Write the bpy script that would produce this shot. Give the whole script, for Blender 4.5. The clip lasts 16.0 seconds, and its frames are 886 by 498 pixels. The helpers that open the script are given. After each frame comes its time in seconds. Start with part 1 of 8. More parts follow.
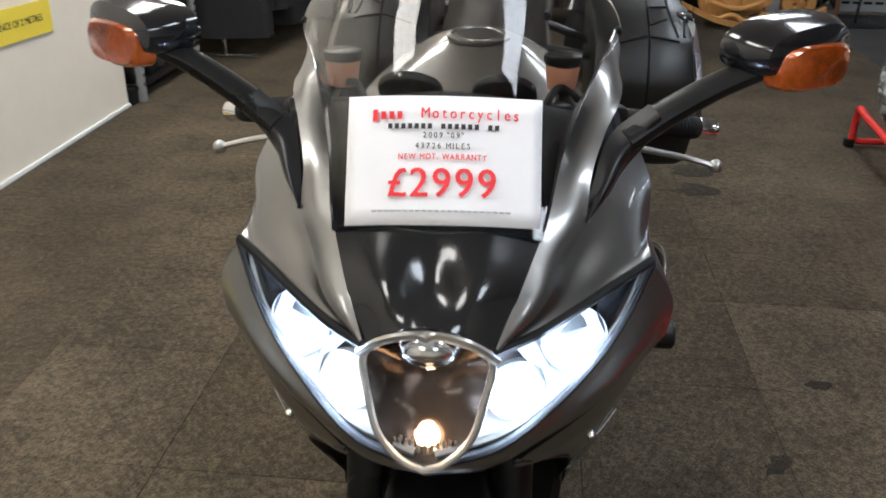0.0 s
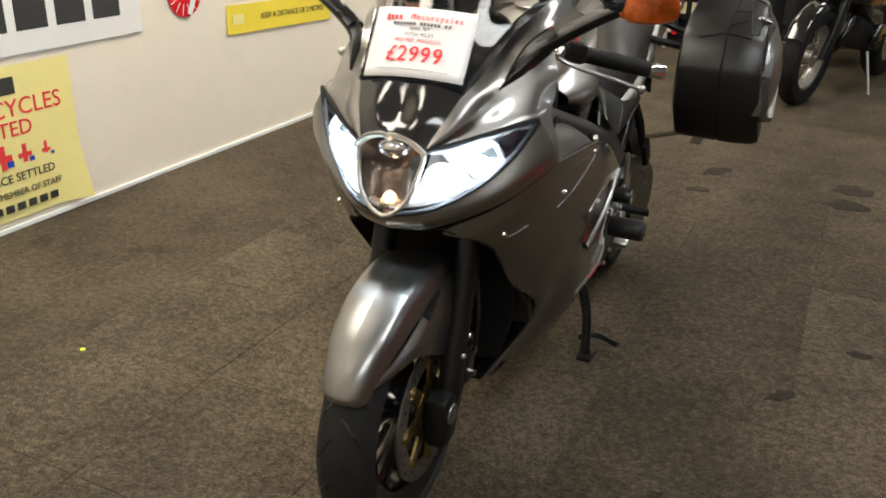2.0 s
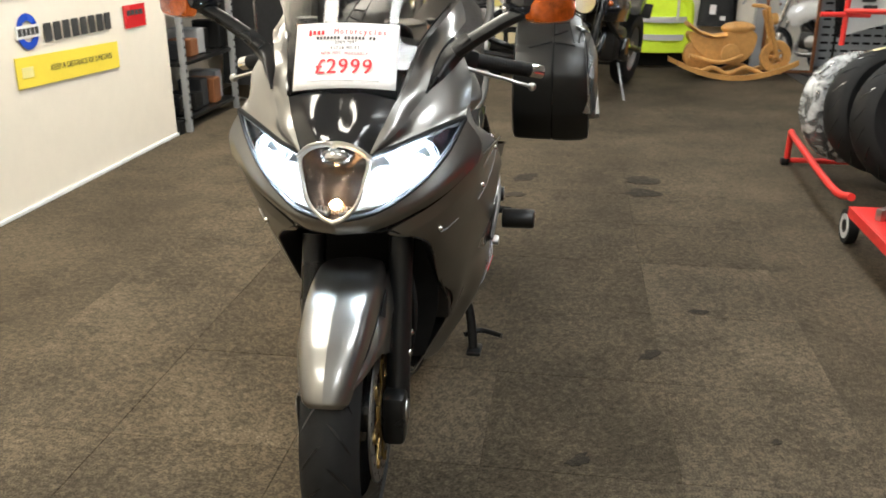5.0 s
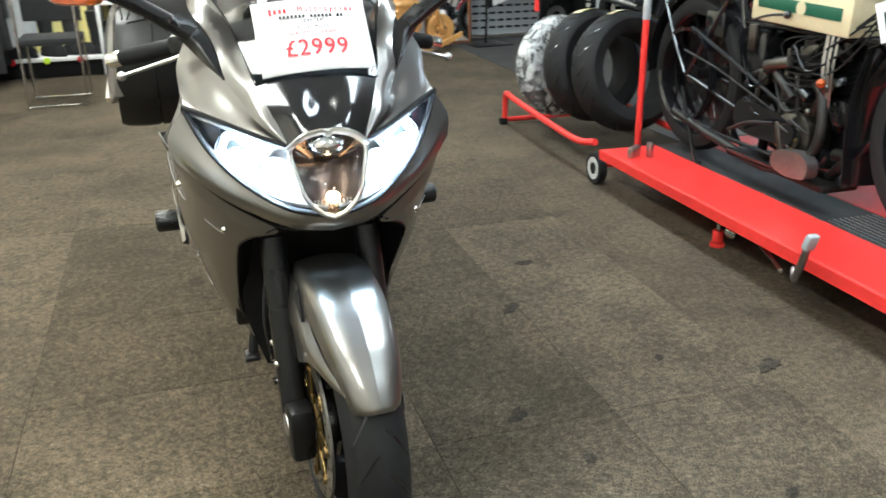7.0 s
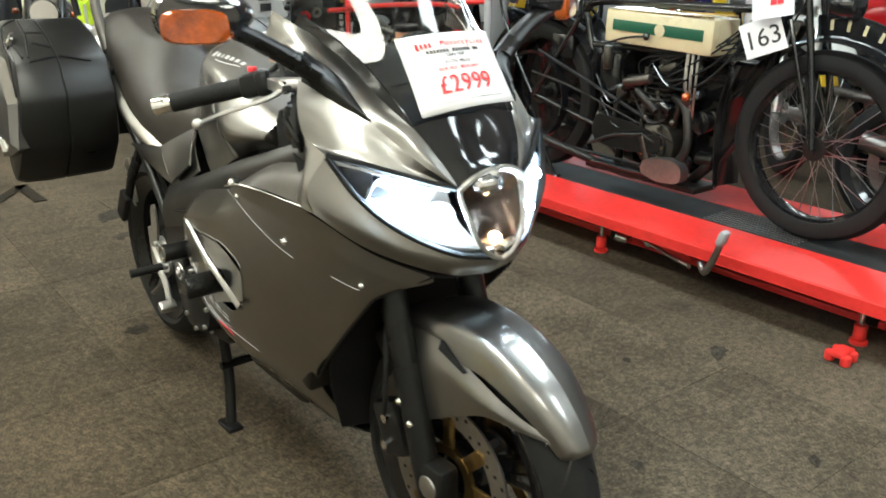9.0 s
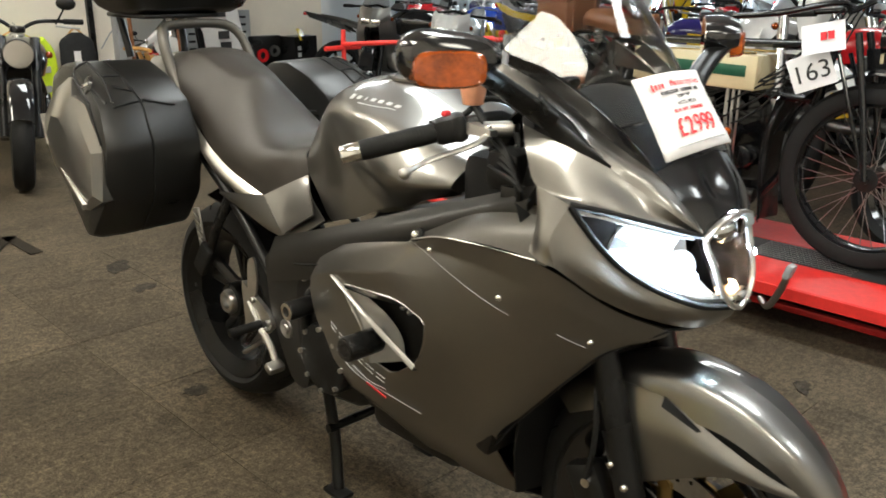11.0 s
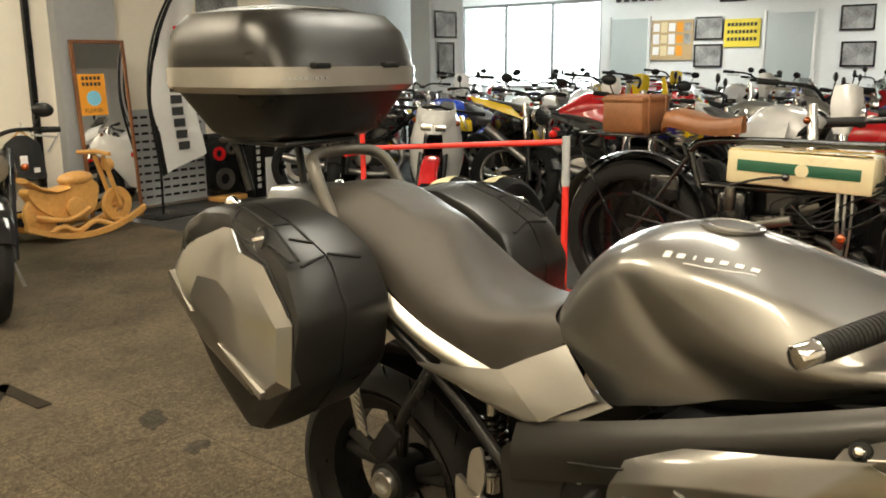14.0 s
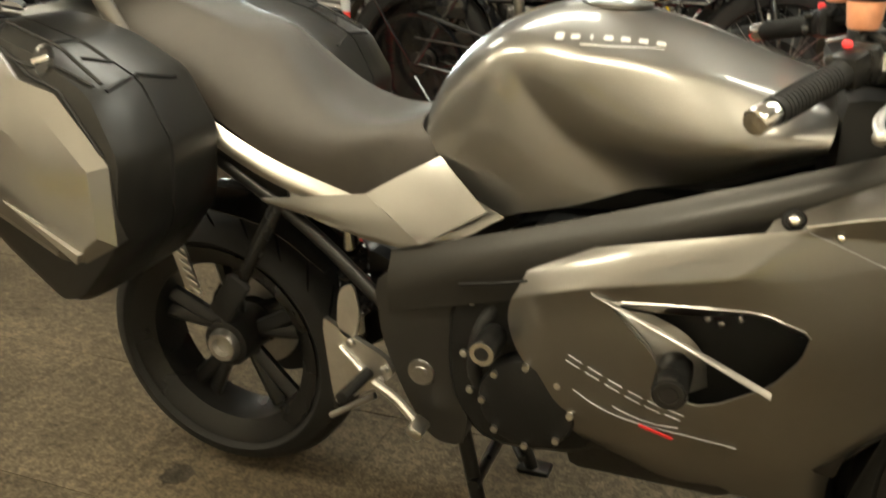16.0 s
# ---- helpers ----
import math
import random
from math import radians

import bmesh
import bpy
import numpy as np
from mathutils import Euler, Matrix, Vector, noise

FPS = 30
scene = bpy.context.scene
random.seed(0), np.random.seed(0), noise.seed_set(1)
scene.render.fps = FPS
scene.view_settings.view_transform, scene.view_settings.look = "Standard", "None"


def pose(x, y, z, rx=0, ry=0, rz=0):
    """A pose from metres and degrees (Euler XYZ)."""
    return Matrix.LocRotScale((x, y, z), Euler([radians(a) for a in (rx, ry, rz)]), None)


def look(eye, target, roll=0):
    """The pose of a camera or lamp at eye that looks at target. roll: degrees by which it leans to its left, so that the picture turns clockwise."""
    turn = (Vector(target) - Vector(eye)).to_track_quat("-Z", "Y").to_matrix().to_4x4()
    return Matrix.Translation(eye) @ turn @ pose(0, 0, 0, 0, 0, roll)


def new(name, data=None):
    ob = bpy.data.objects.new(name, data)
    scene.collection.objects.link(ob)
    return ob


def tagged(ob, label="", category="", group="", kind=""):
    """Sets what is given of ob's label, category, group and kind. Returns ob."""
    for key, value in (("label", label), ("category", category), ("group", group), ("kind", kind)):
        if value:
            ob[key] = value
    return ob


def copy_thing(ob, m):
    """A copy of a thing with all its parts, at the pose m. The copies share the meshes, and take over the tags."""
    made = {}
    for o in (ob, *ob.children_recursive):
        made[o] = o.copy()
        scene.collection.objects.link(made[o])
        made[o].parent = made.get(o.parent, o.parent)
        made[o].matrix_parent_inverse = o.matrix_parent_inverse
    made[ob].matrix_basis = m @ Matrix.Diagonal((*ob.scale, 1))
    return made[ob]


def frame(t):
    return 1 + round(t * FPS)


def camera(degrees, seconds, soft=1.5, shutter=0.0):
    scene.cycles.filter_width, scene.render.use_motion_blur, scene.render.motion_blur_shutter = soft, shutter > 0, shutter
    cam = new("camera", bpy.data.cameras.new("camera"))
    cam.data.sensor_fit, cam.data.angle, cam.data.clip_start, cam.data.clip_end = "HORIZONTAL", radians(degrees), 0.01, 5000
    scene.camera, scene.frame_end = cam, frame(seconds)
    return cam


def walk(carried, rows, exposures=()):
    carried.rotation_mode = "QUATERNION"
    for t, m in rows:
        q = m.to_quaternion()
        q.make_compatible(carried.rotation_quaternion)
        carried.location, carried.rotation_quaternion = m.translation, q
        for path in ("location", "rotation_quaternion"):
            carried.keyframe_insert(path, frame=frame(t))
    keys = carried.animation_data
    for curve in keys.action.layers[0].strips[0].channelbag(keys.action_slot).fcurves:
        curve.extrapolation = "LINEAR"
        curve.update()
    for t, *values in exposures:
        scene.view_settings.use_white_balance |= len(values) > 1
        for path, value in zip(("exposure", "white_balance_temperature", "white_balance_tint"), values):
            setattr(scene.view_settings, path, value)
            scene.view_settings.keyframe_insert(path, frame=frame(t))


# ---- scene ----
from mathutils import kdtree

cam = camera(55.0, 16.0, 1.7, 0.4)
PATH = [
    (0, (0.087, -0.839, 1.363), (-0.086, 0.958, 0.503), 0.8),
    (0.5, (0.192, -1.026, 1.366), (-0.133, 0.772, 0.551), 0.8),
    (1, (0.368, -1.26, 1.362), (-0.118, 0.512, 0.573), 0.0),
    (1.5, (0.528, -1.367, 1.352), (-0.12, 0.346, 0.546), 0.3),
    (2, (0.746, -1.436, 1.349), (-0.032, 0.224, 0.548), 1.9),
    (2.5, (0.86, -1.476, 1.356), (0.069, 0.188, 0.581), 1.8),
    (3, (0.898, -1.569, 1.38), (0.175, 0.153, 0.664), 1.1),
    (3.2, (0.903, -1.594, 1.391), (0.209, 0.15, 0.701), 0.9),
    (5.3, (0.351, -1.658, 1.283), (0.169, 0.201, 0.57), 0.3),
    (5.5, (0.291, -1.662, 1.281), (0.178, 0.194, 0.545), 0.4),
    (6, (0.077, -1.685, 1.288), (0.245, 0.158, 0.528), 0.5),
    (6.5, (-0.091, -1.653, 1.273), (0.268, 0.169, 0.534), 0.3),
    (7, (-0.243, -1.567, 1.26), (0.305, 0.212, 0.53), -0.8),
    (7.5, (-0.412, -1.483, 1.257), (0.354, 0.203, 0.502), -0.4),
    (8, (-0.639, -1.421, 1.265), (0.33, 0.158, 0.51), -0.5),
    (8.5, (-0.806, -1.3, 1.254), (0.291, 0.206, 0.528), -0.5),
    (9, (-0.93, -1.137, 1.271), (0.233, 0.34, 0.587), 0.3),
    (9.2, (-0.975, -1.087, 1.269), (0.215, 0.377, 0.608), 0.5),
    (11.3, (-1.28, -0.635, 1.263), (0.05, 0.73, 0.656), 0.2),
    (11.5, (-1.306, -0.571, 1.261), (0.031, 0.783, 0.644), 0.3),
    (12, (-1.389, -0.419, 1.265), (-0.032, 0.914, 0.647), 0.2),
    (12.5, (-1.449, -0.282, 1.28), (-0.053, 1.022, 0.686), 0.5),
    (13, (-1.43, -0.118, 1.298), (0.01, 1.158, 0.751), 0.3),
    (13.5, (-1.422, 0.023, 1.314), (0.049, 1.287, 0.827), 0.2),
    (14, (-1.441, 0.137, 1.34), (0.073, 1.373, 0.914), -0.4),
    (14.5, (-1.482, 0.22, 1.356), (0.089, 1.389, 0.945), -0.9),
    (15, (-1.5, 0.311, 1.328), (0.15, 1.344, 0.867), -0.9),
    (15.5, (-1.451, 0.374, 1.28), (0.253, 1.232, 0.684), -1.3),
    (16, (-1.383, 0.416, 1.218), (0.334, 1.103, 0.455), -1.3),
]
walk(cam, [(t, look(eye, target, roll)) for t, eye, target, roll in PATH],
     [(0, -0.6, 5400, 8), (0.5, -0.74, 5700, 10), (1.0, -0.65, 6000, 10), (2.0, -0.36, 6000, 7), (3.0, -0.28, 6000, 7), (5.5, 0.2, 5750, 4), (6.5, 0.45, 5350, 1), (7.5, 0.42, 5250, -1), (9.0, 0.14, 5500, -2), (11.5, -0.12, 6200, 5), (12.5, 0.2, 7500, 6), (13.5, 0.2, 7400, 4), (14.5, -0.05, 6700, 4), (15.5, 0.02, 6900, 1), (16.0, 0.2, 6900, 0)])

# ---- light ----
world = bpy.data.worlds.new("world")
scene.world = world
world.use_nodes = True
wn = world.node_tree
sky = wn.nodes.new("ShaderNodeTexSky")
sky.sky_type, sky.sun_disc = "NISHITA", False
sky.sun_elevation, sky.sun_rotation = radians(40), radians(60)
wn.links.new(sky.outputs[0], wn.nodes["Background"].inputs[0])
wn.nodes["Background"].inputs[1].default_value = 0.15
scene.view_settings.exposure = 0.0


def lamp(name, m, size, size_y, power, colour):
    data = bpy.data.lights.new(name, "AREA")
    data.shape, data.size, data.size_y, data.energy, data.color = "RECTANGLE", size, size_y, power, colour
    ob = new(name, data)
    ob.matrix_world = m
    return ob


# ---- materials ----
def mat(name, colour, rough=0.5, metal=0.0, vary=0.12, grain=60.0, blotch=1.0, span=0.3, bump=0.0, bump_scale=300.0, coat=0.0, stain=None, **more):
    """A principled material whose colour varies at two scales, with fine relief."""
    m = bpy.data.materials.new(name)
    m.use_nodes = True
    nt = m.node_tree
    n, l = nt.nodes, nt.links
    b = n["Principled BSDF"]
    b.inputs["Roughness"].default_value, b.inputs["Metallic"].default_value = rough, metal
    b.inputs["Coat Weight"].default_value, b.inputs["Coat Roughness"].default_value = coat, 0.04
    for key, value in more.items():
        b.inputs[key.replace("_", " ")].default_value = value
    co = n.new("ShaderNodeTexCoord")
    last = None
    if vary:
        big, fine = n.new("ShaderNodeTexNoise"), n.new("ShaderNodeTexNoise")
        big.inputs["Scale"].default_value, fine.inputs["Scale"].default_value = grain / 12, grain
        big.inputs["Detail"].default_value, fine.inputs["Detail"].default_value, fine.inputs["Roughness"].default_value = 4, 5, 0.8
        add = n.new("ShaderNodeMath")
        part_ = n.new("ShaderNodeMath")
        part_.operation = "MULTIPLY_ADD"
        part_.inputs[1].default_value, part_.inputs[2].default_value = blotch, 0.5 * (1 - blotch)
        l.new(big.outputs["Fac"], part_.inputs[0]), l.new(part_.outputs[0], add.inputs[0]), l.new(fine.outputs["Fac"], add.inputs[1])
        ramp = n.new("ShaderNodeMapRange")
        for i, v in ((1, 1 - span), (2, 1 + span), (3, 1 - vary), (4, 1 + vary)):
            ramp.inputs[i].default_value = v
        l.new(add.outputs[0], ramp.inputs[0])
        mix = n.new("ShaderNodeMix")
        mix.data_type, mix.blend_type = "RGBA", "MULTIPLY"
        mix.inputs[0].default_value = 1
        mix.inputs[6].default_value = (*colour, 1)
        l.new(ramp.outputs[0], mix.inputs[7])
        last = mix.outputs[2]
        for t in (big, fine):
            l.new(co.outputs["Object"], t.inputs["Vector"])
        if stain:
            spot = n.new("ShaderNodeTexNoise")
            spot.inputs["Scale"].default_value, spot.inputs["Detail"].default_value = stain[1], 5
            l.new(co.outputs["Object"], spot.inputs["Vector"])
            cut = n.new("ShaderNodeMapRange")
            for i, v in ((1, stain[2]), (2, stain[2] + 0.12), (3, 0), (4, stain[3])):
                cut.inputs[i].default_value = v
            l.new(spot.outputs["Fac"], cut.inputs[0])
            m2 = n.new("ShaderNodeMix")
            m2.data_type = "RGBA"
            l.new(cut.outputs[0], m2.inputs[0]), l.new(last, m2.inputs[6])
            m2.inputs[7].default_value = (*stain[0], 1)
            last = m2.outputs[2]
        l.new(last, b.inputs["Base Color"])
        rr = n.new("ShaderNodeMapRange")
        for i, v in ((1, 0.3), (2, 0.7), (3, max(0, rough - 0.06)), (4, min(1, rough + 0.06))):
            rr.inputs[i].default_value = v
        l.new(big.outputs["Fac"], rr.inputs[0]), l.new(rr.outputs[0], b.inputs["Roughness"])
    else:
        b.inputs["Base Color"].default_value = (*colour, 1)
    if bump:
        t, bp = n.new("ShaderNodeTexNoise"), n.new("ShaderNodeBump")
        t.inputs["Scale"].default_value, t.inputs["Detail"].default_value = bump_scale, 4
        bp.inputs["Strength"].default_value, bp.inputs["Distance"].default_value = bump, 0.002
        l.new(co.outputs["Object"], t.inputs["Vector"]), l.new(t.outputs["Fac"], bp.inputs["Height"]), l.new(bp.outputs[0], b.inputs["Normal"])
    return m


def glow(name, colour, strength):
    m = bpy.data.materials.new(name)
    m.use_nodes = True
    b = m.node_tree.nodes["Principled BSDF"]
    b.inputs["Base Color"].default_value = (*colour, 1)
    b.inputs["Emission Color"].default_value, b.inputs["Emission Strength"].default_value = (*colour, 1), strength
    return m


def glass(name, colour=(1, 1, 1), rough=0.0, ior=1.45):
    return mat(name, colour, rough, vary=0, Transmission_Weight=1.0, IOR=ior)


def film_mat(name):
    """Crinkled clear film: milky in the folds, see-through between them."""
    m = mat(name, (0.62, 0.63, 0.63), 0.16, 0, 0.5, 30, bump=1.0, bump_scale=26, coat=0.6)
    n, l = m.node_tree.nodes, m.node_tree.links
    co, t, r = n.new("ShaderNodeTexCoord"), n.new("ShaderNodeTexNoise"), n.new("ShaderNodeMapRange")
    t.inputs["Scale"].default_value, t.inputs["Detail"].default_value, t.inputs["Distortion"].default_value = 11, 5, 1.2
    for i, v in ((1, 0.40), (2, 0.62), (3, 0.10), (4, 0.85)):
        r.inputs[i].default_value = v
    l.new(co.outputs["Object"], t.inputs["Vector"]), l.new(t.outputs["Fac"], r.inputs[0]), l.new(r.outputs[0], n["Principled BSDF"].inputs["Alpha"])
    return m


def carpet_mat(name, colour, wear):
    """Short looped pile: dark gaps, pale flecks, and worn and soiled areas."""
    m = mat(name, colour, 0.95, 0, 0.3, 30, 1.0, 0.3, Specular_IOR_Level=0.15)
    n, l = m.node_tree.nodes, m.node_tree.links
    b = n["Principled BSDF"]
    base = b.inputs["Base Color"].links[0].from_socket
    co = n.new("ShaderNodeTexCoord")
    last = base
    loops = None
    for kind, scale, detail, lo, hi, a, c in (("pile", 190, 5, 0.34, 0.66, 0.42, 1.62), ("fleck", 48, 6, 0.40, 0.62, 0.78, 1.26), ("wear", wear, 7, 0.36, 0.64, 0.72, 1.28), ("soil", 5.5, 6, 0.56, 0.70, 1.0, 0.66)):
        t, r, x = n.new("ShaderNodeTexNoise"), n.new("ShaderNodeMapRange"), n.new("ShaderNodeMix")
        t.inputs["Scale"].default_value, t.inputs["Detail"].default_value, t.inputs["Roughness"].default_value = scale, detail, 0.65
        for i, v in ((1, lo), (2, hi), (3, a), (4, c)):
            r.inputs[i].default_value = v
        x.data_type, x.blend_type = "RGBA", "MULTIPLY"
        x.inputs[0].default_value = 1
        l.new(co.outputs["Object"], t.inputs["Vector"]), l.new(t.outputs["Fac"], r.inputs[0])
        l.new(last, x.inputs[6]), l.new(r.outputs[0], x.inputs[7])
        last = x.outputs[2]
        loops = loops or t
    # each tile has faded a little differently
    info, r, x = n.new("ShaderNodeObjectInfo"), n.new("ShaderNodeMapRange"), n.new("ShaderNodeMix")
    r.inputs[3].default_value, r.inputs[4].default_value = 0.91, 1.07
    x.data_type, x.blend_type = "RGBA", "MULTIPLY"
    x.inputs[0].default_value = 1
    l.new(info.outputs["Random"], r.inputs[0]), l.new(last, x.inputs[6]), l.new(r.outputs[0], x.inputs[7])
    l.new(x.outputs[2], b.inputs["Base Color"])
    bump = n.new("ShaderNodeBump")
    bump.inputs["Strength"].default_value, bump.inputs["Distance"].default_value = 0.5, 0.0025
    l.new(loops.outputs["Fac"], bump.inputs["Height"]), l.new(bump.outputs[0], b.inputs["Normal"])
    return m


M = dict(
    silver=mat("silver_paint", (0.200, 0.193, 0.180), 0.37, 0.97, 0.04, 25, coat=1.0),
    silver_bright=mat("bright_silver_paint", (0.40, 0.385, 0.35), 0.36, 0.85, 0.05, 40, coat=1.0),
    black_gloss=mat("black_gloss", (0.008, 0.008, 0.009), 0.14, 0, 0.1, 40, coat=0.4),
    black_satin=mat("black_satin_plastic", (0.008, 0.008, 0.008), 0.3, 0, 0.25, 60, bump=0.1, bump_scale=900, Specular_IOR_Level=0.28),
    black_matt=mat("black_matt_plastic", (0.008, 0.008, 0.008), 0.6, 0, 0.25, 50, bump=0.25, bump_scale=700, Specular_IOR_Level=0.2),
    frame_grey=mat("charcoal_frame_paint", (0.017, 0.016, 0.0145), 0.38, 0.2, 0.12, 40, bump=0.05, bump_scale=900, Specular_IOR_Level=0.4),
    engine_black=mat("oily_black_engine_paint", (0.006, 0.006, 0.006), 0.42, 0, 0.3, 50, bump=0.3, bump_scale=160, Specular_IOR_Level=0.22),
    case_black=mat("satin_black_case_plastic", (0.008, 0.0078, 0.0072), 0.32, 0, 0.2, 60, bump=0.12, bump_scale=1100, Specular_IOR_Level=0.38),
    vinyl=mat("black_seat_vinyl", (0.028, 0.024, 0.020), 0.44, 0, 0.2, 30, bump=0.3, bump_scale=1100),
    rubber=mat("tyre_rubber", (0.011, 0.011, 0.011), 0.66, 0, 0.3, 40, bump=0.2, bump_scale=500, Specular_IOR_Level=0.25),
    chrome=mat("chrome", (0.75, 0.74, 0.72), 0.12, 1, 0.05, 40),
    alloy=mat("cast_alloy", (0.5, 0.49, 0.47), 0.34, 1, 0.15, 60, bump=0.1, bump_scale=400),
    steel=mat("dull_steel", (0.35, 0.34, 0.33), 0.38, 1, 0.2, 60),
    iron=mat("dark_oily_iron", (0.028, 0.026, 0.024), 0.42, 0.7, 0.4, 50, bump=0.3, bump_scale=200),
    gold=mat("gold_disc_carrier", (0.27, 0.19, 0.075), 0.3, 1, 0.1, 60),
    amber=mat("amber_lens", (0.29, 0.055, 0.004), 0.10, 0.35, 0.8, 22, 0.6, 0.25, bump=0.5, bump_scale=60, coat=1.0),
    red_lens=mat("red_lens", (0.5, 0.01, 0.01), 0.15, 0, 0.05, 60, coat=0.5),
    clear=glass("clear_lens", (0.97, 0.98, 1), 0.0, 1.2),
    smoke=glass("smoked_screen", (0.60, 0.59, 0.57), 0.0, 1.38),
    paper=mat("white_card", (0.82, 0.81, 0.82), 0.75, 0, 0.02, 30),
    ink_red=mat("red_ink", (0.75, 0.04, 0.05), 0.8, 0, 0.03, 60),
    ink_black=mat("black_ink", (0.03, 0.03, 0.03), 0.7, 0, 0.05, 60),
    white_print=mat("white_print", (0.75, 0.75, 0.74), 0.5, 0, 0.03, 60),
    carpet=carpet_mat("worn_grey_carpet", (0.069, 0.0555, 0.0375), 1.1),
    wall=mat("cream_wall_paint", (0.78, 0.72, 0.62), 0.6, 0, 0.04, 8, bump=0.05, bump_scale=120),
    wall_white=mat("white_wall_paint", (0.78, 0.8, 0.8), 0.6, 0, 0.04, 8, bump=0.05, bump_scale=120),
    ceiling=mat("ceiling_white", (0.82, 0.81, 0.78), 0.8, 0, 0.05, 8),
    carpet_newer=carpet_mat("less_worn_carpet", (0.078, 0.063, 0.043), 1.7),
    floor_mark=carpet_mat("dark_floor_stain", (0.034, 0.029, 0.022), 3.0),
    tape=mat("brown_floor_tape", (0.022, 0.018, 0.013), 0.9, 0, 0.35, 60, Specular_IOR_Level=0.1),
    vinyl_floor=mat("grey_vinyl_floor", (0.042, 0.041, 0.039), 0.5, 0, 0.2, 30, bump=0.1, bump_scale=200),
    lift_red=mat("red_lift_paint", (0.68, 0.03, 0.024), 0.42, 0, 0.18, 30, bump=0.05, bump_scale=200, coat=0.12),
    mat_black=mat("black_rubber_mat", (0.011, 0.011, 0.011), 0.6, 0, 0.25, 60, bump=0.5, bump_scale=150),
    yellow=mat("yellow_board", (0.85, 0.68, 0.06), 0.5, 0, 0.04, 20),
    pale_yellow=mat("pale_yellow_board", (0.82, 0.74, 0.30), 0.55, 0, 0.04, 20),
    hivis=mat("hi_vis_yellow", (0.7, 0.9, 0.03), 0.7, 0, 0.1, 40, bump=0.4, bump_scale=60),
    reflect=mat("grey_reflective_tape", (0.6, 0.6, 0.6), 0.4, 0.2, 0.05, 60),
    pine=mat("varnished_pine", (0.62, 0.33, 0.10), 0.4, 0, 0.25, 30, bump=0.1, bump_scale=80, coat=0.3),
    cloth=mat("black_cloth", (0.014, 0.014, 0.015), 0.85, 0, 0.4, 30, bump=0.6, bump_scale=120),
    cream=mat("cream_enamel", (0.62, 0.54, 0.34), 0.28, 0, 0.06, 30, coat=0.5),
    green=mat("dark_green_enamel", (0.02, 0.09, 0.05), 0.3, 0, 0.1, 30),
    leather=mat("tan_leather", (0.19, 0.074, 0.028), 0.42, 0, 0.3, 30, bump=0.3, bump_scale=200),
    brass=mat("brass", (0.6, 0.42, 0.15), 0.3, 1, 0.15, 60),
    grey_paint=mat("grey_paint", (0.33, 0.34, 0.35), 0.5, 0, 0.08, 20),
    cardboard=mat("cardboard", (0.5, 0.36, 0.2), 0.8, 0, 0.1, 20),
    film=film_mat("clear_wrapping_film"),
    sticker=mat("cream_label_paper", (0.72, 0.62, 0.38), 0.6, 0, 0.12, 30),
    mirror=mat("mirror_glass", (0.9, 0.9, 0.9), 0.02, 1, 0),
    banner=mat("white_banner_cloth", (0.74, 0.73, 0.72), 0.7, 0, 0.05, 20, bump=0.2, bump_scale=300),
    blue=mat("blue_paint", (0.02, 0.07, 0.5), 0.25, 0, 0.05, 30, coat=0.8),
    indigo=mat("indigo_paint", (0.04, 0.03, 0.2), 0.25, 0, 0.05, 30, coat=0.8),
    door_grey=mat("pale_grey_door_paint", (0.45, 0.5, 0.5), 0.5, 0, 0.04, 20),
    silver_satin=mat("silver_paint_under_film", (0.200, 0.193, 0.182), 0.30, 0.95, 0.04, 25, coat=0.6),
    lamp_silver=mat("aluminised_bowl", (0.78, 0.79, 0.8), 0.4, 0.35, 0.08, 40),
    bronze=mat("smoky_brown_mirror", (0.07, 0.05, 0.038), 0.25, 0.9, 0.05, 40),
    red=mat("red_paint", (0.6, 0.015, 0.02), 0.25, 0, 0.05, 30, coat=0.8),
    white=mat("white_paint", (0.78, 0.78, 0.77), 0.25, 0, 0.04, 30, coat=0.8),
    yellow_paint=mat("yellow_paint", (0.8, 0.55, 0.02), 0.25, 0, 0.05, 30, coat=0.8),
    orange=mat("orange_print", (0.8, 0.33, 0.03), 0.5, 0, 0.05, 30),
    sky_blue=mat("pale_blue_print", (0.2, 0.55, 0.75), 0.5, 0, 0.05, 30),
    picture=mat("faded_photo_print", (0.3, 0.3, 0.3), 0.4, 0, 0.8, 40),
    reservoir=mat("cloudy_orange_plastic", (0.55, 0.25, 0.14), 0.4, 0, 0.25, 40, coat=0.3),
    old_alloy=mat("oily_old_alloy", (0.10, 0.092, 0.078), 0.42, 0.9, 0.4, 50, bump=0.3, bump_scale=200),
    rail_grey=mat("grey_rail_paint", (0.085, 0.079, 0.070), 0.42, 0.4, 0.12, 40, bump=0.08, bump_scale=700),
    bulb=glow("lamp_white", (0.80, 0.90, 1.0), 900.0),
    pilot=glow("lamp_warm", (1.0, 0.62, 0.30), 40.0),
    tube_light=glow("tube_light", (1.0, 0.88, 0.70), 9.0),
    daylight=glow("daylight_outside", (0.86, 0.94, 1.0), 3.2),
)


# ---- mesh helpers ----
def ident():
    return Matrix.Identity(4)


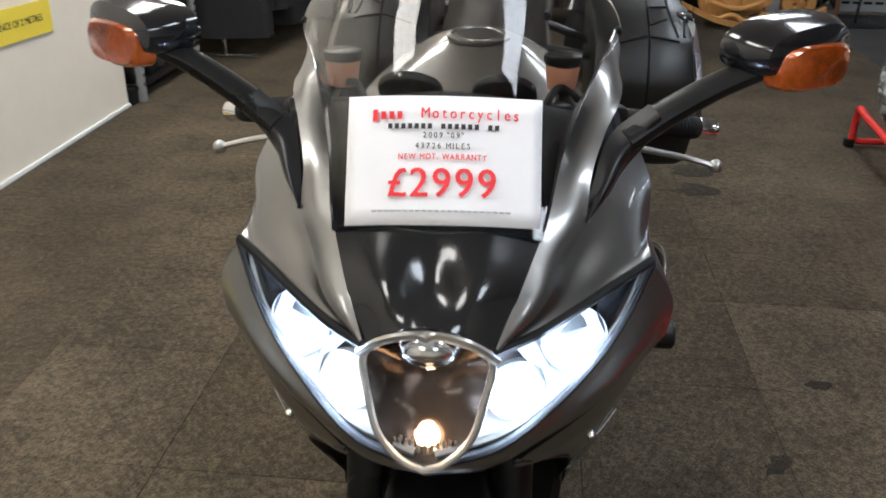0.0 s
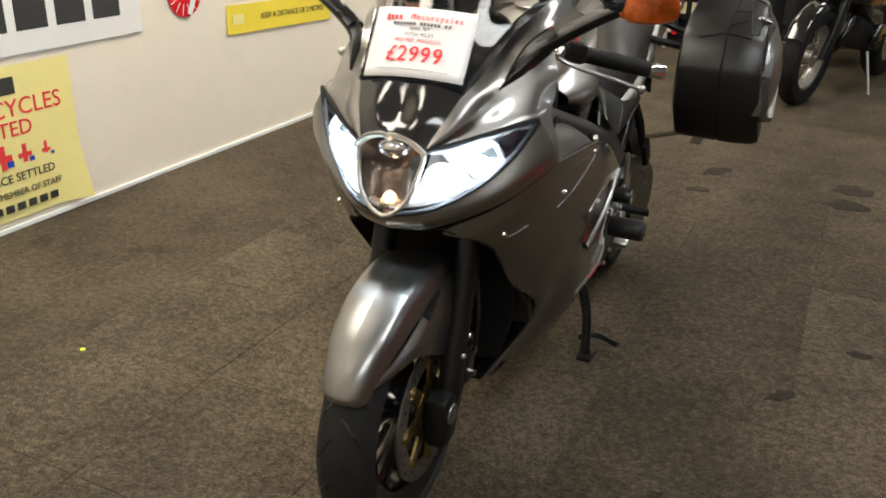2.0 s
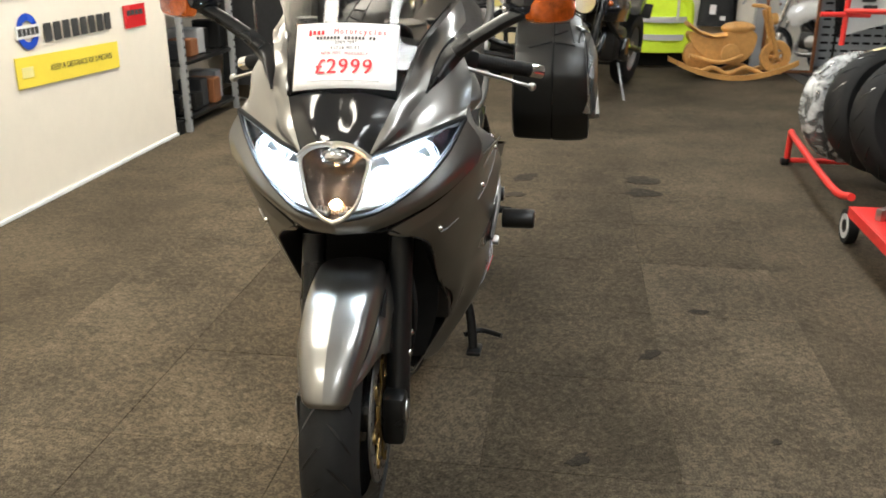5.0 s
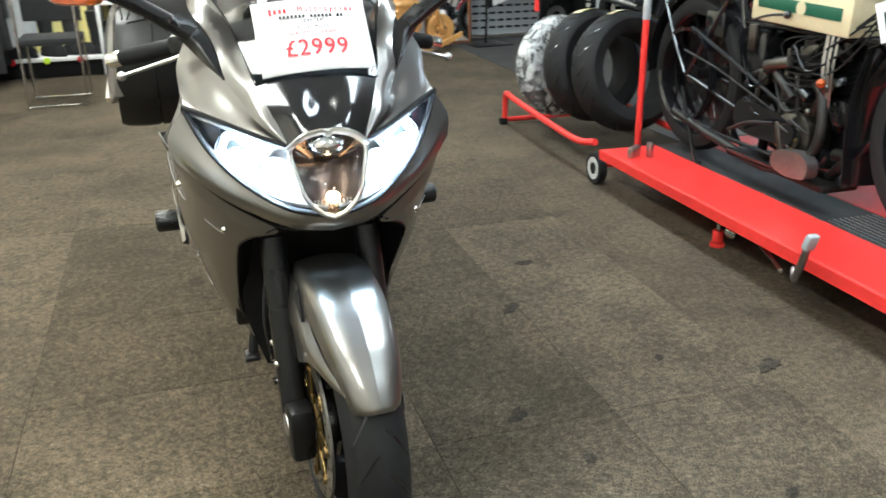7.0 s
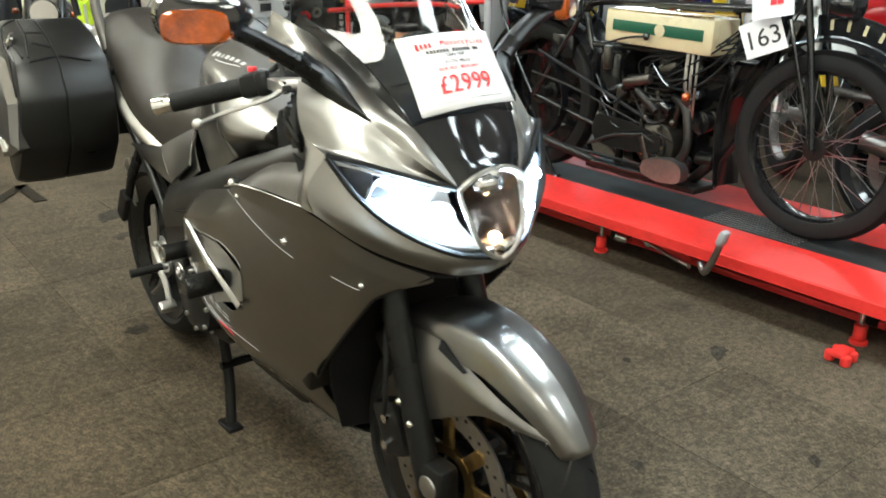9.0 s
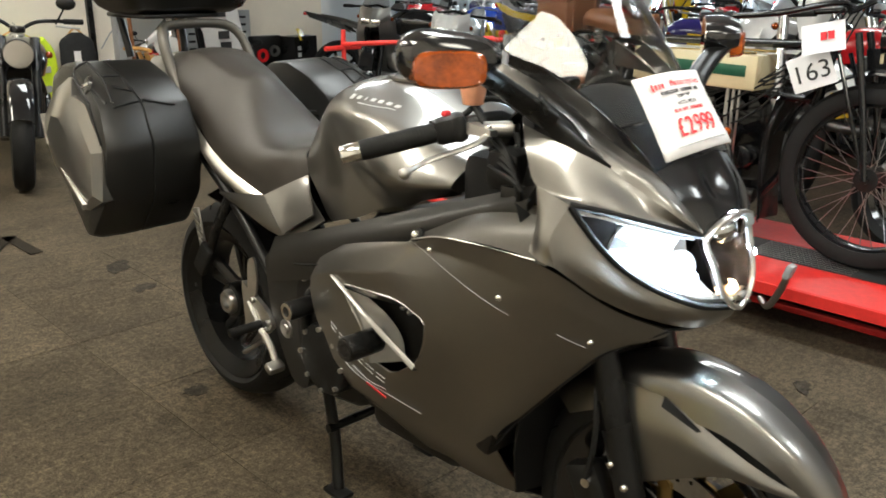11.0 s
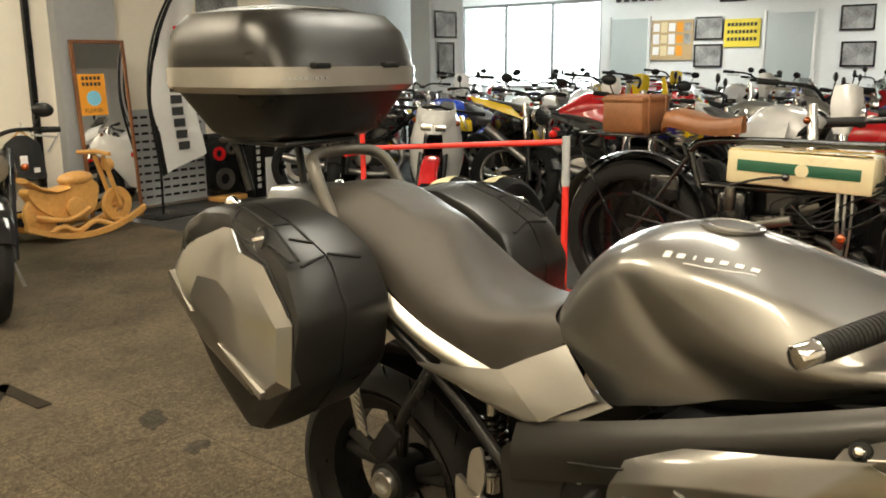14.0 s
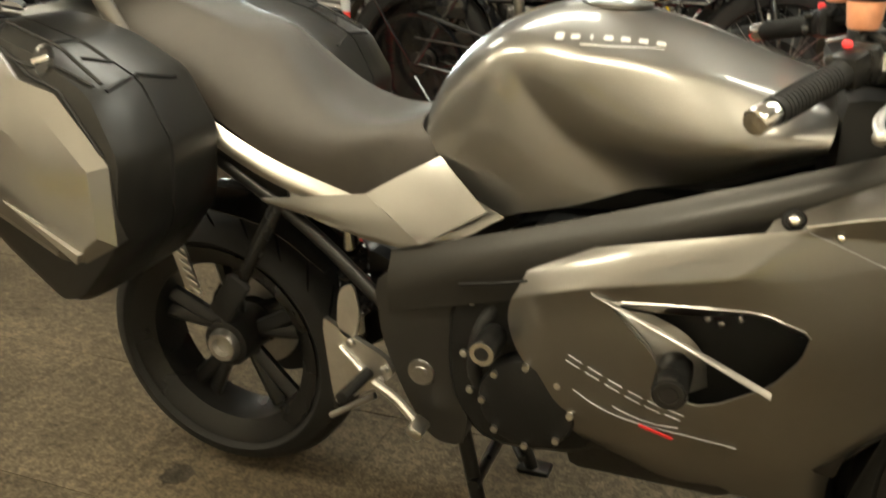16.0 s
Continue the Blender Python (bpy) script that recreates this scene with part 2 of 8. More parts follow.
def link(name, bm, material, parent=None, label="", smooth=True, m=None):
    me = bpy.data.meshes.new(name)
    bmesh.ops.recalc_face_normals(bm, faces=bm.faces)
    bm.to_mesh(me)
    bm.free()
    for p in me.polygons:
        p.use_smooth = smooth
    me.materials.append(M[material] if isinstance(material, str) else material)
    ob = new(name, me)
    if parent is not None:
        ob.parent = parent
    if m is not None:
        ob.matrix_local = m
    if label:
        ob["label"] = label
    if smooth:
        ob.data.set_sharp_from_angle(angle=radians(38))
    return ob


def part(name, bm, material, parent, label="", smooth=True, m=None):
    return link(name, bm, material, parent, label, smooth, m)


def thing(name, label, category, m=None, group="", kind=""):
    ob = new(name)
    ob.empty_display_size = 0.1
    if m is not None:
        ob.matrix_world = m
    return tagged(ob, label, category, group, kind)


def box(sx, sy, sz, bevel=0.0, m=None, bm=None, segments=2):
    bm = bm or bmesh.new()
    r = bmesh.ops.create_cube(bm, size=1, matrix=(m or ident()) @ Matrix.Diagonal((sx, sy, sz, 1)))
    if bevel:
        es = list({e for v in r["verts"] for e in v.link_edges})
        bmesh.ops.bevel(bm, geom=es, offset=bevel, segments=segments, affect="EDGES", profile=0.5)
    return bm


def cyl(r, depth, m=None, bm=None, n=24, r2=None, bevel=0.0):
    bm = bm or bmesh.new()
    k = bmesh.ops.create_cone(bm, cap_ends=True, segments=n, radius1=r, radius2=r if r2 is None else r2, depth=depth, matrix=m or ident())
    if bevel:
        es = [e for e in {e for v in k["verts"] for e in v.link_edges} if any(len(f.verts) > 4 for f in e.link_faces)]
        bmesh.ops.bevel(bm, geom=es, offset=bevel, segments=2, affect="EDGES", profile=0.5)
    return bm


def ball(r, m=None, bm=None, u=16, v=10):
    bm = bm or bmesh.new()
    bmesh.ops.create_uvsphere(bm, u_segments=u, v_segments=v, radius=r, matrix=m or ident())
    return bm


def spline(points, n):
    """Points along a smooth curve through the given ones."""
    p = np.array(points, float)
    if len(p) < 3:
        return [Vector(p[0] + (p[-1] - p[0]) * i / n) for i in range(n + 1)]
    q = np.vstack([2 * p[0] - p[1], p, 2 * p[-1] - p[-2]])
    out = []
    for i in range(n + 1):
        t = i / n * (len(p) - 1)
        k = min(int(t), len(p) - 2)
        t -= k
        a, b, c, d = q[k:k + 4]
        out.append(0.5 * (2 * b + (c - a) * t + (2 * a - 5 * b + 4 * c - d) * t * t + (3 * b - a - 3 * c + d) * t ** 3))
    return [Vector(v) for v in out]


def tube(points, r, n=10, steps=0, bm=None, r_end=None, closed=False, flat=1.0):
    """A round bar along a smooth line."""
    bm = bm or bmesh.new()
    path = spline(points, steps) if steps else [Vector(p) for p in points]
    rings, up = [], Vector((0.31, 0.17, 0.93)).normalized()
    for i, p in enumerate(path):
        a, b = path[max(i - 1, 0)], path[min(i + 1, len(path) - 1)]
        if closed:
            a, b = path[i - 1], path[(i + 1) % len(path)]
        d = (b - a).normalized()
        s = d.cross(up)
        if s.length < 0.05:
            s = d.cross(Vector((1, 0, 0)))
        s.normalize()
        w = s.cross(d)
        up = w
        rad = r if r_end is None else r + (r_end - r) * i / (len(path) - 1)
        rings.append([bm.verts.new(p + rad * (math.cos(t) * s + flat * math.sin(t) * w)) for t in (2 * math.pi * k / n for k in range(n))])
    pairs = list(zip(rings, rings[1:])) + ([(rings[-1], rings[0])] if closed else [])
    for a, b in pairs:
        for k in range(n):
            bm.faces.new((a[k], a[(k + 1) % n], b[(k + 1) % n], b[k]))
    if not closed:
        bm.faces.new(rings[0]), bm.faces.new(rings[-1])
    return bm


def lathe(profile, n=48, m=None, bm=None, closed=False):
    """Turns (radius, height) pairs round the local x axis."""
    bm = bm or bmesh.new()
    m = m or ident()
    rings = [[bm.verts.new(m @ Vector((h, r * math.cos(a), r * math.sin(a)))) for a in (2 * math.pi * k / n for k in range(n))] for r, h in profile]
    for a, b in list(zip(rings, rings[1:])) + ([(rings[-1], rings[0])] if closed else []):
        for k in range(n):
            bm.faces.new((a[k], a[(k + 1) % n], b[(k + 1) % n], b[k]))
    return bm


def net(rows, nu=24, nv=24, thick=0.0, side=1, bm=None, m=None):
    """A smooth shell through a coarse net of points (half-width, y, z); side -1 is the machine's right."""
    bm = bm or bmesh.new()
    m = m or ident()
    lines = [spline(r, nu) for r in rows]
    grid = [spline([l[i] for l in lines], nv) for i in range(nu + 1)]
    pts = [[m @ Vector((side * p.x, p.y, p.z)) for p in g] for g in grid]
    vs = [[bm.verts.new(p) for p in g] for g in pts]
    faces = []
    for i in range(nu):
        for j in range(nv):
            faces.append(bm.faces.new((vs[i][j], vs[i + 1][j], vs[i + 1][j + 1], vs[i][j + 1])))
    if thick:
        bm.normal_update()
        nor = [[v.normal.copy() for v in g] for g in vs]
        c = sum((p for g in pts for p in g), Vector()) / ((nu + 1) * (nv + 1))
        mid = nor[nu // 2][nv // 2]
        sign = -1 if mid.dot(pts[nu // 2][nv // 2] - Vector((0, c.y, c.z))) >= 0 else 1
        back = [[bm.verts.new(pts[i][j] + sign * thick * nor[i][j]) for j in range(nv + 1)] for i in range(nu + 1)]
        for i in range(nu):
            for j in range(nv):
                bm.faces.new((back[i][j], back[i][j + 1], back[i + 1][j + 1], back[i + 1][j]))
        for i in range(nu):
            bm.faces.new((vs[i][0], back[i][0], back[i + 1][0], vs[i + 1][0]))
            bm.faces.new((vs[i][nv], vs[i + 1][nv], back[i + 1][nv], back[i][nv]))
        for j in range(nv):
            bm.faces.new((vs[0][j], vs[0][j + 1], back[0][j + 1], back[0][j]))
            bm.faces.new((vs[nu][j], back[nu][j], back[nu][j + 1], vs[nu][j + 1]))
        for layer in (vs, back):
            for i in range(nu):
                for j in (0, nv):
                    bm.edges.get((layer[i][j], layer[i + 1][j])).smooth = False
            for j in range(nv):
                for i in (0, nu):
                    bm.edges.get((layer[i][j], layer[i][j + 1])).smooth = False
    return bm


def prism(outline, depth, m=None, bm=None, bevel=0.0):
    """A flat plate of the given outline (x, y), from z = 0 to depth."""
    bm = bm or bmesh.new()
    m = m or ident()
    lo = [bm.verts.new(m @ Vector((x, y, 0))) for x, y in outline]
    hi = [bm.verts.new(m @ Vector((x, y, depth))) for x, y in outline]
    k = len(outline)
    fs = [bm.faces.new(lo[::-1]), bm.faces.new(hi)]
    for i in range(k):
        fs.append(bm.faces.new((lo[i], lo[(i + 1) % k], hi[(i + 1) % k], hi[i])))
    if bevel:
        bmesh.ops.bevel(bm, geom=list(fs[0].edges) + list(fs[1].edges), offset=bevel, segments=2, affect="EDGES", profile=0.5)
    return bm


def text(body, size, material, parent, m, name="writing", extrude=0.0006):
    cu = bpy.data.curves.new(name, "FONT")
    cu.body, cu.size, cu.extrude, cu.align_x, cu.align_y = body, size, extrude, "CENTER", "CENTER"
    cu.resolution_u = 3
    tmp = bpy.data.objects.new(name, cu)
    me = bpy.data.meshes.new_from_object(tmp)
    bpy.data.objects.remove(tmp)
    bpy.data.curves.remove(cu)
    me.materials.clear()
    me.materials.append(M[material])
    ob = new(name, me)
    ob.parent = parent
    ob.matrix_local = m
    return ob


def frame_of(origin, along, normal):
    """A pose whose x runs along and z along the normal."""
    z = Vector(normal).normalized()
    x = Vector(along)
    x = (x - x.dot(z) * z).normalized()
    y = z.cross(x)
    r = Matrix((x, y, z)).transposed().to_4x4()
    return Matrix.Translation(origin) @ r


X90 = Matrix.Rotation(radians(90), 4, "Y")  # turns a cylinder's axis to x
Y90 = Matrix.Rotation(radians(90), 4, "X")  # turns a cylinder's axis to y
T = Matrix.Translation


# ---- the room ----
def structure(name, bm, material, label="", smooth=False):
    return tagged(link(name, bm, material, None, "", smooth), label, "", "", "structure")


floor = structure("floor", box(26, 26, 0.1, 0, T((6, 6, -0.05))), "carpet", "worn dark grey carpet with stains")
rng = random.Random(11)
for ix in range(-3, 5):
    for iy in range(-3, 6):
        x, y = 0.27 + 0.508 * ix, 0.195 + 0.508 * iy
        if x + 0.508 > 1.6 or x < -2.1 or y > 2.8:
            continue
        pale = (ix == 1 and iy < 3) or (ix in (-2, -1) and iy == 0) or (ix < -2 and 0 <= iy < 4)
        lift_z = rng.uniform(0.0, 0.0006)
        part("carpet_tile", box(0.506, 0.506, 0.003, 0.001, T((x + 0.254, y + 0.254, 0.0012 + lift_z))), "carpet_newer" if pale else "carpet", floor, smooth=False)
for x, y, r, k in ((0.754, 0.885, 0.075, 0.45), (1.332, 0.275, 0.07, 0.5), (0.521, 0.257, 0.06, 0.5), (0.878, 2.99, 0.12, 0.9), (0.226, 2.956, 0.12, 0.6), (0.85, 2.74, 0.14, 0.8), (-0.113, 1.60, 0.05, 1.0), (0.19, 2.62, 0.08, 0.8), (0.95, 1.25, 0.05, 0.6), (0.62, 0.02, 0.03, 0.8), (1.05, 0.42, 0.025, 0.7), (1.0, -0.25, 0.035, 0.5)):
    out = [(0.7 * r * (1 + 0.35 * rng.uniform(-1, 1)) * math.cos(2 * math.pi * q / 18), 0.7 * r * k * (1 + 0.35 * rng.uniform(-1, 1)) * math.sin(2 * math.pi * q / 18)) for q in range(18)]
    part("floor_stain", prism(out, 0.0012, T((x, y, 0.0036)) @ Matrix.Rotation(rng.uniform(0, 1), 4, "Z")), "floor_mark", floor, "dark oily stain", smooth=False)
for x, y, ln, rz in ((-0.10, 3.60, 0.46, 54), (0.025, 3.60, 0.38, 92)):
    part("floor_tape", box(ln, 0.062, 0.0015, 0, T((x, y, 0.0052)) @ Matrix.Rotation(radians(rz), 4, "Z")), "tape", floor, "worn brown tape strip", smooth=False)
part("yellow_fleck", cyl(0.008, 0.002, T((-1.18, 0.123, 0.0042)), n=10), "hivis", floor, smooth=False)
structure("floor_vinyl", box(16.4, 18, 0.006, 0, T((2.53 + 8.2, 11.7, 0.0))), "vinyl_floor", "smooth grey showroom floor")
structure("wall_left", box(0.15, 8.0, 2.9, 0, T((-2.215, -0.35, 1.45))), "wall", "cream painted wall")
structure("wall_left_back", box(0.15, 4.2, 2.9, 0, T((-2.6, 5.75, 1.45))), "wall", "cream painted wall")
structure("wall_back", box(7.3, 0.15, 2.9, 0, T((1.0, 7.5, 1.45))), "wall", "cream painted wall")
structure("wall_behind", box(22, 0.15, 2.9, 0, T((6, -4.4, 1.45))), "wall", "cream painted wall")
structure("wall_right", box(0.15, 13.4, 2.9, 0, T((14.5, 2.2, 1.45))), "wall_white", "white painted wall")
structure("wall_right_sill", box(0.15, 3.6, 0.8, 0, T((14.5, 10.7, 0.4))), "wall_white", "white wall below the shop window")
structure("wall_right_head", box(0.15, 3.6, 0.3, 0, T((14.5, 10.7, 2.75))), "wall_white", "white wall above the shop window")
structure("wall_right_end", box(0.15, 8.5, 2.9, 0, T((14.5, 16.75, 1.45))), "wall_white", "white painted wall")
structure("wall_far", box(11.0, 0.15, 2.9, 0, T((9.0, 20.0, 1.45))), "wall_white", "white painted wall")
structure("ceiling", box(22, 26, 0.1, 0, T((6.5, 7.5, 2.95))), "ceiling", "white ceiling")

# ceiling strip lights; those beyond x 5 are added to brighten the far side
for x, y, power in ((-1.15, -2.6, 30), (-1.15, -0.5, 37), (-1.15, 1.6, 44), (-1.15, 3.7, 42), (-1.15, 5.8, 38), (1.28, -2.6, 24), (1.28, -0.5, 25), (1.28, 1.6, 20), (1.28, 3.7, 17), (1.28, 5.8, 17), (6.0, 2.0, 14), (6.0, 6.0, 17), (12.6, 3.0, 66), (12.6, 6.8, 66)):
    tl = tagged(link("ceiling_light", box(0.62, 1.22, 0.05, 0.01, T((x, y, 2.87))), "grey_paint", None, "", False), "flat rectangular ceiling light panel, lit", "light", "ceiling light panels")
    part("diffuser", box(0.56, 1.16, 0.01, 0.004, T((x, y, 2.838))), "tube_light", tl, smooth=False)
    lamp("strip_lamp", T((x, y, 2.82)), 0.54, 1.14, power, (1.0, 0.86, 0.69) if x < 0 else ((0.93, 0.96, 1.0) if x < 5 else (0.90, 0.95, 1.0)))

# shop window in the far wall
win = tagged(link("window_1", box(0.06, 3.6, 0.06, 0.004, T((14.5, 10.7, 0.83))), "grey_paint", None, "", False), "large shop window in a grey frame", "window", "", "structure")
for y in (8.93, 10.1, 11.3, 12.47):
    part("mullion", box(0.06, 0.06, 1.8, 0.004, T((14.5, y, 1.70))), "grey_paint", win, smooth=False)
part("window_head", box(0.06, 3.6, 0.06, 0.004, T((14.5, 10.7, 2.57))), "grey_paint", win, smooth=False)
structure("backdrop", box(0.05, 7.0, 4.0, 0, T((16.0, 10.7, 1.6))), "daylight", "bright daylight beyond the shop window")
lamp("window_light", pose(14.35, 10.7, 1.7, 90, 0, 90), 3.4, 1.7, 420, (0.85, 0.93, 1.0))


# ---- the sport tourer in the middle of the floor (x: its left, y: backwards) ----
def loft(rings, bm=None, caps=True):
    bm = bm or bmesh.new()
    vs = [[bm.verts.new(p) for p in r] for r in rings]
    n = len(vs[0])
    for a, b in zip(vs, vs[1:]):
        for k in range(n):
            bm.faces.new((a[k], a[(k + 1) % n], b[(k + 1) % n], b[k]))
    if caps:
        bm.faces.new(vs[0][::-1]), bm.faces.new(vs[-1])
    return bm


def rounded(poly, times=2, cut=0.2):
    """Cuts the corners of a closed outline."""
    p = [Vector(v) for v in poly]
    for _ in range(times):
        p = [q for a, b in zip(p, p[1:] + p[:1]) for q in (a.lerp(b, cut), a.lerp(b, 1 - cut))]
    return p


def cage(rows, creases=(), mirror=False, side=1, levels=3):
    """A smooth skin through a coarse grid of (half-width, y, z), with creased lines: ('r', row, from, to, weight) or ('c', column, from, to, weight)."""
    k = len(rows[0])
    aim = [[Vector((side * w, y, z)) for w, y, z in r] for r in rows]
    if mirror:
        aim = [[Vector((-v.x, v.y, v.z)) for v in r[:0:-1]] + r for r in aim]
    n = len(aim[0])
    flat = [v for r in aim for v in r]
    me = bpy.data.meshes.new("cage")
    me.from_pydata(flat, [], [(i * n + j, i * n + j + 1, (i + 1) * n + j + 1, (i + 1) * n + j) for i in range(len(aim) - 1) for j in range(n - 1)])
    weight = {}
    for way, at, a, b, w in creases:
        for q in range(a, b):
            pair = ((at, q), (at, q + 1)) if way == "r" else ((q, at), (q + 1, at))
            for f in (1, -1) if mirror else (1,):
                ends = [i * n + ((k - 1 + f * j) if mirror else j) for i, j in pair]
                weight[tuple(sorted(ends))] = w
    layer = me.attributes.new("crease_edge", "FLOAT", "EDGE")
    for e in me.edges:
        layer.data[e.index].value = weight.get(tuple(sorted(e.vertices)), 0.0)
    tmp = new("cage", me)
    sub = tmp.modifiers.new("smooth", "SUBSURF")
    sub.levels = levels
    for turn in range(5):
        done = tmp.evaluated_get(bpy.context.evaluated_depsgraph_get()).data
        if turn == 4:
            break
        for i, v in enumerate(flat):
            me.vertices[i].co += 0.8 * (v - done.vertices[i].co)
        me.update()
        tmp.update_tag()
    bm = bmesh.new()
    bm.from_mesh(done)
    bpy.data.objects.remove(tmp)
    bpy.data.meshes.remove(me)
    return bm


def inside(poly, y, z):
    hit = False
    for (y1, z1), (y2, z2) in zip(poly, poly[1:] + poly[:1]):
        if (z1 > z) != (z2 > z) and y < (y2 - y1) * (z - z1) / (z2 - z1) + y1:
            hit = not hit
    return hit


def nearest(poly, y, z):
    best = None
    p = Vector((y, z))
    for a, b in zip(poly, poly[1:] + poly[:1]):
        a, b = Vector(a), Vector(b)
        t = max(0, min(1, (p - a).dot(b - a) / (b - a).length_squared))
        q = a + t * (b - a)
        if best is None or (q - p).length < (best - p).length:
            best = q
    return best


def cut_hole(bm, poly):
    """Opens a hole of the outline (y, z) in a shell, with clean edges."""
    y0, y1 = min(p[0] for p in poly) - 0.03, max(p[0] for p in poly) + 0.03
    z0, z1 = min(p[1] for p in poly) - 0.03, max(p[1] for p in poly) + 0.03
    for (ya, za), (yb, zb) in zip(poly, poly[1:] + poly[:1]):
        near = [f for f in bm.faces if y0 < f.calc_center_median().y < y1 and z0 < f.calc_center_median().z < z1]
        geom = near + list({e for f in near for e in f.edges}) + list({v for f in near for v in f.verts})
        bmesh.ops.bisect_plane(bm, geom=geom, dist=1e-5, plane_co=(0, ya, za), plane_no=(0, zb - za, ya - yb))
    gone = [f for f in bm.faces if inside(poly, f.calc_center_median().y, f.calc_center_median().z)]
    bmesh.ops.delete(bm, geom=gone, context="FACES")
    return bm


def snapped(ob, points, n=20, off=0.001):
    """A smooth line laid on a thing's surface."""
    bpy.context.view_layer.update()
    out = []
    for p in (spline(points, n) if n else [Vector(q) for q in points]):
        ok, q, nor, _ = ob.closest_point_on_mesh(p)
        if (p - q).dot(nor) < 0 and (p - q).length > 0.02:
            nor = -nor
        out.append((q + off * nor, nor))
    return out


def tyre_bm(r, w, n=64, rim=0.222, groove=True):
    pro = [(rim, -0.36 * w), (rim + 0.02, -0.44 * w), (r - 0.055, -0.5 * w), (r - 0.028, -0.44 * w), (r - 0.012, -0.3 * w), (r - 0.002, -0.14 * w), (r, 0), (r - 0.002, 0.14 * w),
           (r - 0.012, 0.3 * w), (r - 0.028, 0.44 * w), (r - 0.055, 0.5 * w), (rim + 0.02, 0.44 * w), (rim, 0.36 * w), (rim - 0.01, 0)]
    return lathe(pro, n, closed=True)


def tread_bm(r, w, count=22):
    """Slanted grooves, as thin dark strips let into the crown."""
    bm = bmesh.new()
    for k in range(count):
        for s in (-1, 1):
            a0 = 2 * math.pi * (k + (0.5 if s > 0 else 0)) / count
            pts = []
            for i in range(6):
                h = s * w * (0.05 + 0.36 * i / 5)
                a = a0 + 0.22 * (i / 5) ** 1.4
                rr = np.interp(abs(h) / w, [0, 0.14, 0.3, 0.44], [r, r - 0.002, r - 0.012, r - 0.028]) + 0.0012
                pts.append((h, a, rr))
            prev = None
            for i, (h, a, rr) in enumerate(pts):
                d = (0.0035 if 0 < i < 5 else 0.0008) / rr
                pair = [bm.verts.new((h, rr * math.cos(a + q), rr * math.sin(a + q))) for q in (-d, d)]
                if prev:
                    bm.faces.new((prev[0], prev[1], pair[1], pair[0]))
                prev = pair
    return bm


def disc_bm(r, inner, holes=0, thick=0.005):
    bm = lathe([(inner, -thick / 2), (r, -thick / 2), (r, thick / 2), (inner, thick / 2)], 48, closed=True)
    return bm


bike = thing("sport_tourer_motorcycle", "silver-grey sport touring motorcycle with lit headlamps on its centre stand", "motorcycle")
FY, FZ, FR = -0.05, 0.30, 0.30
RY, RZ, RR = 1.474, 0.325, 0.306
STEER = T((0, 0.06, 0)) @ Matrix.Rotation(radians(3.5), 4, "Z") @ T((0, -0.06, 0))


def spoke_wheel(parent, r, w, spokes, rim_material):
    """A cast wheel with paired spokes."""
    w0 = part("rim", lathe([(0.222, -0.42 * w), (0.236, -0.45 * w), (0.236, -0.4 * w), (0.205, -0.33 * w), (0.197, 0), (0.205, 0.33 * w), (0.236, 0.4 * w), (0.236, 0.45 * w), (0.222, 0.42 * w), (0.19, 0.3 * w), (0.183, 0), (0.19, -0.3 * w)], 56, closed=True), rim_material, parent)
    bm = bmesh.new()
    for k in range(spokes):
        a = 2 * math.pi * k / spokes + 0.3
        for da in (-0.13, 0.13):
            tube([(0.01, 0.05 * math.cos(a), 0.05 * math.sin(a)), (0.004, 0.12 * math.cos(a + da * 0.8), 0.12 * math.sin(a + da * 0.8)), (0, 0.195 * math.cos(a + da), 0.195 * math.sin(a + da))], 0.013, 8, 6, bm, flat=1.5)
    part("spokes", bm, rim_material, parent)
    part("hub", cyl(0.055, 0.11, X90, n=28, bevel=0.006), rim_material, parent)
    part("tyre", tyre_bm(r, w), "rubber", parent)
    tagged(part("tread_groove", tread_bm(r, w), "black_gloss", parent, "fine tread grooves"), kind="stuff")


# front wheel and fork
fw = part("front_wheel", bmesh.new(), "black_gloss", bike)
fw.matrix_local = STEER @ T((0, FY, FZ))
spoke_wheel(fw, FR, 0.12, 5, "black_gloss")
for s in (-1, 1):
    d = part("brake_disc", disc_bm(0.16, 0.118), "steel", fw, "drilled steel brake disc")
    d.matrix_local = T((s * 0.065, 0, 0))
    bm = bmesh.new()
    for k in range(8):
        a = 2 * math.pi * k / 8
        box(0.006, 0.03, 0.075, 0.002, Matrix.Rotation(a, 4, "X") @ T((0, 0, 0.09)), bm)
        cyl(0.011, 0.014, Matrix.Rotation(a, 4, "X") @ T((0, 0, 0.122)) @ X90, bm, 12)
    lathe([(0.05, -0.004), (0.07, -0.004), (0.07, 0.004), (0.05, 0.004)], 32, bm=bm, closed=True)
    part("disc_carrier", bm, "gold", fw, "gold disc carrier", m=T((s * 0.067, 0, 0)))
    bm = bmesh.new()
    for k in range(40):
        a = 2 * math.pi * k / 40
        rr = 0.128 + 0.022 * (k % 3) / 2
        cyl(0.004, 0.0062, Matrix.Rotation(a, 4, "X") @ T((0, 0, rr)) @ X90, bm, 8)
    tagged(part("disc_holes", bm, "black_matt", fw, m=T((s * 0.065, 0, 0))), kind="stuff")
tilt = math.atan2(0.19, 0.47)
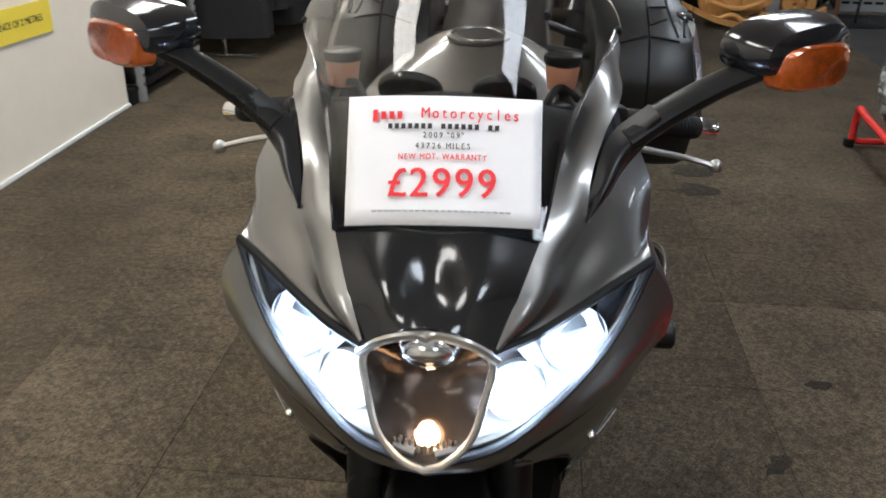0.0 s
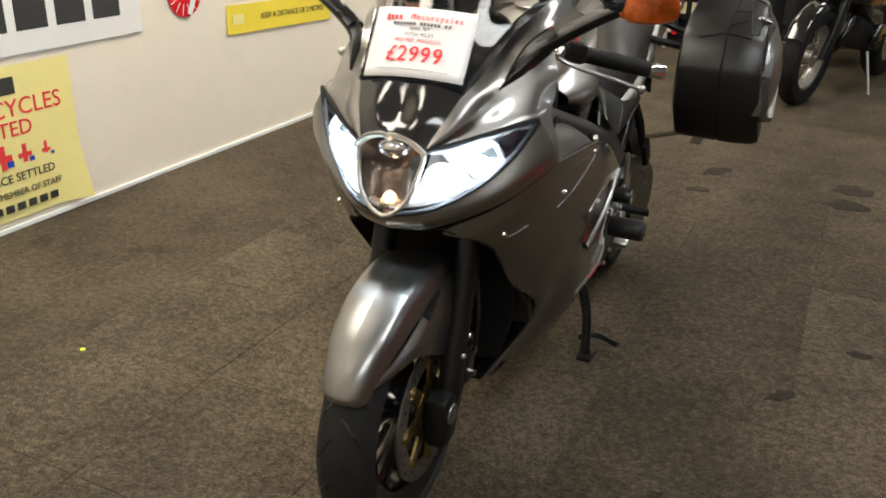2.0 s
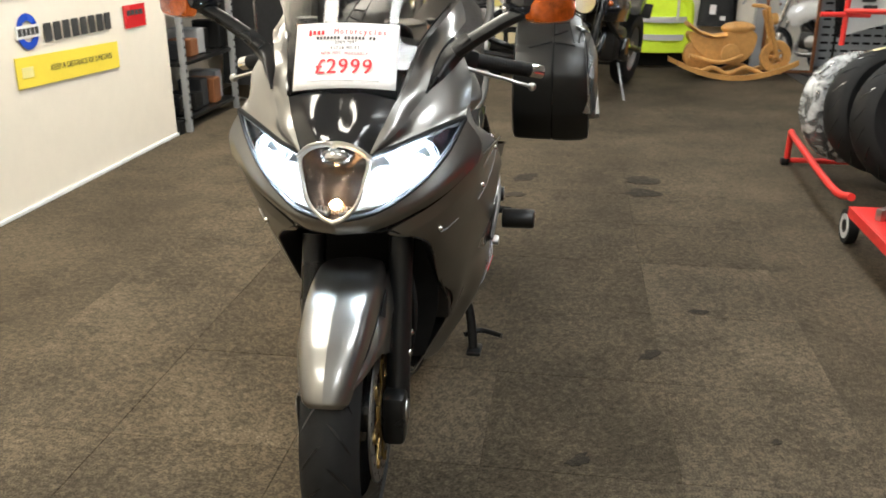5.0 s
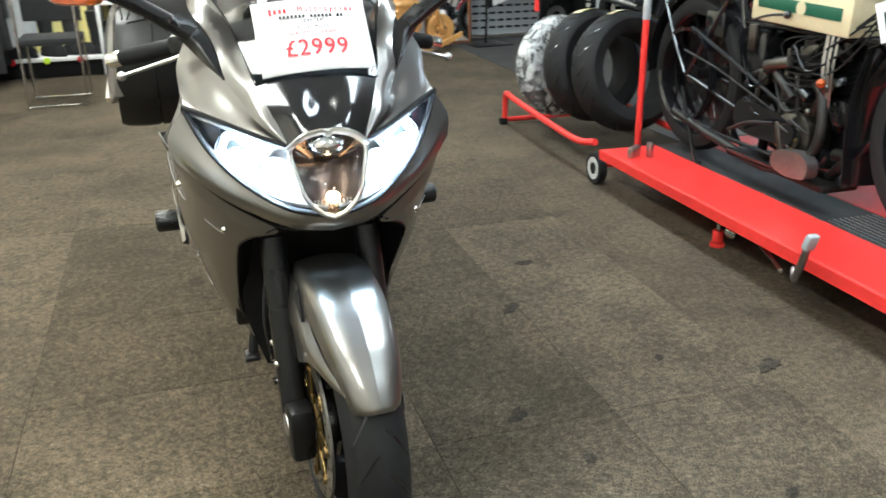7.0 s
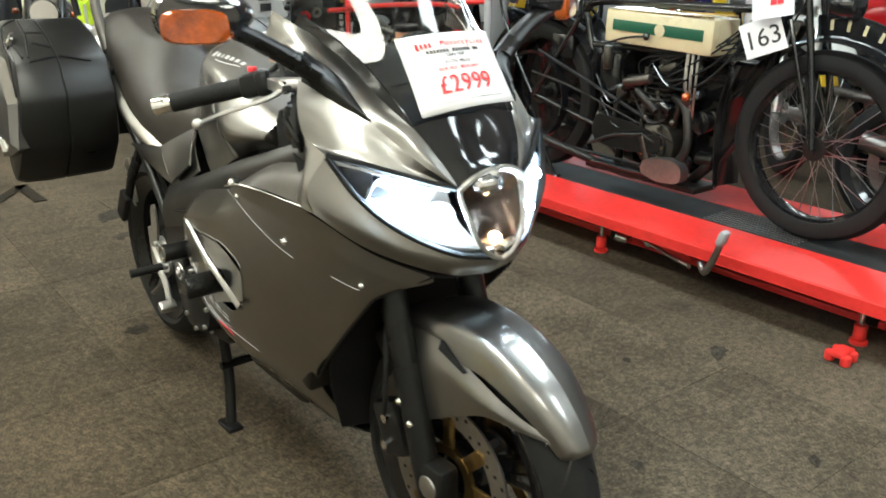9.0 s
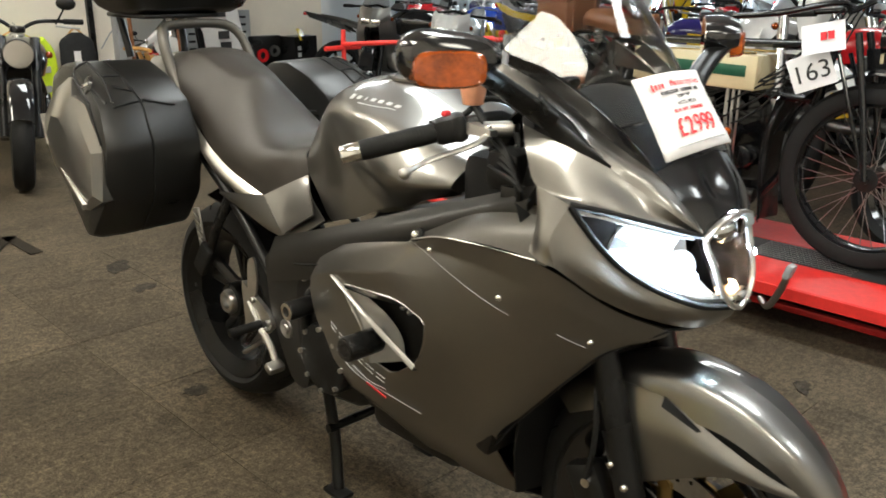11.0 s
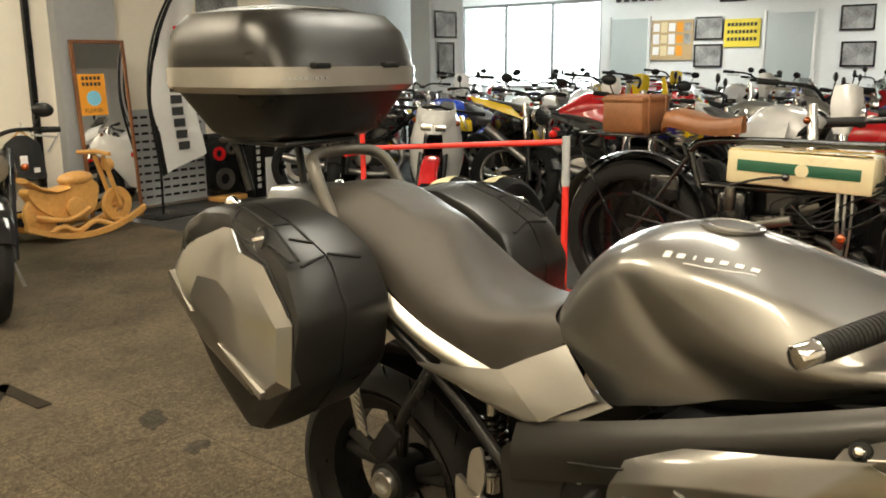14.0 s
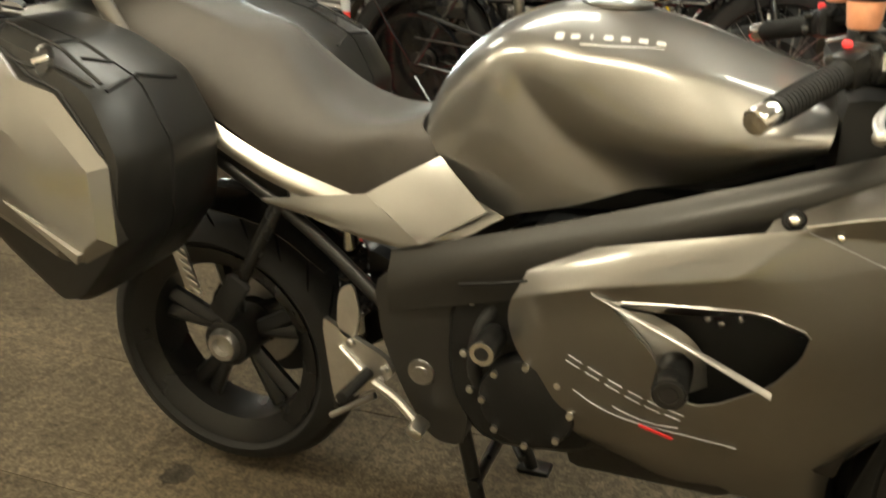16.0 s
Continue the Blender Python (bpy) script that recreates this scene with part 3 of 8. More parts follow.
for s in (-1, 1):
    leg = part("fork_leg", tube([(s * 0.098, FY + 0.015, 0.27), (s * 0.098, FY + 0.13, 0.66)], 0.027, 18, 1), "black_satin", bike, m=STEER)
    part("fork_foot", box(0.052, 0.075, 0.12, 0.014, T((s * 0.095, FY + 0.0, 0.285))), "black_satin", leg)
    part("axle_clamp", cyl(0.024, 0.04, T((s * 0.105, FY, 0.30)) @ X90, n=20, bevel=0.004), "steel", leg)
    cal = part("brake_caliper", box(0.045, 0.075, 0.12, 0.014, STEER @ T((s * 0.09, FY + 0.13, 0.36)) @ Matrix.Rotation(radians(-25), 4, "X")), "black_satin", bike, "black four-piston brake caliper")
    for dz in (-0.03, 0.03):
        part("caliper_bolt", cyl(0.009, 0.012, STEER @ T((s * 0.117, FY + 0.13, 0.36 + dz)) @ X90, n=12), "chrome", cal)
    part("brake_hose", tube([(s * 0.12, 0.08, 0.40), (s * 0.13, 0.06, 0.5), (s * 0.11, 0.08, 0.62)], 0.005, 8, 10), "rubber", bike, m=STEER)
    for y, z in ((0.03, 0.45), (0.0, 0.415)):
        part("fork_bolt", ball(0.008, T((s * 0.122, y, z)), u=8, v=6), "chrome", leg)

# mudguard
bm = bmesh.new()
arc = []
for a, hw, sag, rr0 in ((30, 0.034, 0.0, 0.322), (33, 0.047, 0.003, 0.327), (43, 0.058, 0.012, 0.330), (56, 0.070, 0.022, 0.332), (74, 0.076, 0.034, 0.334), (98, 0.078, 0.05, 0.336), (120, 0.07, 0.05, 0.336), (140, 0.06, 0.03, 0.336)):
    c, sn = math.cos(radians(180 - a)), math.sin(radians(180 - a))
    arc.append([(hw * t, FY + (rr0 + dr) * c, FZ + (rr0 + dr) * sn) for t, dr in ((0, 0.0), (0.5, -0.004), (0.85, -0.016), (1.0, -0.03 - sag))])
for s in (-1, 1):
    net(arc, 10, 40, 0.003, s, bm)
mudguard = part("front_mudguard", bm, "silver", bike, "silver front mudguard", m=STEER)
for s in (-1, 1):
    bm = net([[(0.072, 0.09, 0.585), (0.074, 0.02, 0.590), (0.075, -0.06, 0.580), (0.074, -0.138, 0.546), (0.066, -0.215, 0.512), (0.052, -0.275, 0.490)],
              [(0.086, 0.075, 0.52), (0.088, 0.02, 0.515), (0.090, -0.07, 0.530), (0.086, -0.15, 0.517), (0.070, -0.225, 0.496), (0.053, -0.28, 0.486)],
              [(0.084, 0.035, 0.395), (0.086, -0.02, 0.420), (0.088, -0.09, 0.458), (0.084, -0.16, 0.488), (0.069, -0.23, 0.484), (0.053, -0.285, 0.480)]], 30, 14, 0.003, s)
    wing = part("mudguard_side", bm, "silver", mudguard)
    (q, nor), = snapped(wing, [(s * 0.085, -0.075, 0.572)], 0, 0.0015)
    slot = prism([(-0.042, 0.006), (-0.036, -0.012), (0.036, -0.008), (0.040, -0.002)], 0.002, frame_of(q, (0, -0.92, -0.38) if s < 0 else (0, 0.92, 0.38), nor if nor.x * s > 0 else -nor))
    part("vent_slot", slot, "black_matt", mudguard, "black vent slot")

# upper cowl, lamps
LIP = [(0, -0.088, 0.718), (0.07, -0.076, 0.726), (0.14, -0.035, 0.75), (0.21, 0.005, 0.79), (0.268, 0.05, 0.843)]
BULGE = [(0, -0.108, 0.738), (0.075, -0.092, 0.748), (0.15, -0.045, 0.777), (0.218, 0.0, 0.825), (0.272, 0.06, 0.885)]
LOW = [(0, -0.115, 0.756), (0.08, -0.09, 0.772), (0.152, -0.035, 0.812), (0.205, 0.01, 0.868), (0.240, 0.05, 0.936)]
UP = [(0.07, -0.078, 0.882), (0.115, -0.055, 0.896), (0.16, -0.02, 0.912), (0.20, 0.015, 0.926), (0.240, 0.05, 0.938)]
cowl = part("upper_cowl", bmesh.new(), "silver", bike, "silver upper cowl")
for s in (-1, 1):
    part("cowl_chin", net([LIP, BULGE, LOW], 28, 10, 0.003, s), "silver", cowl)
    part("cowl_side", net([[(0.07, -0.078, 0.882), (0.115, -0.055, 0.896), (0.150, -0.028, 0.909), (0.178, -0.004, 0.919), (0.210, 0.024, 0.930), (0.240, 0.05, 0.938)],
                           [(0.072, -0.079, 0.884), (0.120, -0.044, 0.910), (0.160, -0.005, 0.933), (0.194, 0.028, 0.946), (0.224, 0.066, 0.955), (0.242, 0.114, 0.956)],
                           [(0.073, -0.080, 0.885), (0.119, -0.046, 0.918), (0.155, 0.008, 0.952), (0.184, 0.044, 0.974), (0.215, 0.086, 0.990), (0.241, 0.137, 1.002)],
                           [(0.074, -0.082, 0.886), (0.117, -0.050, 0.923), (0.141, 0.0, 0.957), (0.161, 0.036, 0.987), (0.195, 0.088, 1.014), (0.221, 0.165, 1.045)]], 30, 20, 0.003, s), "silver", cowl)
    part("cowl_cheek", net([[(0.268, 0.05, 0.843), (0.272, 0.06, 0.885), (0.240, 0.05, 0.937)], [(0.276, 0.075, 0.85), (0.268, 0.083, 0.895), (0.2408, 0.082, 0.947)], [(0.272, 0.10, 0.858), (0.251, 0.104, 0.908), (0.2412, 0.115, 0.957)]], 14, 14, 0.003, s), "silver", cowl)
    # pillar that frames the screen, and the black band between them
    outer = [(0.074, -0.082, 0.886), (0.117, -0.050, 0.923), (0.141, 0.0, 0.957), (0.161, 0.036, 0.987), (0.166, 0.078, 1.022), (0.180, 0.118, 1.062), (0.203, 0.19, 1.090), (0.208, 0.30, 1.102)]
    inner = [(0.071, -0.082, 0.890), (0.089, -0.054, 0.933), (0.106, -0.017, 0.973), (0.121, 0.028, 1.002), (0.128, 0.088, 1.034), (0.138, 0.134, 1.068), (0.168, 0.188, 1.108), (0.198, 0.29, 1.150)]
    ridge = [(0.5 * (a[0] + b[0]) + 0.003, 0.5 * (a[1] + b[1]) - 0.003, 0.5 * (a[2] + b[2]) + 0.001) for a, b in zip(outer, inner)]
    ridge[0] = (0.073, -0.083, 0.888)
    part("screen_pillar", net([outer, ridge, inner], 30, 10, 0.003, s), "silver", cowl, "silver pillar beside the screen")
    part("screen_band", net([[(0.110, -0.010, 0.978), (0.122, 0.030, 1.002), (0.129, 0.088, 1.035), (0.139, 0.134, 1.069), (0.166, 0.182, 1.105), (0.184, 0.235, 1.132)],
                             [(0.114, -0.012, 0.985), (0.121, 0.012, 1.012), (0.131, 0.062, 1.052), (0.146, 0.112, 1.090), (0.167, 0.158, 1.120), (0.186, 0.215, 1.148)]], 26, 4, 0.003, s), "black_gloss", cowl, "gloss black band along the screen")
    part("screen_screw", ball(0.0055, T((s * 0.196, 0.238, 1.158)), u=10, v=8), "black_matt", cowl)
    part("slot_liner", net([[(0.150, 0.040, 0.982), (0.158, 0.082, 1.018), (0.174, 0.122, 1.058), (0.195, 0.19, 1.085)], [(0.152, 0.042, 0.978), (0.182, 0.09, 1.002), (0.196, 0.12, 1.015), (0.214, 0.17, 1.036)]], 16, 6, 0.003, s), "black_matt", cowl, "black slot behind the mirror foot")
    # lamp unit
    lampu = part("headlamp", net([LOW, [(0.04, -0.112, 0.82), (0.105, -0.08, 0.835), (0.165, -0.03, 0.866), (0.207, 0.01, 0.90), (0.242, 0.05, 0.937)], UP], 28, 14, 0.0, s), "clear", cowl, "clear headlamp lens")
    lampu.visible_shadow = False
    edge = [Vector((s * p.x, p.y - 0.002, p.z)) for p in spline(LOW, 26)] + [Vector((s * p.x, p.y - 0.002, p.z)) for p in spline(UP, 26)][::-1]
    rim = [Vector((s * (0.135 + (abs(p.x) - 0.135) * 0.93), p.y + 0.012, 0.858 + (p.z - 0.858) * 0.86)) for p in edge]
    part("lamp_bezel", tube(rim, 0.006, 6), "silver_bright", cowl, "silver inner bezel")
    part("lamp_seal", tube(edge, 0.0056, 8), "black_matt", cowl, "black rubber lamp seal")
    back = [[(w * 0.96 + 0.004, y + 0.03, z + 0.004) for w, y, z in LOW], [(w * 0.9 + 0.01, y + 0.065, z) for w, y, z in [(0.04, -0.11, 0.82), (0.105, -0.08, 0.835), (0.165, -0.03, 0.866), (0.2, 0.0, 0.89), (0.23, 0.04, 0.93)]], [(w * 0.97, y + 0.035, z) for w, y, z in UP]]
    part("lamp_bowl", net(back, 20, 10, 0.0, s), "lamp_silver", cowl)
    for name, c, r in (("reflector", Vector((s * 0.152, 0.0, 0.862)), 0.040), ("low_reflector", Vector((s * 0.092, -0.05, 0.822)), 0.036)):
        part(name, lathe([(0.2 * r, 0.9 * r), (0.6 * r, 0.6 * r), (0.9 * r, 0.25 * r), (1.0 * r, -0.1 * r)], 24, frame_of(c, (s * 0.3, -1, -0.1), (0, 0, 1)) @ Matrix.Rotation(math.pi, 4, "Z")), "lamp_silver", cowl, "silvered reflector bowl")
        part("bulb", ball(0.3 * r, T(c + Vector((s * 0.004, -0.026, 0.0))) @ Matrix.Diagonal((1.0, 1.6, 1.0, 1)), u=14, v=10), "bulb", cowl, "lit white bulb")
    part("lamp_divider", net([[(0.085, -0.055, 0.885), (0.112, -0.045, 0.845), (0.128, -0.035, 0.80)], [(0.092, -0.01, 0.885), (0.12, 0.0, 0.845), (0.135, 0.01, 0.80)]], 10, 4, 0.002, s), "lamp_silver", cowl)
    part("lamp_corner", net([[(0.186, 0.008, 0.922), (0.178, 0.006, 0.893), (0.188, 0.012, 0.862)], [(0.208, 0.03, 0.930), (0.204, 0.026, 0.905), (0.204, 0.028, 0.880)], [(0.228, 0.052, 0.934), (0.226, 0.05, 0.922), (0.222, 0.048, 0.906)]], 10, 8, 0.002, s), "black_gloss", cowl, "dark corner inside the lamp")
    # Black sheet added to stop bulb light leaking out under the bowl.
    part("chin_inner", net([[(w * 0.99, y + 0.008, z) for w, y, z in LIP], [(w * 0.9, y + 0.08, z + 0.02) for w, y, z in LIP], [(w * 0.9, y + 0.11, z + 0.08) for w, y, z in LIP]], 20, 8, 0.0, s), "black_matt", cowl)
# middle lens with its ring
RING = [(0, -0.092, 0.908), (0.04, -0.090, 0.899), (0.068, -0.086, 0.876), (0.062, -0.10, 0.835), (0.05, -0.112, 0.795), (0.025, -0.118, 0.766), (0, -0.120, 0.755)]
loop = spline(RING, 30)
full = [Vector((p.x, p.y, p.z)) for p in loop] + [Vector((-p.x, p.y, p.z)) for p in loop[1:-1]][::-1]
part("lens_ring", tube([p + Vector((0, -0.002, 0)) for p in full], 0.0045, 8, closed=True), "silver_bright", cowl, "silver ring round the middle lens")
bm = bmesh.new()
mid = [[bm.verts.new(Vector((q.x * k, q.y - 0.012 * (1 - k * k), 0.83 + (q.z - 0.83) * k))) for q in full] for k in (1, 0.75, 0.5, 0.25)]
for a, b in zip(mid, mid[1:]):
    for i in range(len(full)):
        bm.faces.new((a[i], a[(i + 1) % len(full)], b[(i + 1) % len(full)], b[i]))
bm.faces.new(mid[-1])
ml = part("middle_lens", bm, "clear", cowl, "clear middle lens")
ml.visible_shadow = False
bm = bmesh.new()
pan_ = [[bm.verts.new(Vector((q.x * k, q.y + 0.012 + 0.03 * (1 - k * k), 0.83 + (q.z - 0.83) * k))) for q in full] for k in (1, 0.7, 0.35)]
for a, b in zip(pan_, pan_[1:]):
    for i in range(len(full)):
        bm.faces.new((a[i], a[(i + 1) % len(full)], b[(i + 1) % len(full)], b[i]))
bm.faces.new(pan_[-1])
part("middle_reflector", bm, "bronze", cowl, "brownish mirror bowl")
part("middle_cup", ball(0.034, T((0, -0.068, 0.878)) @ Matrix.Diagonal((1, 0.8, 0.72, 1)), u=24, v=12), "chrome", cowl, "chrome projector cup")
brow = [(-0.072, -0.088, 0.878), (-0.045, -0.096, 0.900), (-0.012, -0.097, 0.908), (0, -0.097, 0.903), (0.012, -0.097, 0.908), (0.045, -0.096, 0.900), (0.072, -0.088, 0.878)]
part("lens_brow", tube(brow, 0.0085, 8, 40, flat=0.6), "silver_bright", cowl, "bright silver brow above the middle lens")
part("pilot_bulb", ball(0.011, T((0.002, -0.095, 0.787))), "pilot", cowl, "lit warm pilot bulb")
bm = bmesh.new()
for k in range(15):
    x = -0.042 + 0.006 * k
    box(0.003, 0.004, 0.013 if k % 2 else 0.011, 0.0, T((x, -0.105 + 0.3 * abs(x), 0.776 + 0.1 * abs(x))), bm)
part("pilot_ribs", bm, "alloy", cowl)

# black middle panel, clocks and screen
part("middle_panel", net([[(-0.07, -0.078, 0.882), (-0.04, -0.084, 0.902), (0, -0.088, 0.912), (0.04, -0.084, 0.902), (0.07, -0.078, 0.882)],
                          [(-0.091, -0.049, 0.936), (-0.045, -0.062, 0.944), (0, -0.052, 0.940), (0.045, -0.062, 0.944), (0.091, -0.049, 0.936)],
                          [(-0.109, -0.012, 0.978), (-0.05, -0.021, 0.992), (0, -0.024, 0.99), (0.05, -0.021, 0.992), (0.109, -0.012, 0.978)]], 24, 16, 0.003), "black_gloss", bike, "gloss black panel below the screen")
scr = [[(-0.114, -0.014, 0.984), (-0.055, -0.022, 0.994), (0, -0.025, 0.992), (0.055, -0.022, 0.994), (0.114, -0.014, 0.984)],
       [(-0.132, 0.06, 1.056), (-0.07, 0.046, 1.084), (0, 0.040, 1.09), (0.07, 0.046, 1.084), (0.132, 0.06, 1.056)],
       [(-0.165, 0.152, 1.122), (-0.088, 0.115, 1.172), (0, 0.105, 1.19), (0.088, 0.115, 1.172), (0.165, 0.152, 1.122)],
       [(-0.198, 0.25, 1.168), (-0.10, 0.195, 1.248), (0, 0.17, 1.275), (0.10, 0.195, 1.248), (0.198, 0.25, 1.168)],
       [(-0.125, 0.29, 1.260), (-0.06, 0.265, 1.305), (0, 0.255, 1.318), (0.06, 0.265, 1.305), (0.125, 0.29, 1.260)]]
screen = part("windscreen", net(scr, 28, 30, 0.003), "smoke", bike, "smoked clear windscreen")
screen.visible_shadow = False
bm = net([[(-0.15, 0.10, 1.02), (0, 0.07, 1.04), (0.15, 0.10, 1.02)], [(-0.17, 0.20, 1.06), (0, 0.17, 1.09), (0.17, 0.20, 1.06)], [(-0.16, 0.27, 1.02), (0, 0.25, 1.05), (0.16, 0.27, 1.02)]], 16, 16, 0.003)
dash = part("dashboard", bm, "black_matt", bike, "black dashboard behind the screen")
for x in (-0.06, 0.06):
    part("dial", cyl(0.042, 0.012, T((x, 0.225, 1.078)) @ Matrix.Rotation(radians(-40), 4, "X"), n=28, bevel=0.003), "black_gloss", dash)
part("cowl_inner", net([[(-0.24, 0.09, 0.86), (-0.12, 0.0, 0.86), (0, -0.03, 0.86), (0.12, 0.0, 0.86), (0.24, 0.09, 0.86)], [(-0.22, 0.14, 1.0), (-0.11, 0.06, 1.0), (0, 0.04, 1.0), (0.11, 0.06, 1.0), (0.22, 0.14, 1.0)], [(-0.185, 0.17, 1.09), (-0.1, 0.1, 1.04), (0, 0.08, 1.03), (0.1, 0.1, 1.04), (0.185, 0.17, 1.09)]], 16, 10, 0.0), "black_matt", bike)

# Black box set in for the shade in the hollow between tank and cowl.
part("cockpit_infill", box(0.38, 0.20, 0.22, 0.03, T((0, 0.24, 0.865))), "black_matt", bike)
# lower fairing with its side vent
BY, BZ = 0.505, 0.575
VENT = [(0.605, 0.668), (0.50, 0.685), (0.40, 0.695), (0.334, 0.672), (0.34, 0.631), (0.375, 0.569), (0.458, 0.512), (0.514, 0.52), (0.535, 0.60)]
for s in (-1, 1):
    rows = [[(0.10, -0.055, 0.722), (0.188, 0.0, 0.768), (0.268, 0.08, 0.842), (0.290, 0.26, 0.846), (0.277, 0.358, 0.818), (0.250, 0.560, 0.764), (0.198, 0.720, 0.706)],
            [(0.122, -0.030, 0.702), (0.192, 0.012, 0.738), (0.257, 0.095, 0.790), (0.276, 0.25, 0.812), (0.278, 0.372, 0.806), (0.264, 0.560, 0.745), (0.212, 0.742, 0.684)],
            [(0.158, 0.018, 0.678), (0.204, 0.048, 0.705), (0.258, 0.155, 0.738), (0.279, 0.30, 0.755), (0.288, 0.440, 0.742), (0.266, 0.628, 0.690), (0.224, 0.765, 0.635)],
            [(0.170, 0.062, 0.634), (0.206, 0.085, 0.664), (0.256, 0.19, 0.688), (0.278, 0.31, 0.690), (0.281, 0.410, 0.692), (0.256, 0.628, 0.650), (0.222, 0.772, 0.600)],
            [(0.170, 0.120, 0.570), (0.210, 0.150, 0.595), (0.252, 0.24, 0.615), (0.270, 0.34, 0.618), (0.273, 0.430, 0.615), (0.258, 0.590, 0.595), (0.222, 0.758, 0.545)],
            [(0.170, 0.188, 0.495), (0.206, 0.222, 0.512), (0.232, 0.29, 0.530), (0.244, 0.37, 0.528), (0.248, 0.450, 0.525), (0.249, 0.570, 0.515), (0.222, 0.715, 0.480)],
            [(0.160, 0.262, 0.402), (0.182, 0.29, 0.405), (0.197, 0.345, 0.408), (0.207, 0.41, 0.410), (0.213, 0.480, 0.410), (0.218, 0.560, 0.410), (0.206, 0.665, 0.400)],
            [(0.075, 0.26, 0.265), (0.088, 0.29, 0.258), (0.093, 0.345, 0.256), (0.098, 0.40, 0.258), (0.103, 0.460, 0.262), (0.110, 0.520, 0.270), (0.125, 0.600, 0.310)]]
    if s > 0:
        rows = [[(w + (0.03 if i > 5 and k > 2 else 0.0), y, z - (0.045 if i > 6 and k < 5 else 0.0)) for k, (w, y, z) in enumerate(r)] for i, r in enumerate(rows)]
        rows[5][0], rows[5][1], rows[6][0], rows[6][1], rows[7][0] = (0.172, 0.208, 0.492), (0.205, 0.232, 0.511), (0.180, 0.293, 0.396), (0.192, 0.312, 0.402), (0.075, 0.235, 0.215)
    lines = [("r", 1, 0, 4, 0.75), ("c", 4, 0, 2, 1.0), ("r", 2, 4, 6, 0.85), ("c", 4, 2, 4, 0.35)]
    skin = cage(rows, lines, False, s, 4)
    skin.normal_update()
    out = 1 if sum(v.normal.x for v in skin.verts) * s > 0 else -1
    tree = kdtree.KDTree(len(skin.verts))
    for i, v in enumerate(skin.verts):
        tree.insert(v.co, i)
    tree.balance()
    skin.verts.ensure_lookup_table()
    facing = [out * v.normal for v in skin.verts]
    bm = cut_hole(skin.copy(), [tuple(q) for q in rounded(VENT, 1, 0.16)])
    fair = part("side_fairing", bm, "silver", bike, "silver-grey side fairing with a vent")
    if sum(q.normal.x for q in fair.data.polygons) * s < 0:
        fair.data.flip_normals()
    smooth_normals = []
    for v in fair.data.vertices:
        near = tree.find_n(v.co, 4)
        smooth_normals.append(sum((facing[i] / (d + 1e-4) for _, i, d in near), Vector()).normalized())
    fair.data.normals_split_custom_set_from_vertices(smooth_normals)
    for v, nor in zip(skin.verts, facing):
        v.co -= 0.005 * nor
    part("fairing_liner", cut_hole(skin, [tuple(q) for q in rounded(VENT, 1, 0.16)]), "black_matt", fair, "black inner face")
    edge = [rows[i][0] for i in (0, 2, 3, 5, 6, 7)]
    part("inner_side", net([[(w - 0.002, y, z) for w, y, z in edge], [(w - 0.03, y + 0.05, z) for w, y, z in edge], [(w - 0.05, y + 0.16, z) for w, y, z in edge]], 24, 8, 0.0, s), "black_satin", fair, "black inner side of the fairing")
    part("front_edge", tube([(s * w, y, z) for w, y, z in spline(edge[:5], 30)], 0.0028, 6), "black_satin", fair)
    # recess behind the vent
    bm = bmesh.new()
    vs = [bm.verts.new((s * 0.20, y, z)) for y, z in [(0.66, 0.70), (0.28, 0.70), (0.28, 0.46), (0.66, 0.46)]]
    bm.faces.new(vs)
    part("vent_recess", bm, "black_matt", fair, smooth=False)
    hole = rounded(VENT, 1, 0.16)
    part("vent_rim", tube([q for q, _ in snapped(fair, [(s * 0.275, q.x, q.y) for q in hole], 0, 0.0)], 0.0020, 6, closed=True), "silver", fair, "rolled edge of the vent")
    part("vent_lip", net([[(0.264, 0.605, 0.668), (0.272, 0.50, 0.685), (0.276, 0.40, 0.693), (0.278, 0.335, 0.672)], [(0.240, 0.545, 0.652), (0.226, 0.47, 0.652), (0.236, 0.40, 0.668), (0.255, 0.345, 0.655)]], 20, 8, 0.002, s), "silver", fair)
    part("vent_blade", net([[(0.262, 0.634, 0.684), (0.274, 0.500, 0.632), (0.268, 0.372, 0.568)], [(0.268, 0.631, 0.680), (0.282, 0.498, 0.625), (0.276, 0.373, 0.560)], [(0.258, 0.628, 0.677), (0.268, 0.496, 0.619), (0.262, 0.376, 0.553)]], 20, 6, 0.003, s), "silver", fair, "bright metal vent blade")
    part("vent_scoop", net([[(0.262, 0.605, 0.664), (0.266, 0.57, 0.628), (0.266, 0.536, 0.59), (0.262, 0.515, 0.522)], [(0.250, 0.58, 0.656), (0.246, 0.535, 0.622), (0.242, 0.505, 0.585), (0.240, 0.49, 0.525)], [(0.235, 0.55, 0.648), (0.226, 0.50, 0.62), (0.215, 0.47, 0.58), (0.215, 0.46, 0.53)]], 16, 10, 0.002, s), "silver", fair)
    for y, z in ((0.47, 0.642), (0.45, 0.637), (0.425, 0.648)):
        part("inner_screw", ball(0.006, T((s * 0.212, y, z)), u=8, v=6), "steel", fair)
    for w, y, z in ((0.191, 0.031, 0.702), (0.263, 0.167, 0.762), (0.275, 0.319, 0.813)):
        (q, nor), = snapped(fair, [(s * w, y, z)], 0, 0.001)
        part("screw", ball(0.0065, T(q), u=10, v=6), "chrome", fair)
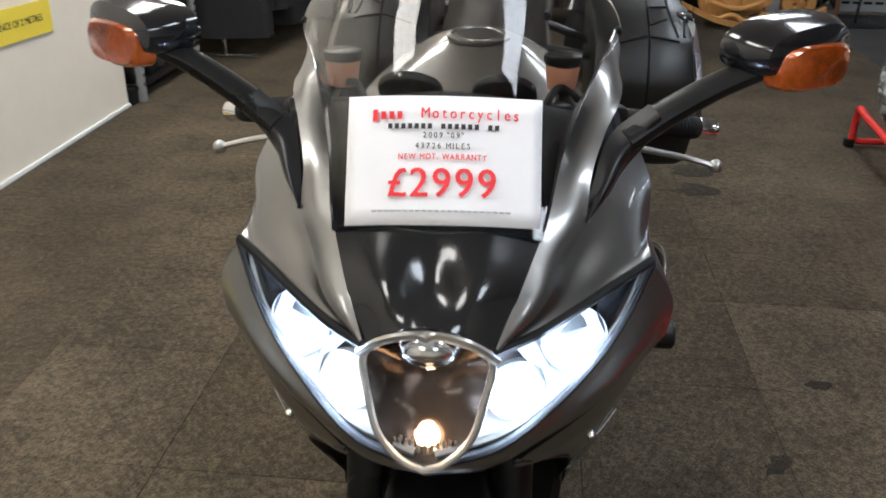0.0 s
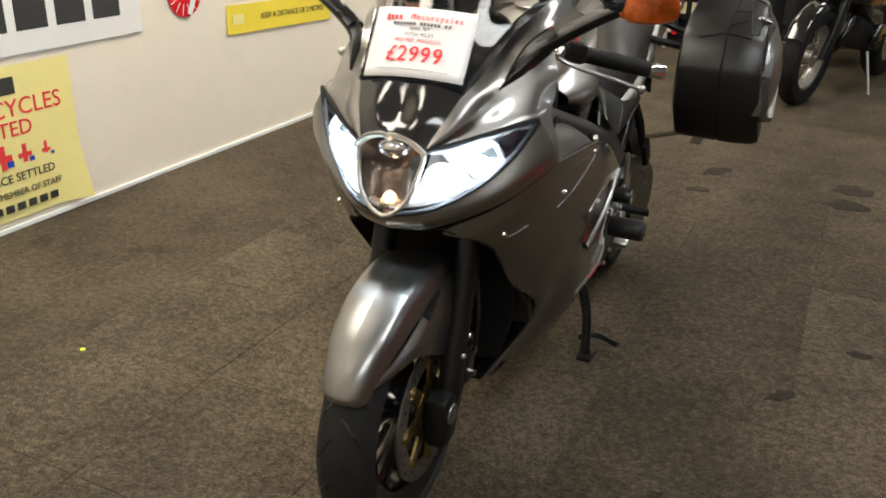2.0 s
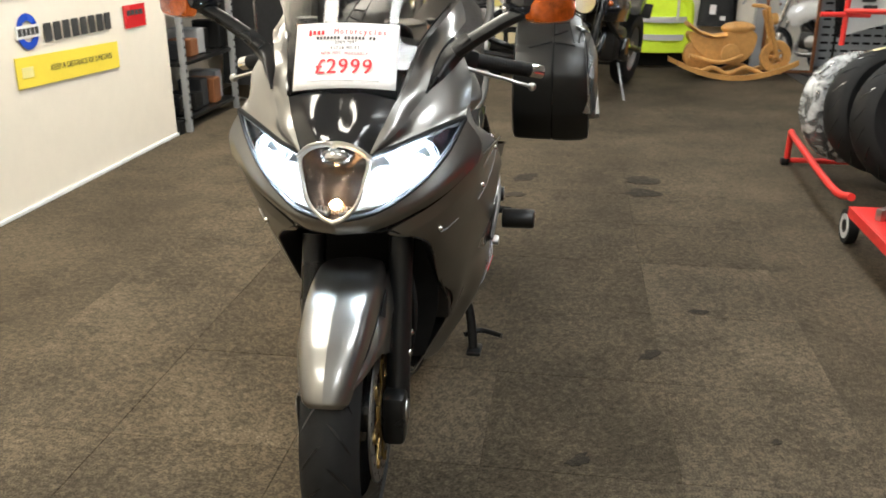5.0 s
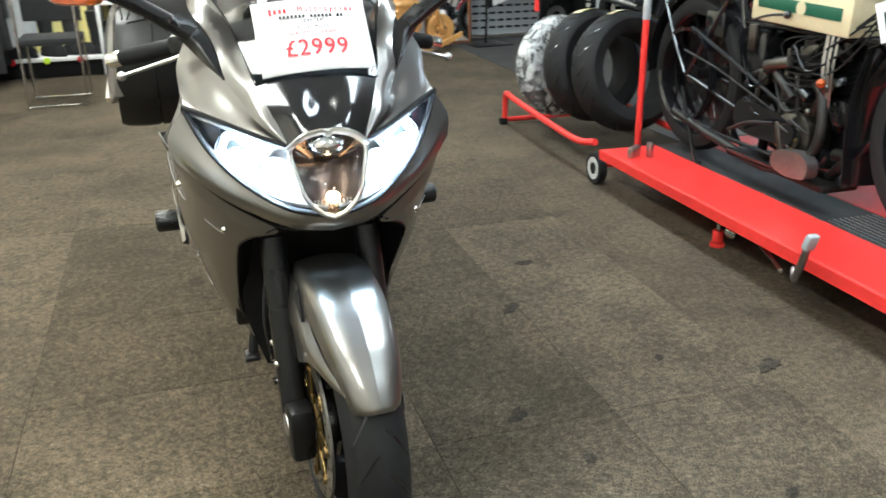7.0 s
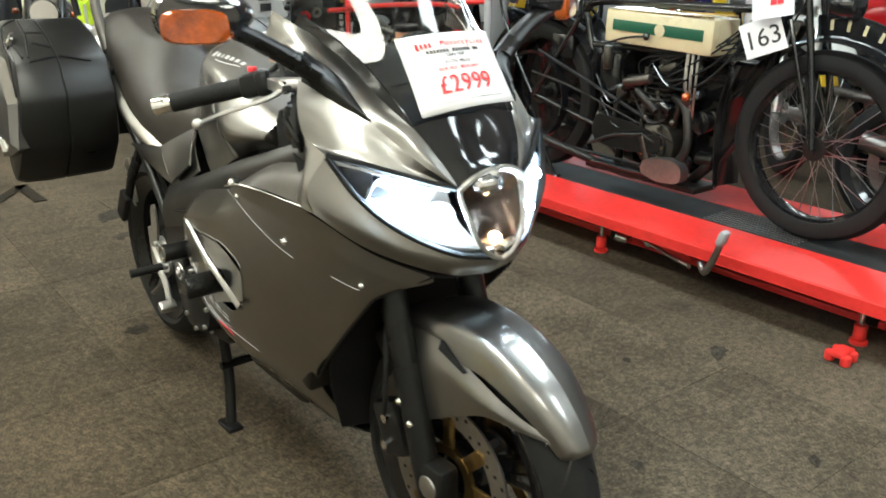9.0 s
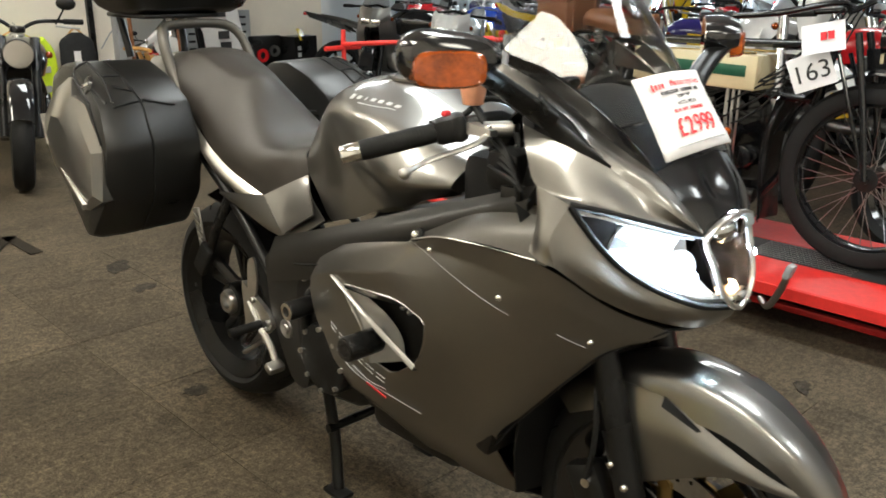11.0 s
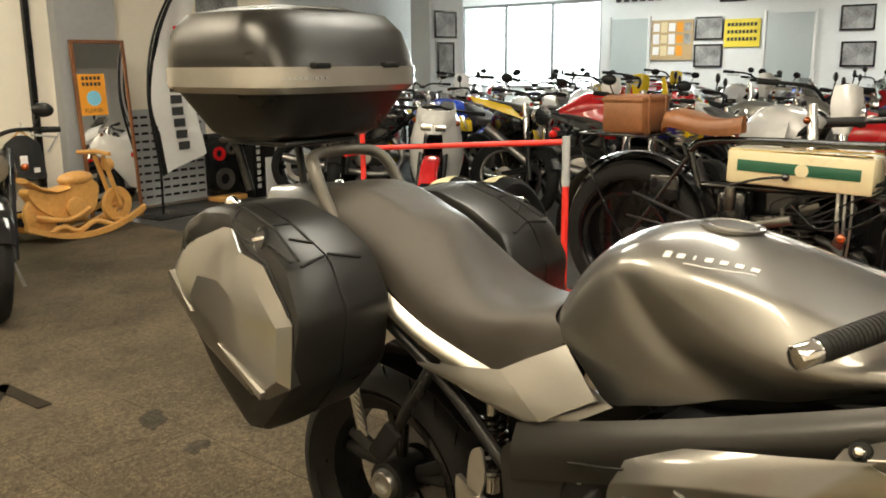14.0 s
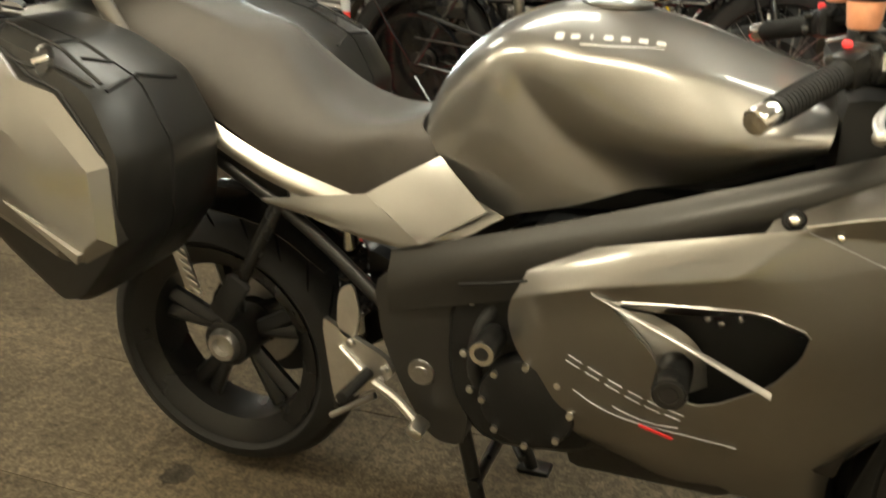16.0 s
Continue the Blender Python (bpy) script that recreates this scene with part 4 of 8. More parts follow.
    part("screw_washer", lathe([(0.0, 0.0), (0.013, 0.0), (0.016, -0.003)], 24, frame_of((s * 0.2595, 0.375, 0.8235), (s * 0.8, 0, 0.6), (0, 1, 0))), "black_matt", fair)
    part("screw_upper", ball(0.010, T((s * 0.262, 0.375, 0.823)), u=10, v=6), "chrome", fair)
    for line in ([(0.277, 0.356, 0.816), (0.272, 0.27, 0.782), (0.262, 0.150, 0.732)], [(0.225, 0.075, 0.712), (0.196, 0.035, 0.690)]):
        part("fairing_seam", tube([q for q, _ in snapped(fair, [(s * w, y, z) for w, y, z in line], 30, 0.0024)], 0.0008, 5), "grey_paint", fair, "thin pale panel joint")
    # infill above the frame, darkened for shade, and panel that fills behind the cowl
    part("infill_panel", net([[(0.264, 0.07, 0.840), (0.286, 0.26, 0.840), (0.258, 0.41, 0.795)], [(0.245, 0.09, 0.885), (0.258, 0.25, 0.868), (0.242, 0.40, 0.812)], [(0.20, 0.13, 0.915), (0.215, 0.25, 0.89), (0.21, 0.39, 0.83)]], 20, 10, 0.003, s), "rail_grey", bike, "dark grey infill panel, its silver darkened for shade")
    # Bright bar drawn in place of the highlight along the panel's chamfer.
    part("panel_edge", tube([(s * 0.269, 0.09, 0.846), (s * 0.292, 0.26, 0.8485), (s * 0.285, 0.36, 0.824)], 0.0018, 6, 20), "silver_bright", bike, "thin bright bar drawn for the highlight on the panel edge")
    bung = part("crash_bung", cyl(0.026, 0.085, T((s * 0.290 + (0.04 if s > 0 else 0), BY, BZ)) @ X90, n=24, bevel=0.005), "black_satin", bike, "black nylon crash bung")
    part("bung_face", lathe([(0.014, 0.0), (0.021, 0.0), (0.021, 0.003), (0.014, 0.003)], 24, T((s * 0.3325 + (0.04 if s > 0 else 0) - 0.0015, BY, BZ)), closed=True), "frame_grey", bung)
    part("bung_bolt", cyl(0.013, 0.004, T((s * 0.332 + (0.04 if s > 0 else 0), BY, BZ)) @ X90, n=20), "black_gloss", bung)
    bung = part("crash_bung", cyl(0.022, 0.07, T((s * 0.235, 0.800, 0.552)) @ X90, n=24, bevel=0.004), "black_satin", bike, "black nylon crash bung")
    part("bung_ring", lathe([(0.012, 0.0), (0.02, 0.0), (0.02, 0.003), (0.012, 0.003)], 24, T((s * 0.27 - 0.0015, 0.800, 0.552)), closed=True), "chrome", bung)
    # lettering on the side, drawn as plain bars
    for k in range(6):
        y, z = 0.668 - 0.034 * k, 0.545 - 0.0135 * k
        (q, nor), = snapped(fair, [(s * 0.30, y, z)], 0, 0.003)
        base = frame_of(q, (0, -1, -0.4), nor)
        for dy in (-0.006, 0.006):
            part("side_lettering_bar", box(0.024, 0.0018, 0.0016, 0, base @ T((0, dy, 0))), "grey_paint", fair, "pale lettering bar", smooth=False)
    (q, nor), = snapped(fair, [(s * 0.30, 0.525, 0.425)], 0, 0.003)
    part("side_number_bar", box(0.055, 0.006, 0.0016, 0, frame_of(q, (0, -1, -0.5), nor)), "ink_red", fair, "red lettering bar", smooth=False)
    for line in ([(0.30, 0.67, 0.49), (0.30, 0.60, 0.455), (0.30, 0.50, 0.43), (0.30, 0.40, 0.40)], [(0.30, 0.60, 0.475), (0.30, 0.54, 0.45), (0.30, 0.49, 0.445)]):
        part("side_stripe", tube([q for q, _ in snapped(fair, [(s * w, y, z) for w, y, z in line], 16, 0.0025)], 0.0010, 5), "grey_paint", fair)

# radiator, engine and inner dark parts
part("radiator", box(0.36, 0.04, 0.36, 0.01, T((0, 0.245, 0.56)) @ Matrix.Rotation(radians(12), 4, "X")), "iron", bike, "dark radiator behind the front wheel")
part("inner_fairing", net([[(-0.155, 0.15, 0.66), (0, 0.17, 0.68), (0.155, 0.15, 0.66)], [(-0.16, 0.21, 0.45), (0, 0.22, 0.46), (0.16, 0.21, 0.45)], [(-0.12, 0.24, 0.29), (0, 0.22, 0.28), (0.12, 0.24, 0.29)]], 14, 14, 0.004), "black_matt", bike)
part("under_cowl", net([[(-0.20, 0.06, 0.775), (-0.1, -0.04, 0.72), (0, -0.075, 0.716), (0.1, -0.04, 0.72), (0.20, 0.06, 0.775)], [(-0.17, 0.15, 0.70), (-0.09, 0.06, 0.69), (0, 0.03, 0.69), (0.09, 0.06, 0.69), (0.17, 0.15, 0.70)], [(-0.15, 0.2, 0.6), (-0.08, 0.2, 0.62), (0, 0.2, 0.62), (0.08, 0.2, 0.62), (0.15, 0.2, 0.6)]], 18, 12, 0.004), "black_matt", bike)
eng = part("engine", box(0.34, 0.40, 0.30, 0.03, T((0, 0.62, 0.50))), "iron", bike, "dark engine behind the fairing")
part("gearbox", box(0.36, 0.22, 0.16, 0.03, T((0, 0.70, 0.42))), "iron", eng)
part("sump", box(0.24, 0.30, 0.14, 0.03, T((0, 0.55, 0.32))), "iron", eng)
for s in (-1, 1):
    part("engine_case", loft([[Vector((s * w, 0.74 + (q.x - 0.74) * k, 0.49 + (q.y - 0.49) * k)) for q in rounded([(0.60, 0.66), (0.89, 0.64), (0.90, 0.42), (0.83, 0.31), (0.60, 0.34)])] for w, k in ((0.10, 1.0), (0.172, 1.0), (0.186, 0.92))]), "engine_black", eng, "black engine case")
    for y, z in ((0.845, 0.60), (0.86, 0.50), (0.85, 0.43), (0.80, 0.375), (0.74, 0.345), (0.80, 0.62)):
        part("case_bolt", cyl(0.007, 0.012, T((s * 0.187, y, z)) @ X90, n=10, bevel=0.002), "alloy", eng)
    part("water_pipe", tube([(s * 0.17, 0.80, 0.60), (s * 0.195, 0.83, 0.55), (s * 0.19, 0.84, 0.46), (s * 0.17, 0.80, 0.40)], 0.012, 10, 12), "rubber", eng)
for s in (-1, 1):
    part("engine_cover", cyl(0.085, 0.05, T((s * 0.2, 0.74, 0.44)) @ X90, n=32, bevel=0.012), "engine_black", eng)
    for k in range(8):
        a = 2 * math.pi * k / 8
        part("cover_bolt", cyl(0.006, 0.01, T((s * 0.226, 0.74 + 0.075 * math.cos(a), 0.44 + 0.075 * math.sin(a))) @ X90, n=8), "alloy", eng)
part("belly_pan", net([[(-0.122, 0.60, 0.308), (0, 0.6, 0.29), (0.135, 0.60, 0.308)], [(-0.09, 0.345, 0.254), (0, 0.33, 0.23), (0.10, 0.345, 0.214)], [(-0.075, 0.22, 0.270), (0, 0.20, 0.24), (0.075, 0.225, 0.222)]], 14, 14, 0.003), "black_matt", bike)

# frame spars
for s in (-1, 1):
    bm = net([[(0.20, 0.15, 0.945), (0.212, 0.45, 0.845), (0.192, 0.72, 0.752), (0.162, 1.0, 0.662)],
              [(0.222, 0.15, 0.915), (0.242, 0.45, 0.805), (0.217, 0.72, 0.71), (0.185, 1.0, 0.61)],
              [(0.20, 0.15, 0.845), (0.225, 0.45, 0.72), (0.205, 0.72, 0.635), (0.18, 1.0, 0.55)]], 24, 12, 0.02, s)
    spar = part("frame_spar", bm, "frame_grey", bike, "charcoal beam frame spar")
    part("spar_groove", tube([(s * 0.236, 0.38, 0.775), (s * 0.222, 0.72, 0.672), (s * 0.203, 0.86, 0.635)], 0.003, 6, 12), "black_matt", spar)
    bm = loft([[Vector((s * w, q.x, q.y)) for q in rounded([(0.84, 0.66), (1.03, 0.63), (1.02, 0.50), (0.985, 0.40), (0.93, 0.30), (0.86, 0.30), (0.86, 0.45)])] for w in (0.12, 0.178)])
    part("frame_plate", bm, "frame_grey", spar)
    part("pivot_cap", lathe([(0.0, 0.006), (0.012, 0.006), (0.014, 0.002), (0.024, 0.002), (0.026, -0.004)], 24, T((s * 0.18, 0.945, 0.44)) @ (ident() if s > 0 else Matrix.Rotation(math.pi, 4, "Z"))), "steel", spar)
    hang = part("footrest_hanger", loft([[Vector((s * w, q.x, q.y)) for q in rounded([(1.135, 0.525), (1.10, 0.505), (1.01, 0.462), (0.995, 0.43), (1.02, 0.405), (1.09, 0.36), (1.12, 0.34)], 2, 0.15)] for w in (0.176, 0.188)]), "alloy", bike, "bare alloy footrest hanger")
    part("hanger_rib", tube([(s * 0.19, 1.10, 0.47), (s * 0.192, 1.055, 0.425)], 0.006, 8, 1), "alloy", hang)
    for y, z in ((1.012, 0.437), (1.075, 0.482), (1.02, 0.415)):
        part("hanger_bolt", cyl(0.008, 0.012, T((s * 0.192, y, z)) @ X90, n=12, bevel=0.002), "steel", hang)
    part("footrest", tube([(s * 0.19, 1.045, 0.425), (s * 0.275, 1.055, 0.42)], 0.012, 10, 1), "black_matt", hang)
    part("heel_guard", loft([[Vector((s * w, q.x, q.y)) for q in rounded([(1.065, 0.60), (1.095, 0.585), (1.105, 0.50), (1.07, 0.485), (1.055, 0.54)])] for w in (0.182, 0.188)]), "alloy", hang)
    part("pedal", tube([(s * 0.20, 1.03, 0.415), (s * 0.205, 0.985, 0.392), (s * 0.215, 0.945, 0.362)], 0.009, 8, 8), "alloy", hang)
    part("pedal_pad", box(0.045, 0.03, 0.022, 0.006, T((s * 0.225, 0.935, 0.355)) @ Matrix.Rotation(radians(30), 4, "X")), "alloy", hang)
    part("pedal_rod", tube([(s * 0.197, 1.03, 0.385), (s * 0.197, 1.125, 0.322)], 0.006, 8, 1), "steel", hang)
    bm = tube([(s * 0.20 + 0.012 * math.cos(a), 1.05 + 0.0014 * a, 0.418 - 0.0014 * a + 0.012 * math.sin(a)) for a in np.linspace(0, 44, 110)], 0.0026, 5, 0)
    part("return_spring", bm, "iron", hang)
    part("subframe_tube", tube([(s * 0.165, 1.02, 0.56), (s * 0.15, 1.2, 0.70), (s * 0.13, 1.5, 0.87)], 0.013, 10, 12), "black_satin", bike)
    part("pillion_hanger", tube([(s * 0.15, 1.22, 0.72), (s * 0.17, 1.27, 0.63), (s * 0.175, 1.31, 0.55)], 0.016, 10, 10, r_end=0.011), "black_satin", bike)
    part("pillion_footrest", box(0.02, 0.05, 0.10, 0.008, T((s * 0.185, 1.33, 0.53)) @ Matrix.Rotation(radians(35), 4, "X")), "black_matt", bike, "folded pillion footrest")

# tank
TK = [[(0, 0.985, 0.862), (0.05, 0.980, 0.857), (0.085, 0.963, 0.845), (0.098, 0.938, 0.822), (0.108, 0.885, 0.777), (0.117, 0.831, 0.731)],
      [(0, 0.940, 0.943), (0.045, 0.938, 0.937), (0.088, 0.922, 0.912), (0.108, 0.890, 0.862), (0.120, 0.838, 0.798), (0.127, 0.780, 0.742)],
      [(0, 0.860, 1.020), (0.06, 0.857, 1.012), (0.112, 0.845, 0.976), (0.132, 0.805, 0.905), (0.139, 0.755, 0.828), (0.143, 0.700, 0.766)],
      [(0, 0.765, 1.058), (0.07, 0.765, 1.046), (0.128, 0.795, 0.997), (0.141, 0.732, 0.902), (0.149, 0.665, 0.852), (0.156, 0.605, 0.806)],
      [(0, 0.690, 1.064), (0.08, 0.690, 1.050), (0.155, 0.698, 0.997), (0.172, 0.655, 0.909), (0.176, 0.595, 0.862), (0.172, 0.543, 0.826)],
      [(0, 0.600, 1.050), (0.085, 0.60, 1.038), (0.172, 0.600, 0.998), (0.207, 0.560, 0.920), (0.210, 0.515, 0.876), (0.186, 0.485, 0.842)],
      [(0, 0.480, 1.010), (0.09, 0.480, 1.002), (0.180, 0.480, 0.983), (0.228, 0.455, 0.926), (0.225, 0.430, 0.892), (0.190, 0.420, 0.868)],
      [(0, 0.330, 0.955), (0.08, 0.330, 0.950), (0.160, 0.335, 0.944), (0.200, 0.340, 0.918), (0.198, 0.345, 0.900), (0.172, 0.350, 0.886)]]
bm = cage(TK, [("c", 2, 3, 4, 0.3), ("c", 2, 4, 7, 0.45), ("r", 3, 2, 5, 0.35), ("r", 4, 2, 5, 0.3)], True)
tank = part("fuel_tank", bm, "silver", bike, "silver-grey fuel tank")
for s in (-1, 1):
    for k in range(7):
        y = 0.726 - 0.0245 * k
        (q, nor), = snapped(tank, [(s * 0.122, y, 1.024 - 0.11 * (0.726 - y))], 0, 0.0006)
        part("badge_bar", box(0.013 if k != 2 else 0.004, 0.010 + 0.005 * (k == 0), 0.0010, 0.0, frame_of(q, (0, 1, 0), nor)), "reflect", tank, "pale lettering bar", smooth=False)
    sw = [q for q, _ in snapped(tank, [(s * 0.13, 0.69, 1.005), (s * 0.13, 0.63, 0.992), (s * 0.13, 0.575, 0.995)], 14, 0.0005)]
    part("badge_swoosh", tube(sw, 0.0014, 5), "reflect", tank)
capm = T((0, 0.665, 1.062)) @ Matrix.Rotation(radians(4), 4, "X")
Z2X = Matrix.Rotation(radians(-90), 4, "Y")
part("filler_ring", lathe([(0.056, -0.004), (0.056, 0.0012), (0.048, 0.0022), (0.046, -0.0005), (0.040, -0.0005), (0.038, 0.002), (0.0, 0.0026)], 40, capm @ Z2X), "silver", tank, "flush filler cap with a ring")

# seat and tail
SEAT = [[(0, 1.625, 1.060), (0.065, 1.615, 1.054), (0.100, 1.600, 1.030), (0.114, 1.585, 0.993)],
        [(0, 1.500, 1.075), (0.072, 1.500, 1.066), (0.116, 1.500, 1.010), (0.132, 1.480, 0.945)],
        [(0, 1.400, 1.048), (0.072, 1.395, 1.038), (0.122, 1.400, 0.965), (0.143, 1.390, 0.893)],
        [(0, 1.290, 1.022), (0.070, 1.312, 1.004), (0.130, 1.330, 0.925), (0.150, 1.315, 0.850)],
        [(0, 1.238, 0.995), (0.074, 1.255, 0.968), (0.138, 1.268, 0.885), (0.153, 1.255, 0.815)],
        [(0, 1.165, 0.912), (0.088, 1.170, 0.905), (0.146, 1.180, 0.845), (0.150, 1.185, 0.783)],
        [(0, 1.090, 0.872), (0.092, 1.090, 0.869), (0.136, 1.100, 0.825), (0.138, 1.115, 0.758)],
        [(0, 1.025, 0.868), (0.074, 1.025, 0.866), (0.108, 1.022, 0.835), (0.122, 1.052, 0.744)],
        [(0, 0.972, 0.882), (0.055, 0.970, 0.877), (0.088, 0.962, 0.852), (0.098, 0.933, 0.821)]]
bm = cage(SEAT, [("r", 3, 0, 1, 0.6), ("c", 1, 0, 3, 0.55), ("c", 1, 3, 5, 0.35), ("c", 3, 0, 8, 1.0)], True)
part("seat", bm, "vinyl", bike, "black vinyl stepped dual seat")
part("seat_base", box(0.2, 0.62, 0.08, 0.02, T((0, 1.28, 0.80)) @ Matrix.Rotation(radians(20), 4, "X")), "black_matt", bike)
tail = part("tail_unit", net([[(-0.118, 1.58, 0.985), (0, 1.62, 1.06), (0.118, 1.58, 0.985)], [(-0.10, 1.72, 0.99), (0, 1.74, 1.05), (0.10, 1.72, 0.99)], [(-0.05, 1.86, 1.0), (0, 1.88, 1.03), (0.05, 1.86, 1.0)]], 14, 10, 0.01), "silver", bike, "silver tail unit")
for s in (-1, 1):
    part("tail_strip", net([[(0.118, 1.60, 0.992), (0.14, 1.42, 0.90), (0.155, 1.24, 0.808), (0.132, 1.06, 0.735)],
                            [(0.132, 1.60, 0.975), (0.156, 1.42, 0.882), (0.172, 1.24, 0.788), (0.148, 1.05, 0.715)],
                            [(0.128, 1.60, 0.955), (0.15, 1.42, 0.86), (0.166, 1.24, 0.768), (0.142, 1.05, 0.695)]], 30, 8, 0.004, s), "silver_bright", bike, "bright silver strip under the seat")
    part("side_panel", net([[(0.092, 0.955, 0.805), (0.128, 1.01, 0.765), (0.140, 1.075, 0.732), (0.150, 1.22, 0.745)],
                            [(0.128, 0.89, 0.775), (0.15, 0.96, 0.72), (0.156, 1.02, 0.695), (0.158, 1.15, 0.70)],
                            [(0.158, 0.80, 0.742), (0.165, 0.87, 0.70), (0.163, 0.945, 0.668), (0.158, 1.04, 0.67)]], 20, 14, 0.004, s), "silver", bike, "silver side panel")
    part("panel_facet", net([[(0.154, 1.046, 0.757), (0.128, 0.985, 0.790), (0.106, 0.925, 0.820)], [(0.167, 0.990, 0.722), (0.150, 0.935, 0.752), (0.139, 0.875, 0.787)], [(0.176, 0.937, 0.684), (0.171, 0.880, 0.720), (0.168, 0.824, 0.753)]], 10, 10, 0.004, s, m=T((s * 0.004, 0, 0))), "silver", bike, "crisp silver side panel facet")
    part("panel_wing", net([[(0.154, 1.046, 0.757), (0.160, 1.15, 0.743), (0.162, 1.25, 0.730)], [(0.170, 0.99, 0.722), (0.170, 1.12, 0.722), (0.164, 1.25, 0.728)], [(0.176, 0.937, 0.684), (0.172, 1.09, 0.700), (0.163, 1.25, 0.725)]], 12, 8, 0.004, s, m=T((s * 0.003, 0, 0))), "silver", bike, "tapering lower side panel")
    part("tail_infill", net([[(0.13, 1.56, 0.955), (0.15, 1.40, 0.86), (0.16, 1.2, 0.755)], [(0.12, 1.5, 0.88), (0.14, 1.38, 0.80), (0.15, 1.2, 0.71)]], 12, 6, 0.004, s), "black_satin", bike)
rail = [(-0.122, 1.50, 0.955), (-0.118, 1.555, 1.02), (-0.112, 1.60, 1.095), (-0.085, 1.635, 1.128), (0, 1.65, 1.135), (0.10, 1.635, 1.130), (0.135, 1.60, 1.098), (0.145, 1.555, 1.02), (0.135, 1.47, 0.955)]
part("grab_rail", tube(rail, 0.0135, 12, 60, flat=1.25), "rail_grey", bike, "satin grey grab rail")

# rear wheel, swingarm
rw = part("rear_wheel", bmesh.new(), "black_gloss", bike)
rw.matrix_local = T((0.022, RY, RZ))
spoke_wheel(rw, RR, 0.165, 5, "black_satin")
part("wheel_nut", lathe([(0.0, 0.004), (0.020, 0.004), (0.022, 0.018), (0.032, 0.018), (0.038, 0.006), (0.040, -0.02)], 28, T((-0.055, 0, 0)) @ Matrix.Rotation(math.pi, 4, "Z")), "alloy", rw, "alloy wheel nut")
part("rear_disc", disc_bm(0.11, 0.06), "steel", rw, m=T((0.075, 0, 0)))
part("swingarm", tube([(0.02, 0.96, 0.43), (0.10, 1.12, 0.45), (0.125, 1.30, 0.40), (0.11, RY, RZ)], 0.045, 14, 20), "black_satin", bike, "black single-sided swingarm")
# Plate added on the far side for the shade between the spokes.
part("hub_carrier", loft([[Vector((x, RY + (q.x - RY) * k, RZ + (q.y - RZ) * k)) for q in rounded([(1.05, 0.50), (1.20, 0.56), (1.46, 0.47), (1.60, 0.39), (1.61, 0.27), (1.48, 0.19), (1.36, 0.20), (1.08, 0.36)])] for x, k in ((0.10, 0.96), (0.12, 1.0), (0.17, 0.95))]), "black_satin", bike, "black swingarm plate added behind the rear wheel to darken it")
part("rear_hugger", net([[(-0.085, 1.18, 0.56), (0, 1.16, 0.59), (0.085, 1.18, 0.56)], [(-0.09, 1.30, 0.64), (0, 1.29, 0.67), (0.09, 1.30, 0.64)], [(-0.09, 1.46, 0.67), (0, 1.47, 0.69), (0.09, 1.46, 0.67)]], 12, 12, 0.003), "black_gloss", bike, "gloss black rear hugger")
bm = bmesh.new()
tube([(-0.045 + 0.028 * math.cos(a), 1.14 + 0.028 * math.sin(a), 0.46 + 0.0032 * a) for a in np.linspace(0, 44, 200)], 0.006, 6, 0, bm)
part("shock_spring", bm, "black_gloss", bike, "black shock absorber spring")
part("shock_body", tube([(-0.045, 1.14, 0.42), (-0.045, 1.14, 0.64)], 0.016, 12, 1), "chrome", bike)
bm = bmesh.new()
for k in range(7):
    box(0.006, 0.03, 0.008, 0.002, T((-0.11, 1.5 - 0.005 * k, 0.60 - 0.018 * k)) @ Matrix.Rotation(radians(30), 4, "X"), bm)
box(0.008, 0.035, 0.14, 0.004, T((-0.10, 1.50, 0.555)) @ Matrix.Rotation(radians(-14), 4, "X"), bm)
part("pillion_peg_plate", bm, "alloy", bike, "alloy ribbed plate")
part("rear_mudguard", net([[(-0.07, 1.62, 0.92), (0, 1.64, 0.95), (0.07, 1.62, 0.92)], [(-0.08, 1.75, 0.80), (0, 1.78, 0.82), (0.08, 1.75, 0.80)], [(-0.075, 1.82, 0.62), (0, 1.86, 0.63), (0.075, 1.82, 0.62)]], 12, 12, 0.004), "black_matt", bike)
for s in (-1, 1):
    part("exhaust", tube([(s * 0.09, 1.45, 0.86), (s * 0.09, 1.83, 0.955)], 0.055, 20, 1), "steel", bike, "underseat exhaust")
    ind = part("rear_indicator", tube([(s * 0.09, 1.78, 0.95), (s * 0.17, 1.82, 1.0)], 0.01, 8, 4), "black_matt", bike)
    part("indicator_lens", ball(0.026, T((s * 0.18, 1.825, 1.0)) @ Matrix.Diagonal((0.7, 1, 1.2, 1)), u=14, v=10), "chrome", ind)

# centre stand
st = part("centre_stand", bmesh.new(), "black_satin", bike, "black centre stand, down")
for s in (-1, 1):
    part("stand_leg", tube([(s * 0.10, 0.90, 0.30), (0.03 + s * 0.13, 0.87, 0.14), (0.03 + s * 0.15, 0.835, 0.012)], 0.015, 12, 8), "black_satin", st)
    part("stand_foot", box(0.045, 0.075, 0.014, 0.005, T((0.03 + s * 0.155, 0.83, 0.008))), "black_satin", st)
part("stand_tang", tube([(0.15, 0.85, 0.05), (0.20, 0.88, 0.055), (0.27, 0.86, 0.05)], 0.009, 10, 8), "black_satin", st)
part("stand_bridge", tube([(-0.12, 0.87, 0.17), (0.12, 0.87, 0.17)], 0.012, 10, 1), "black_satin", st)

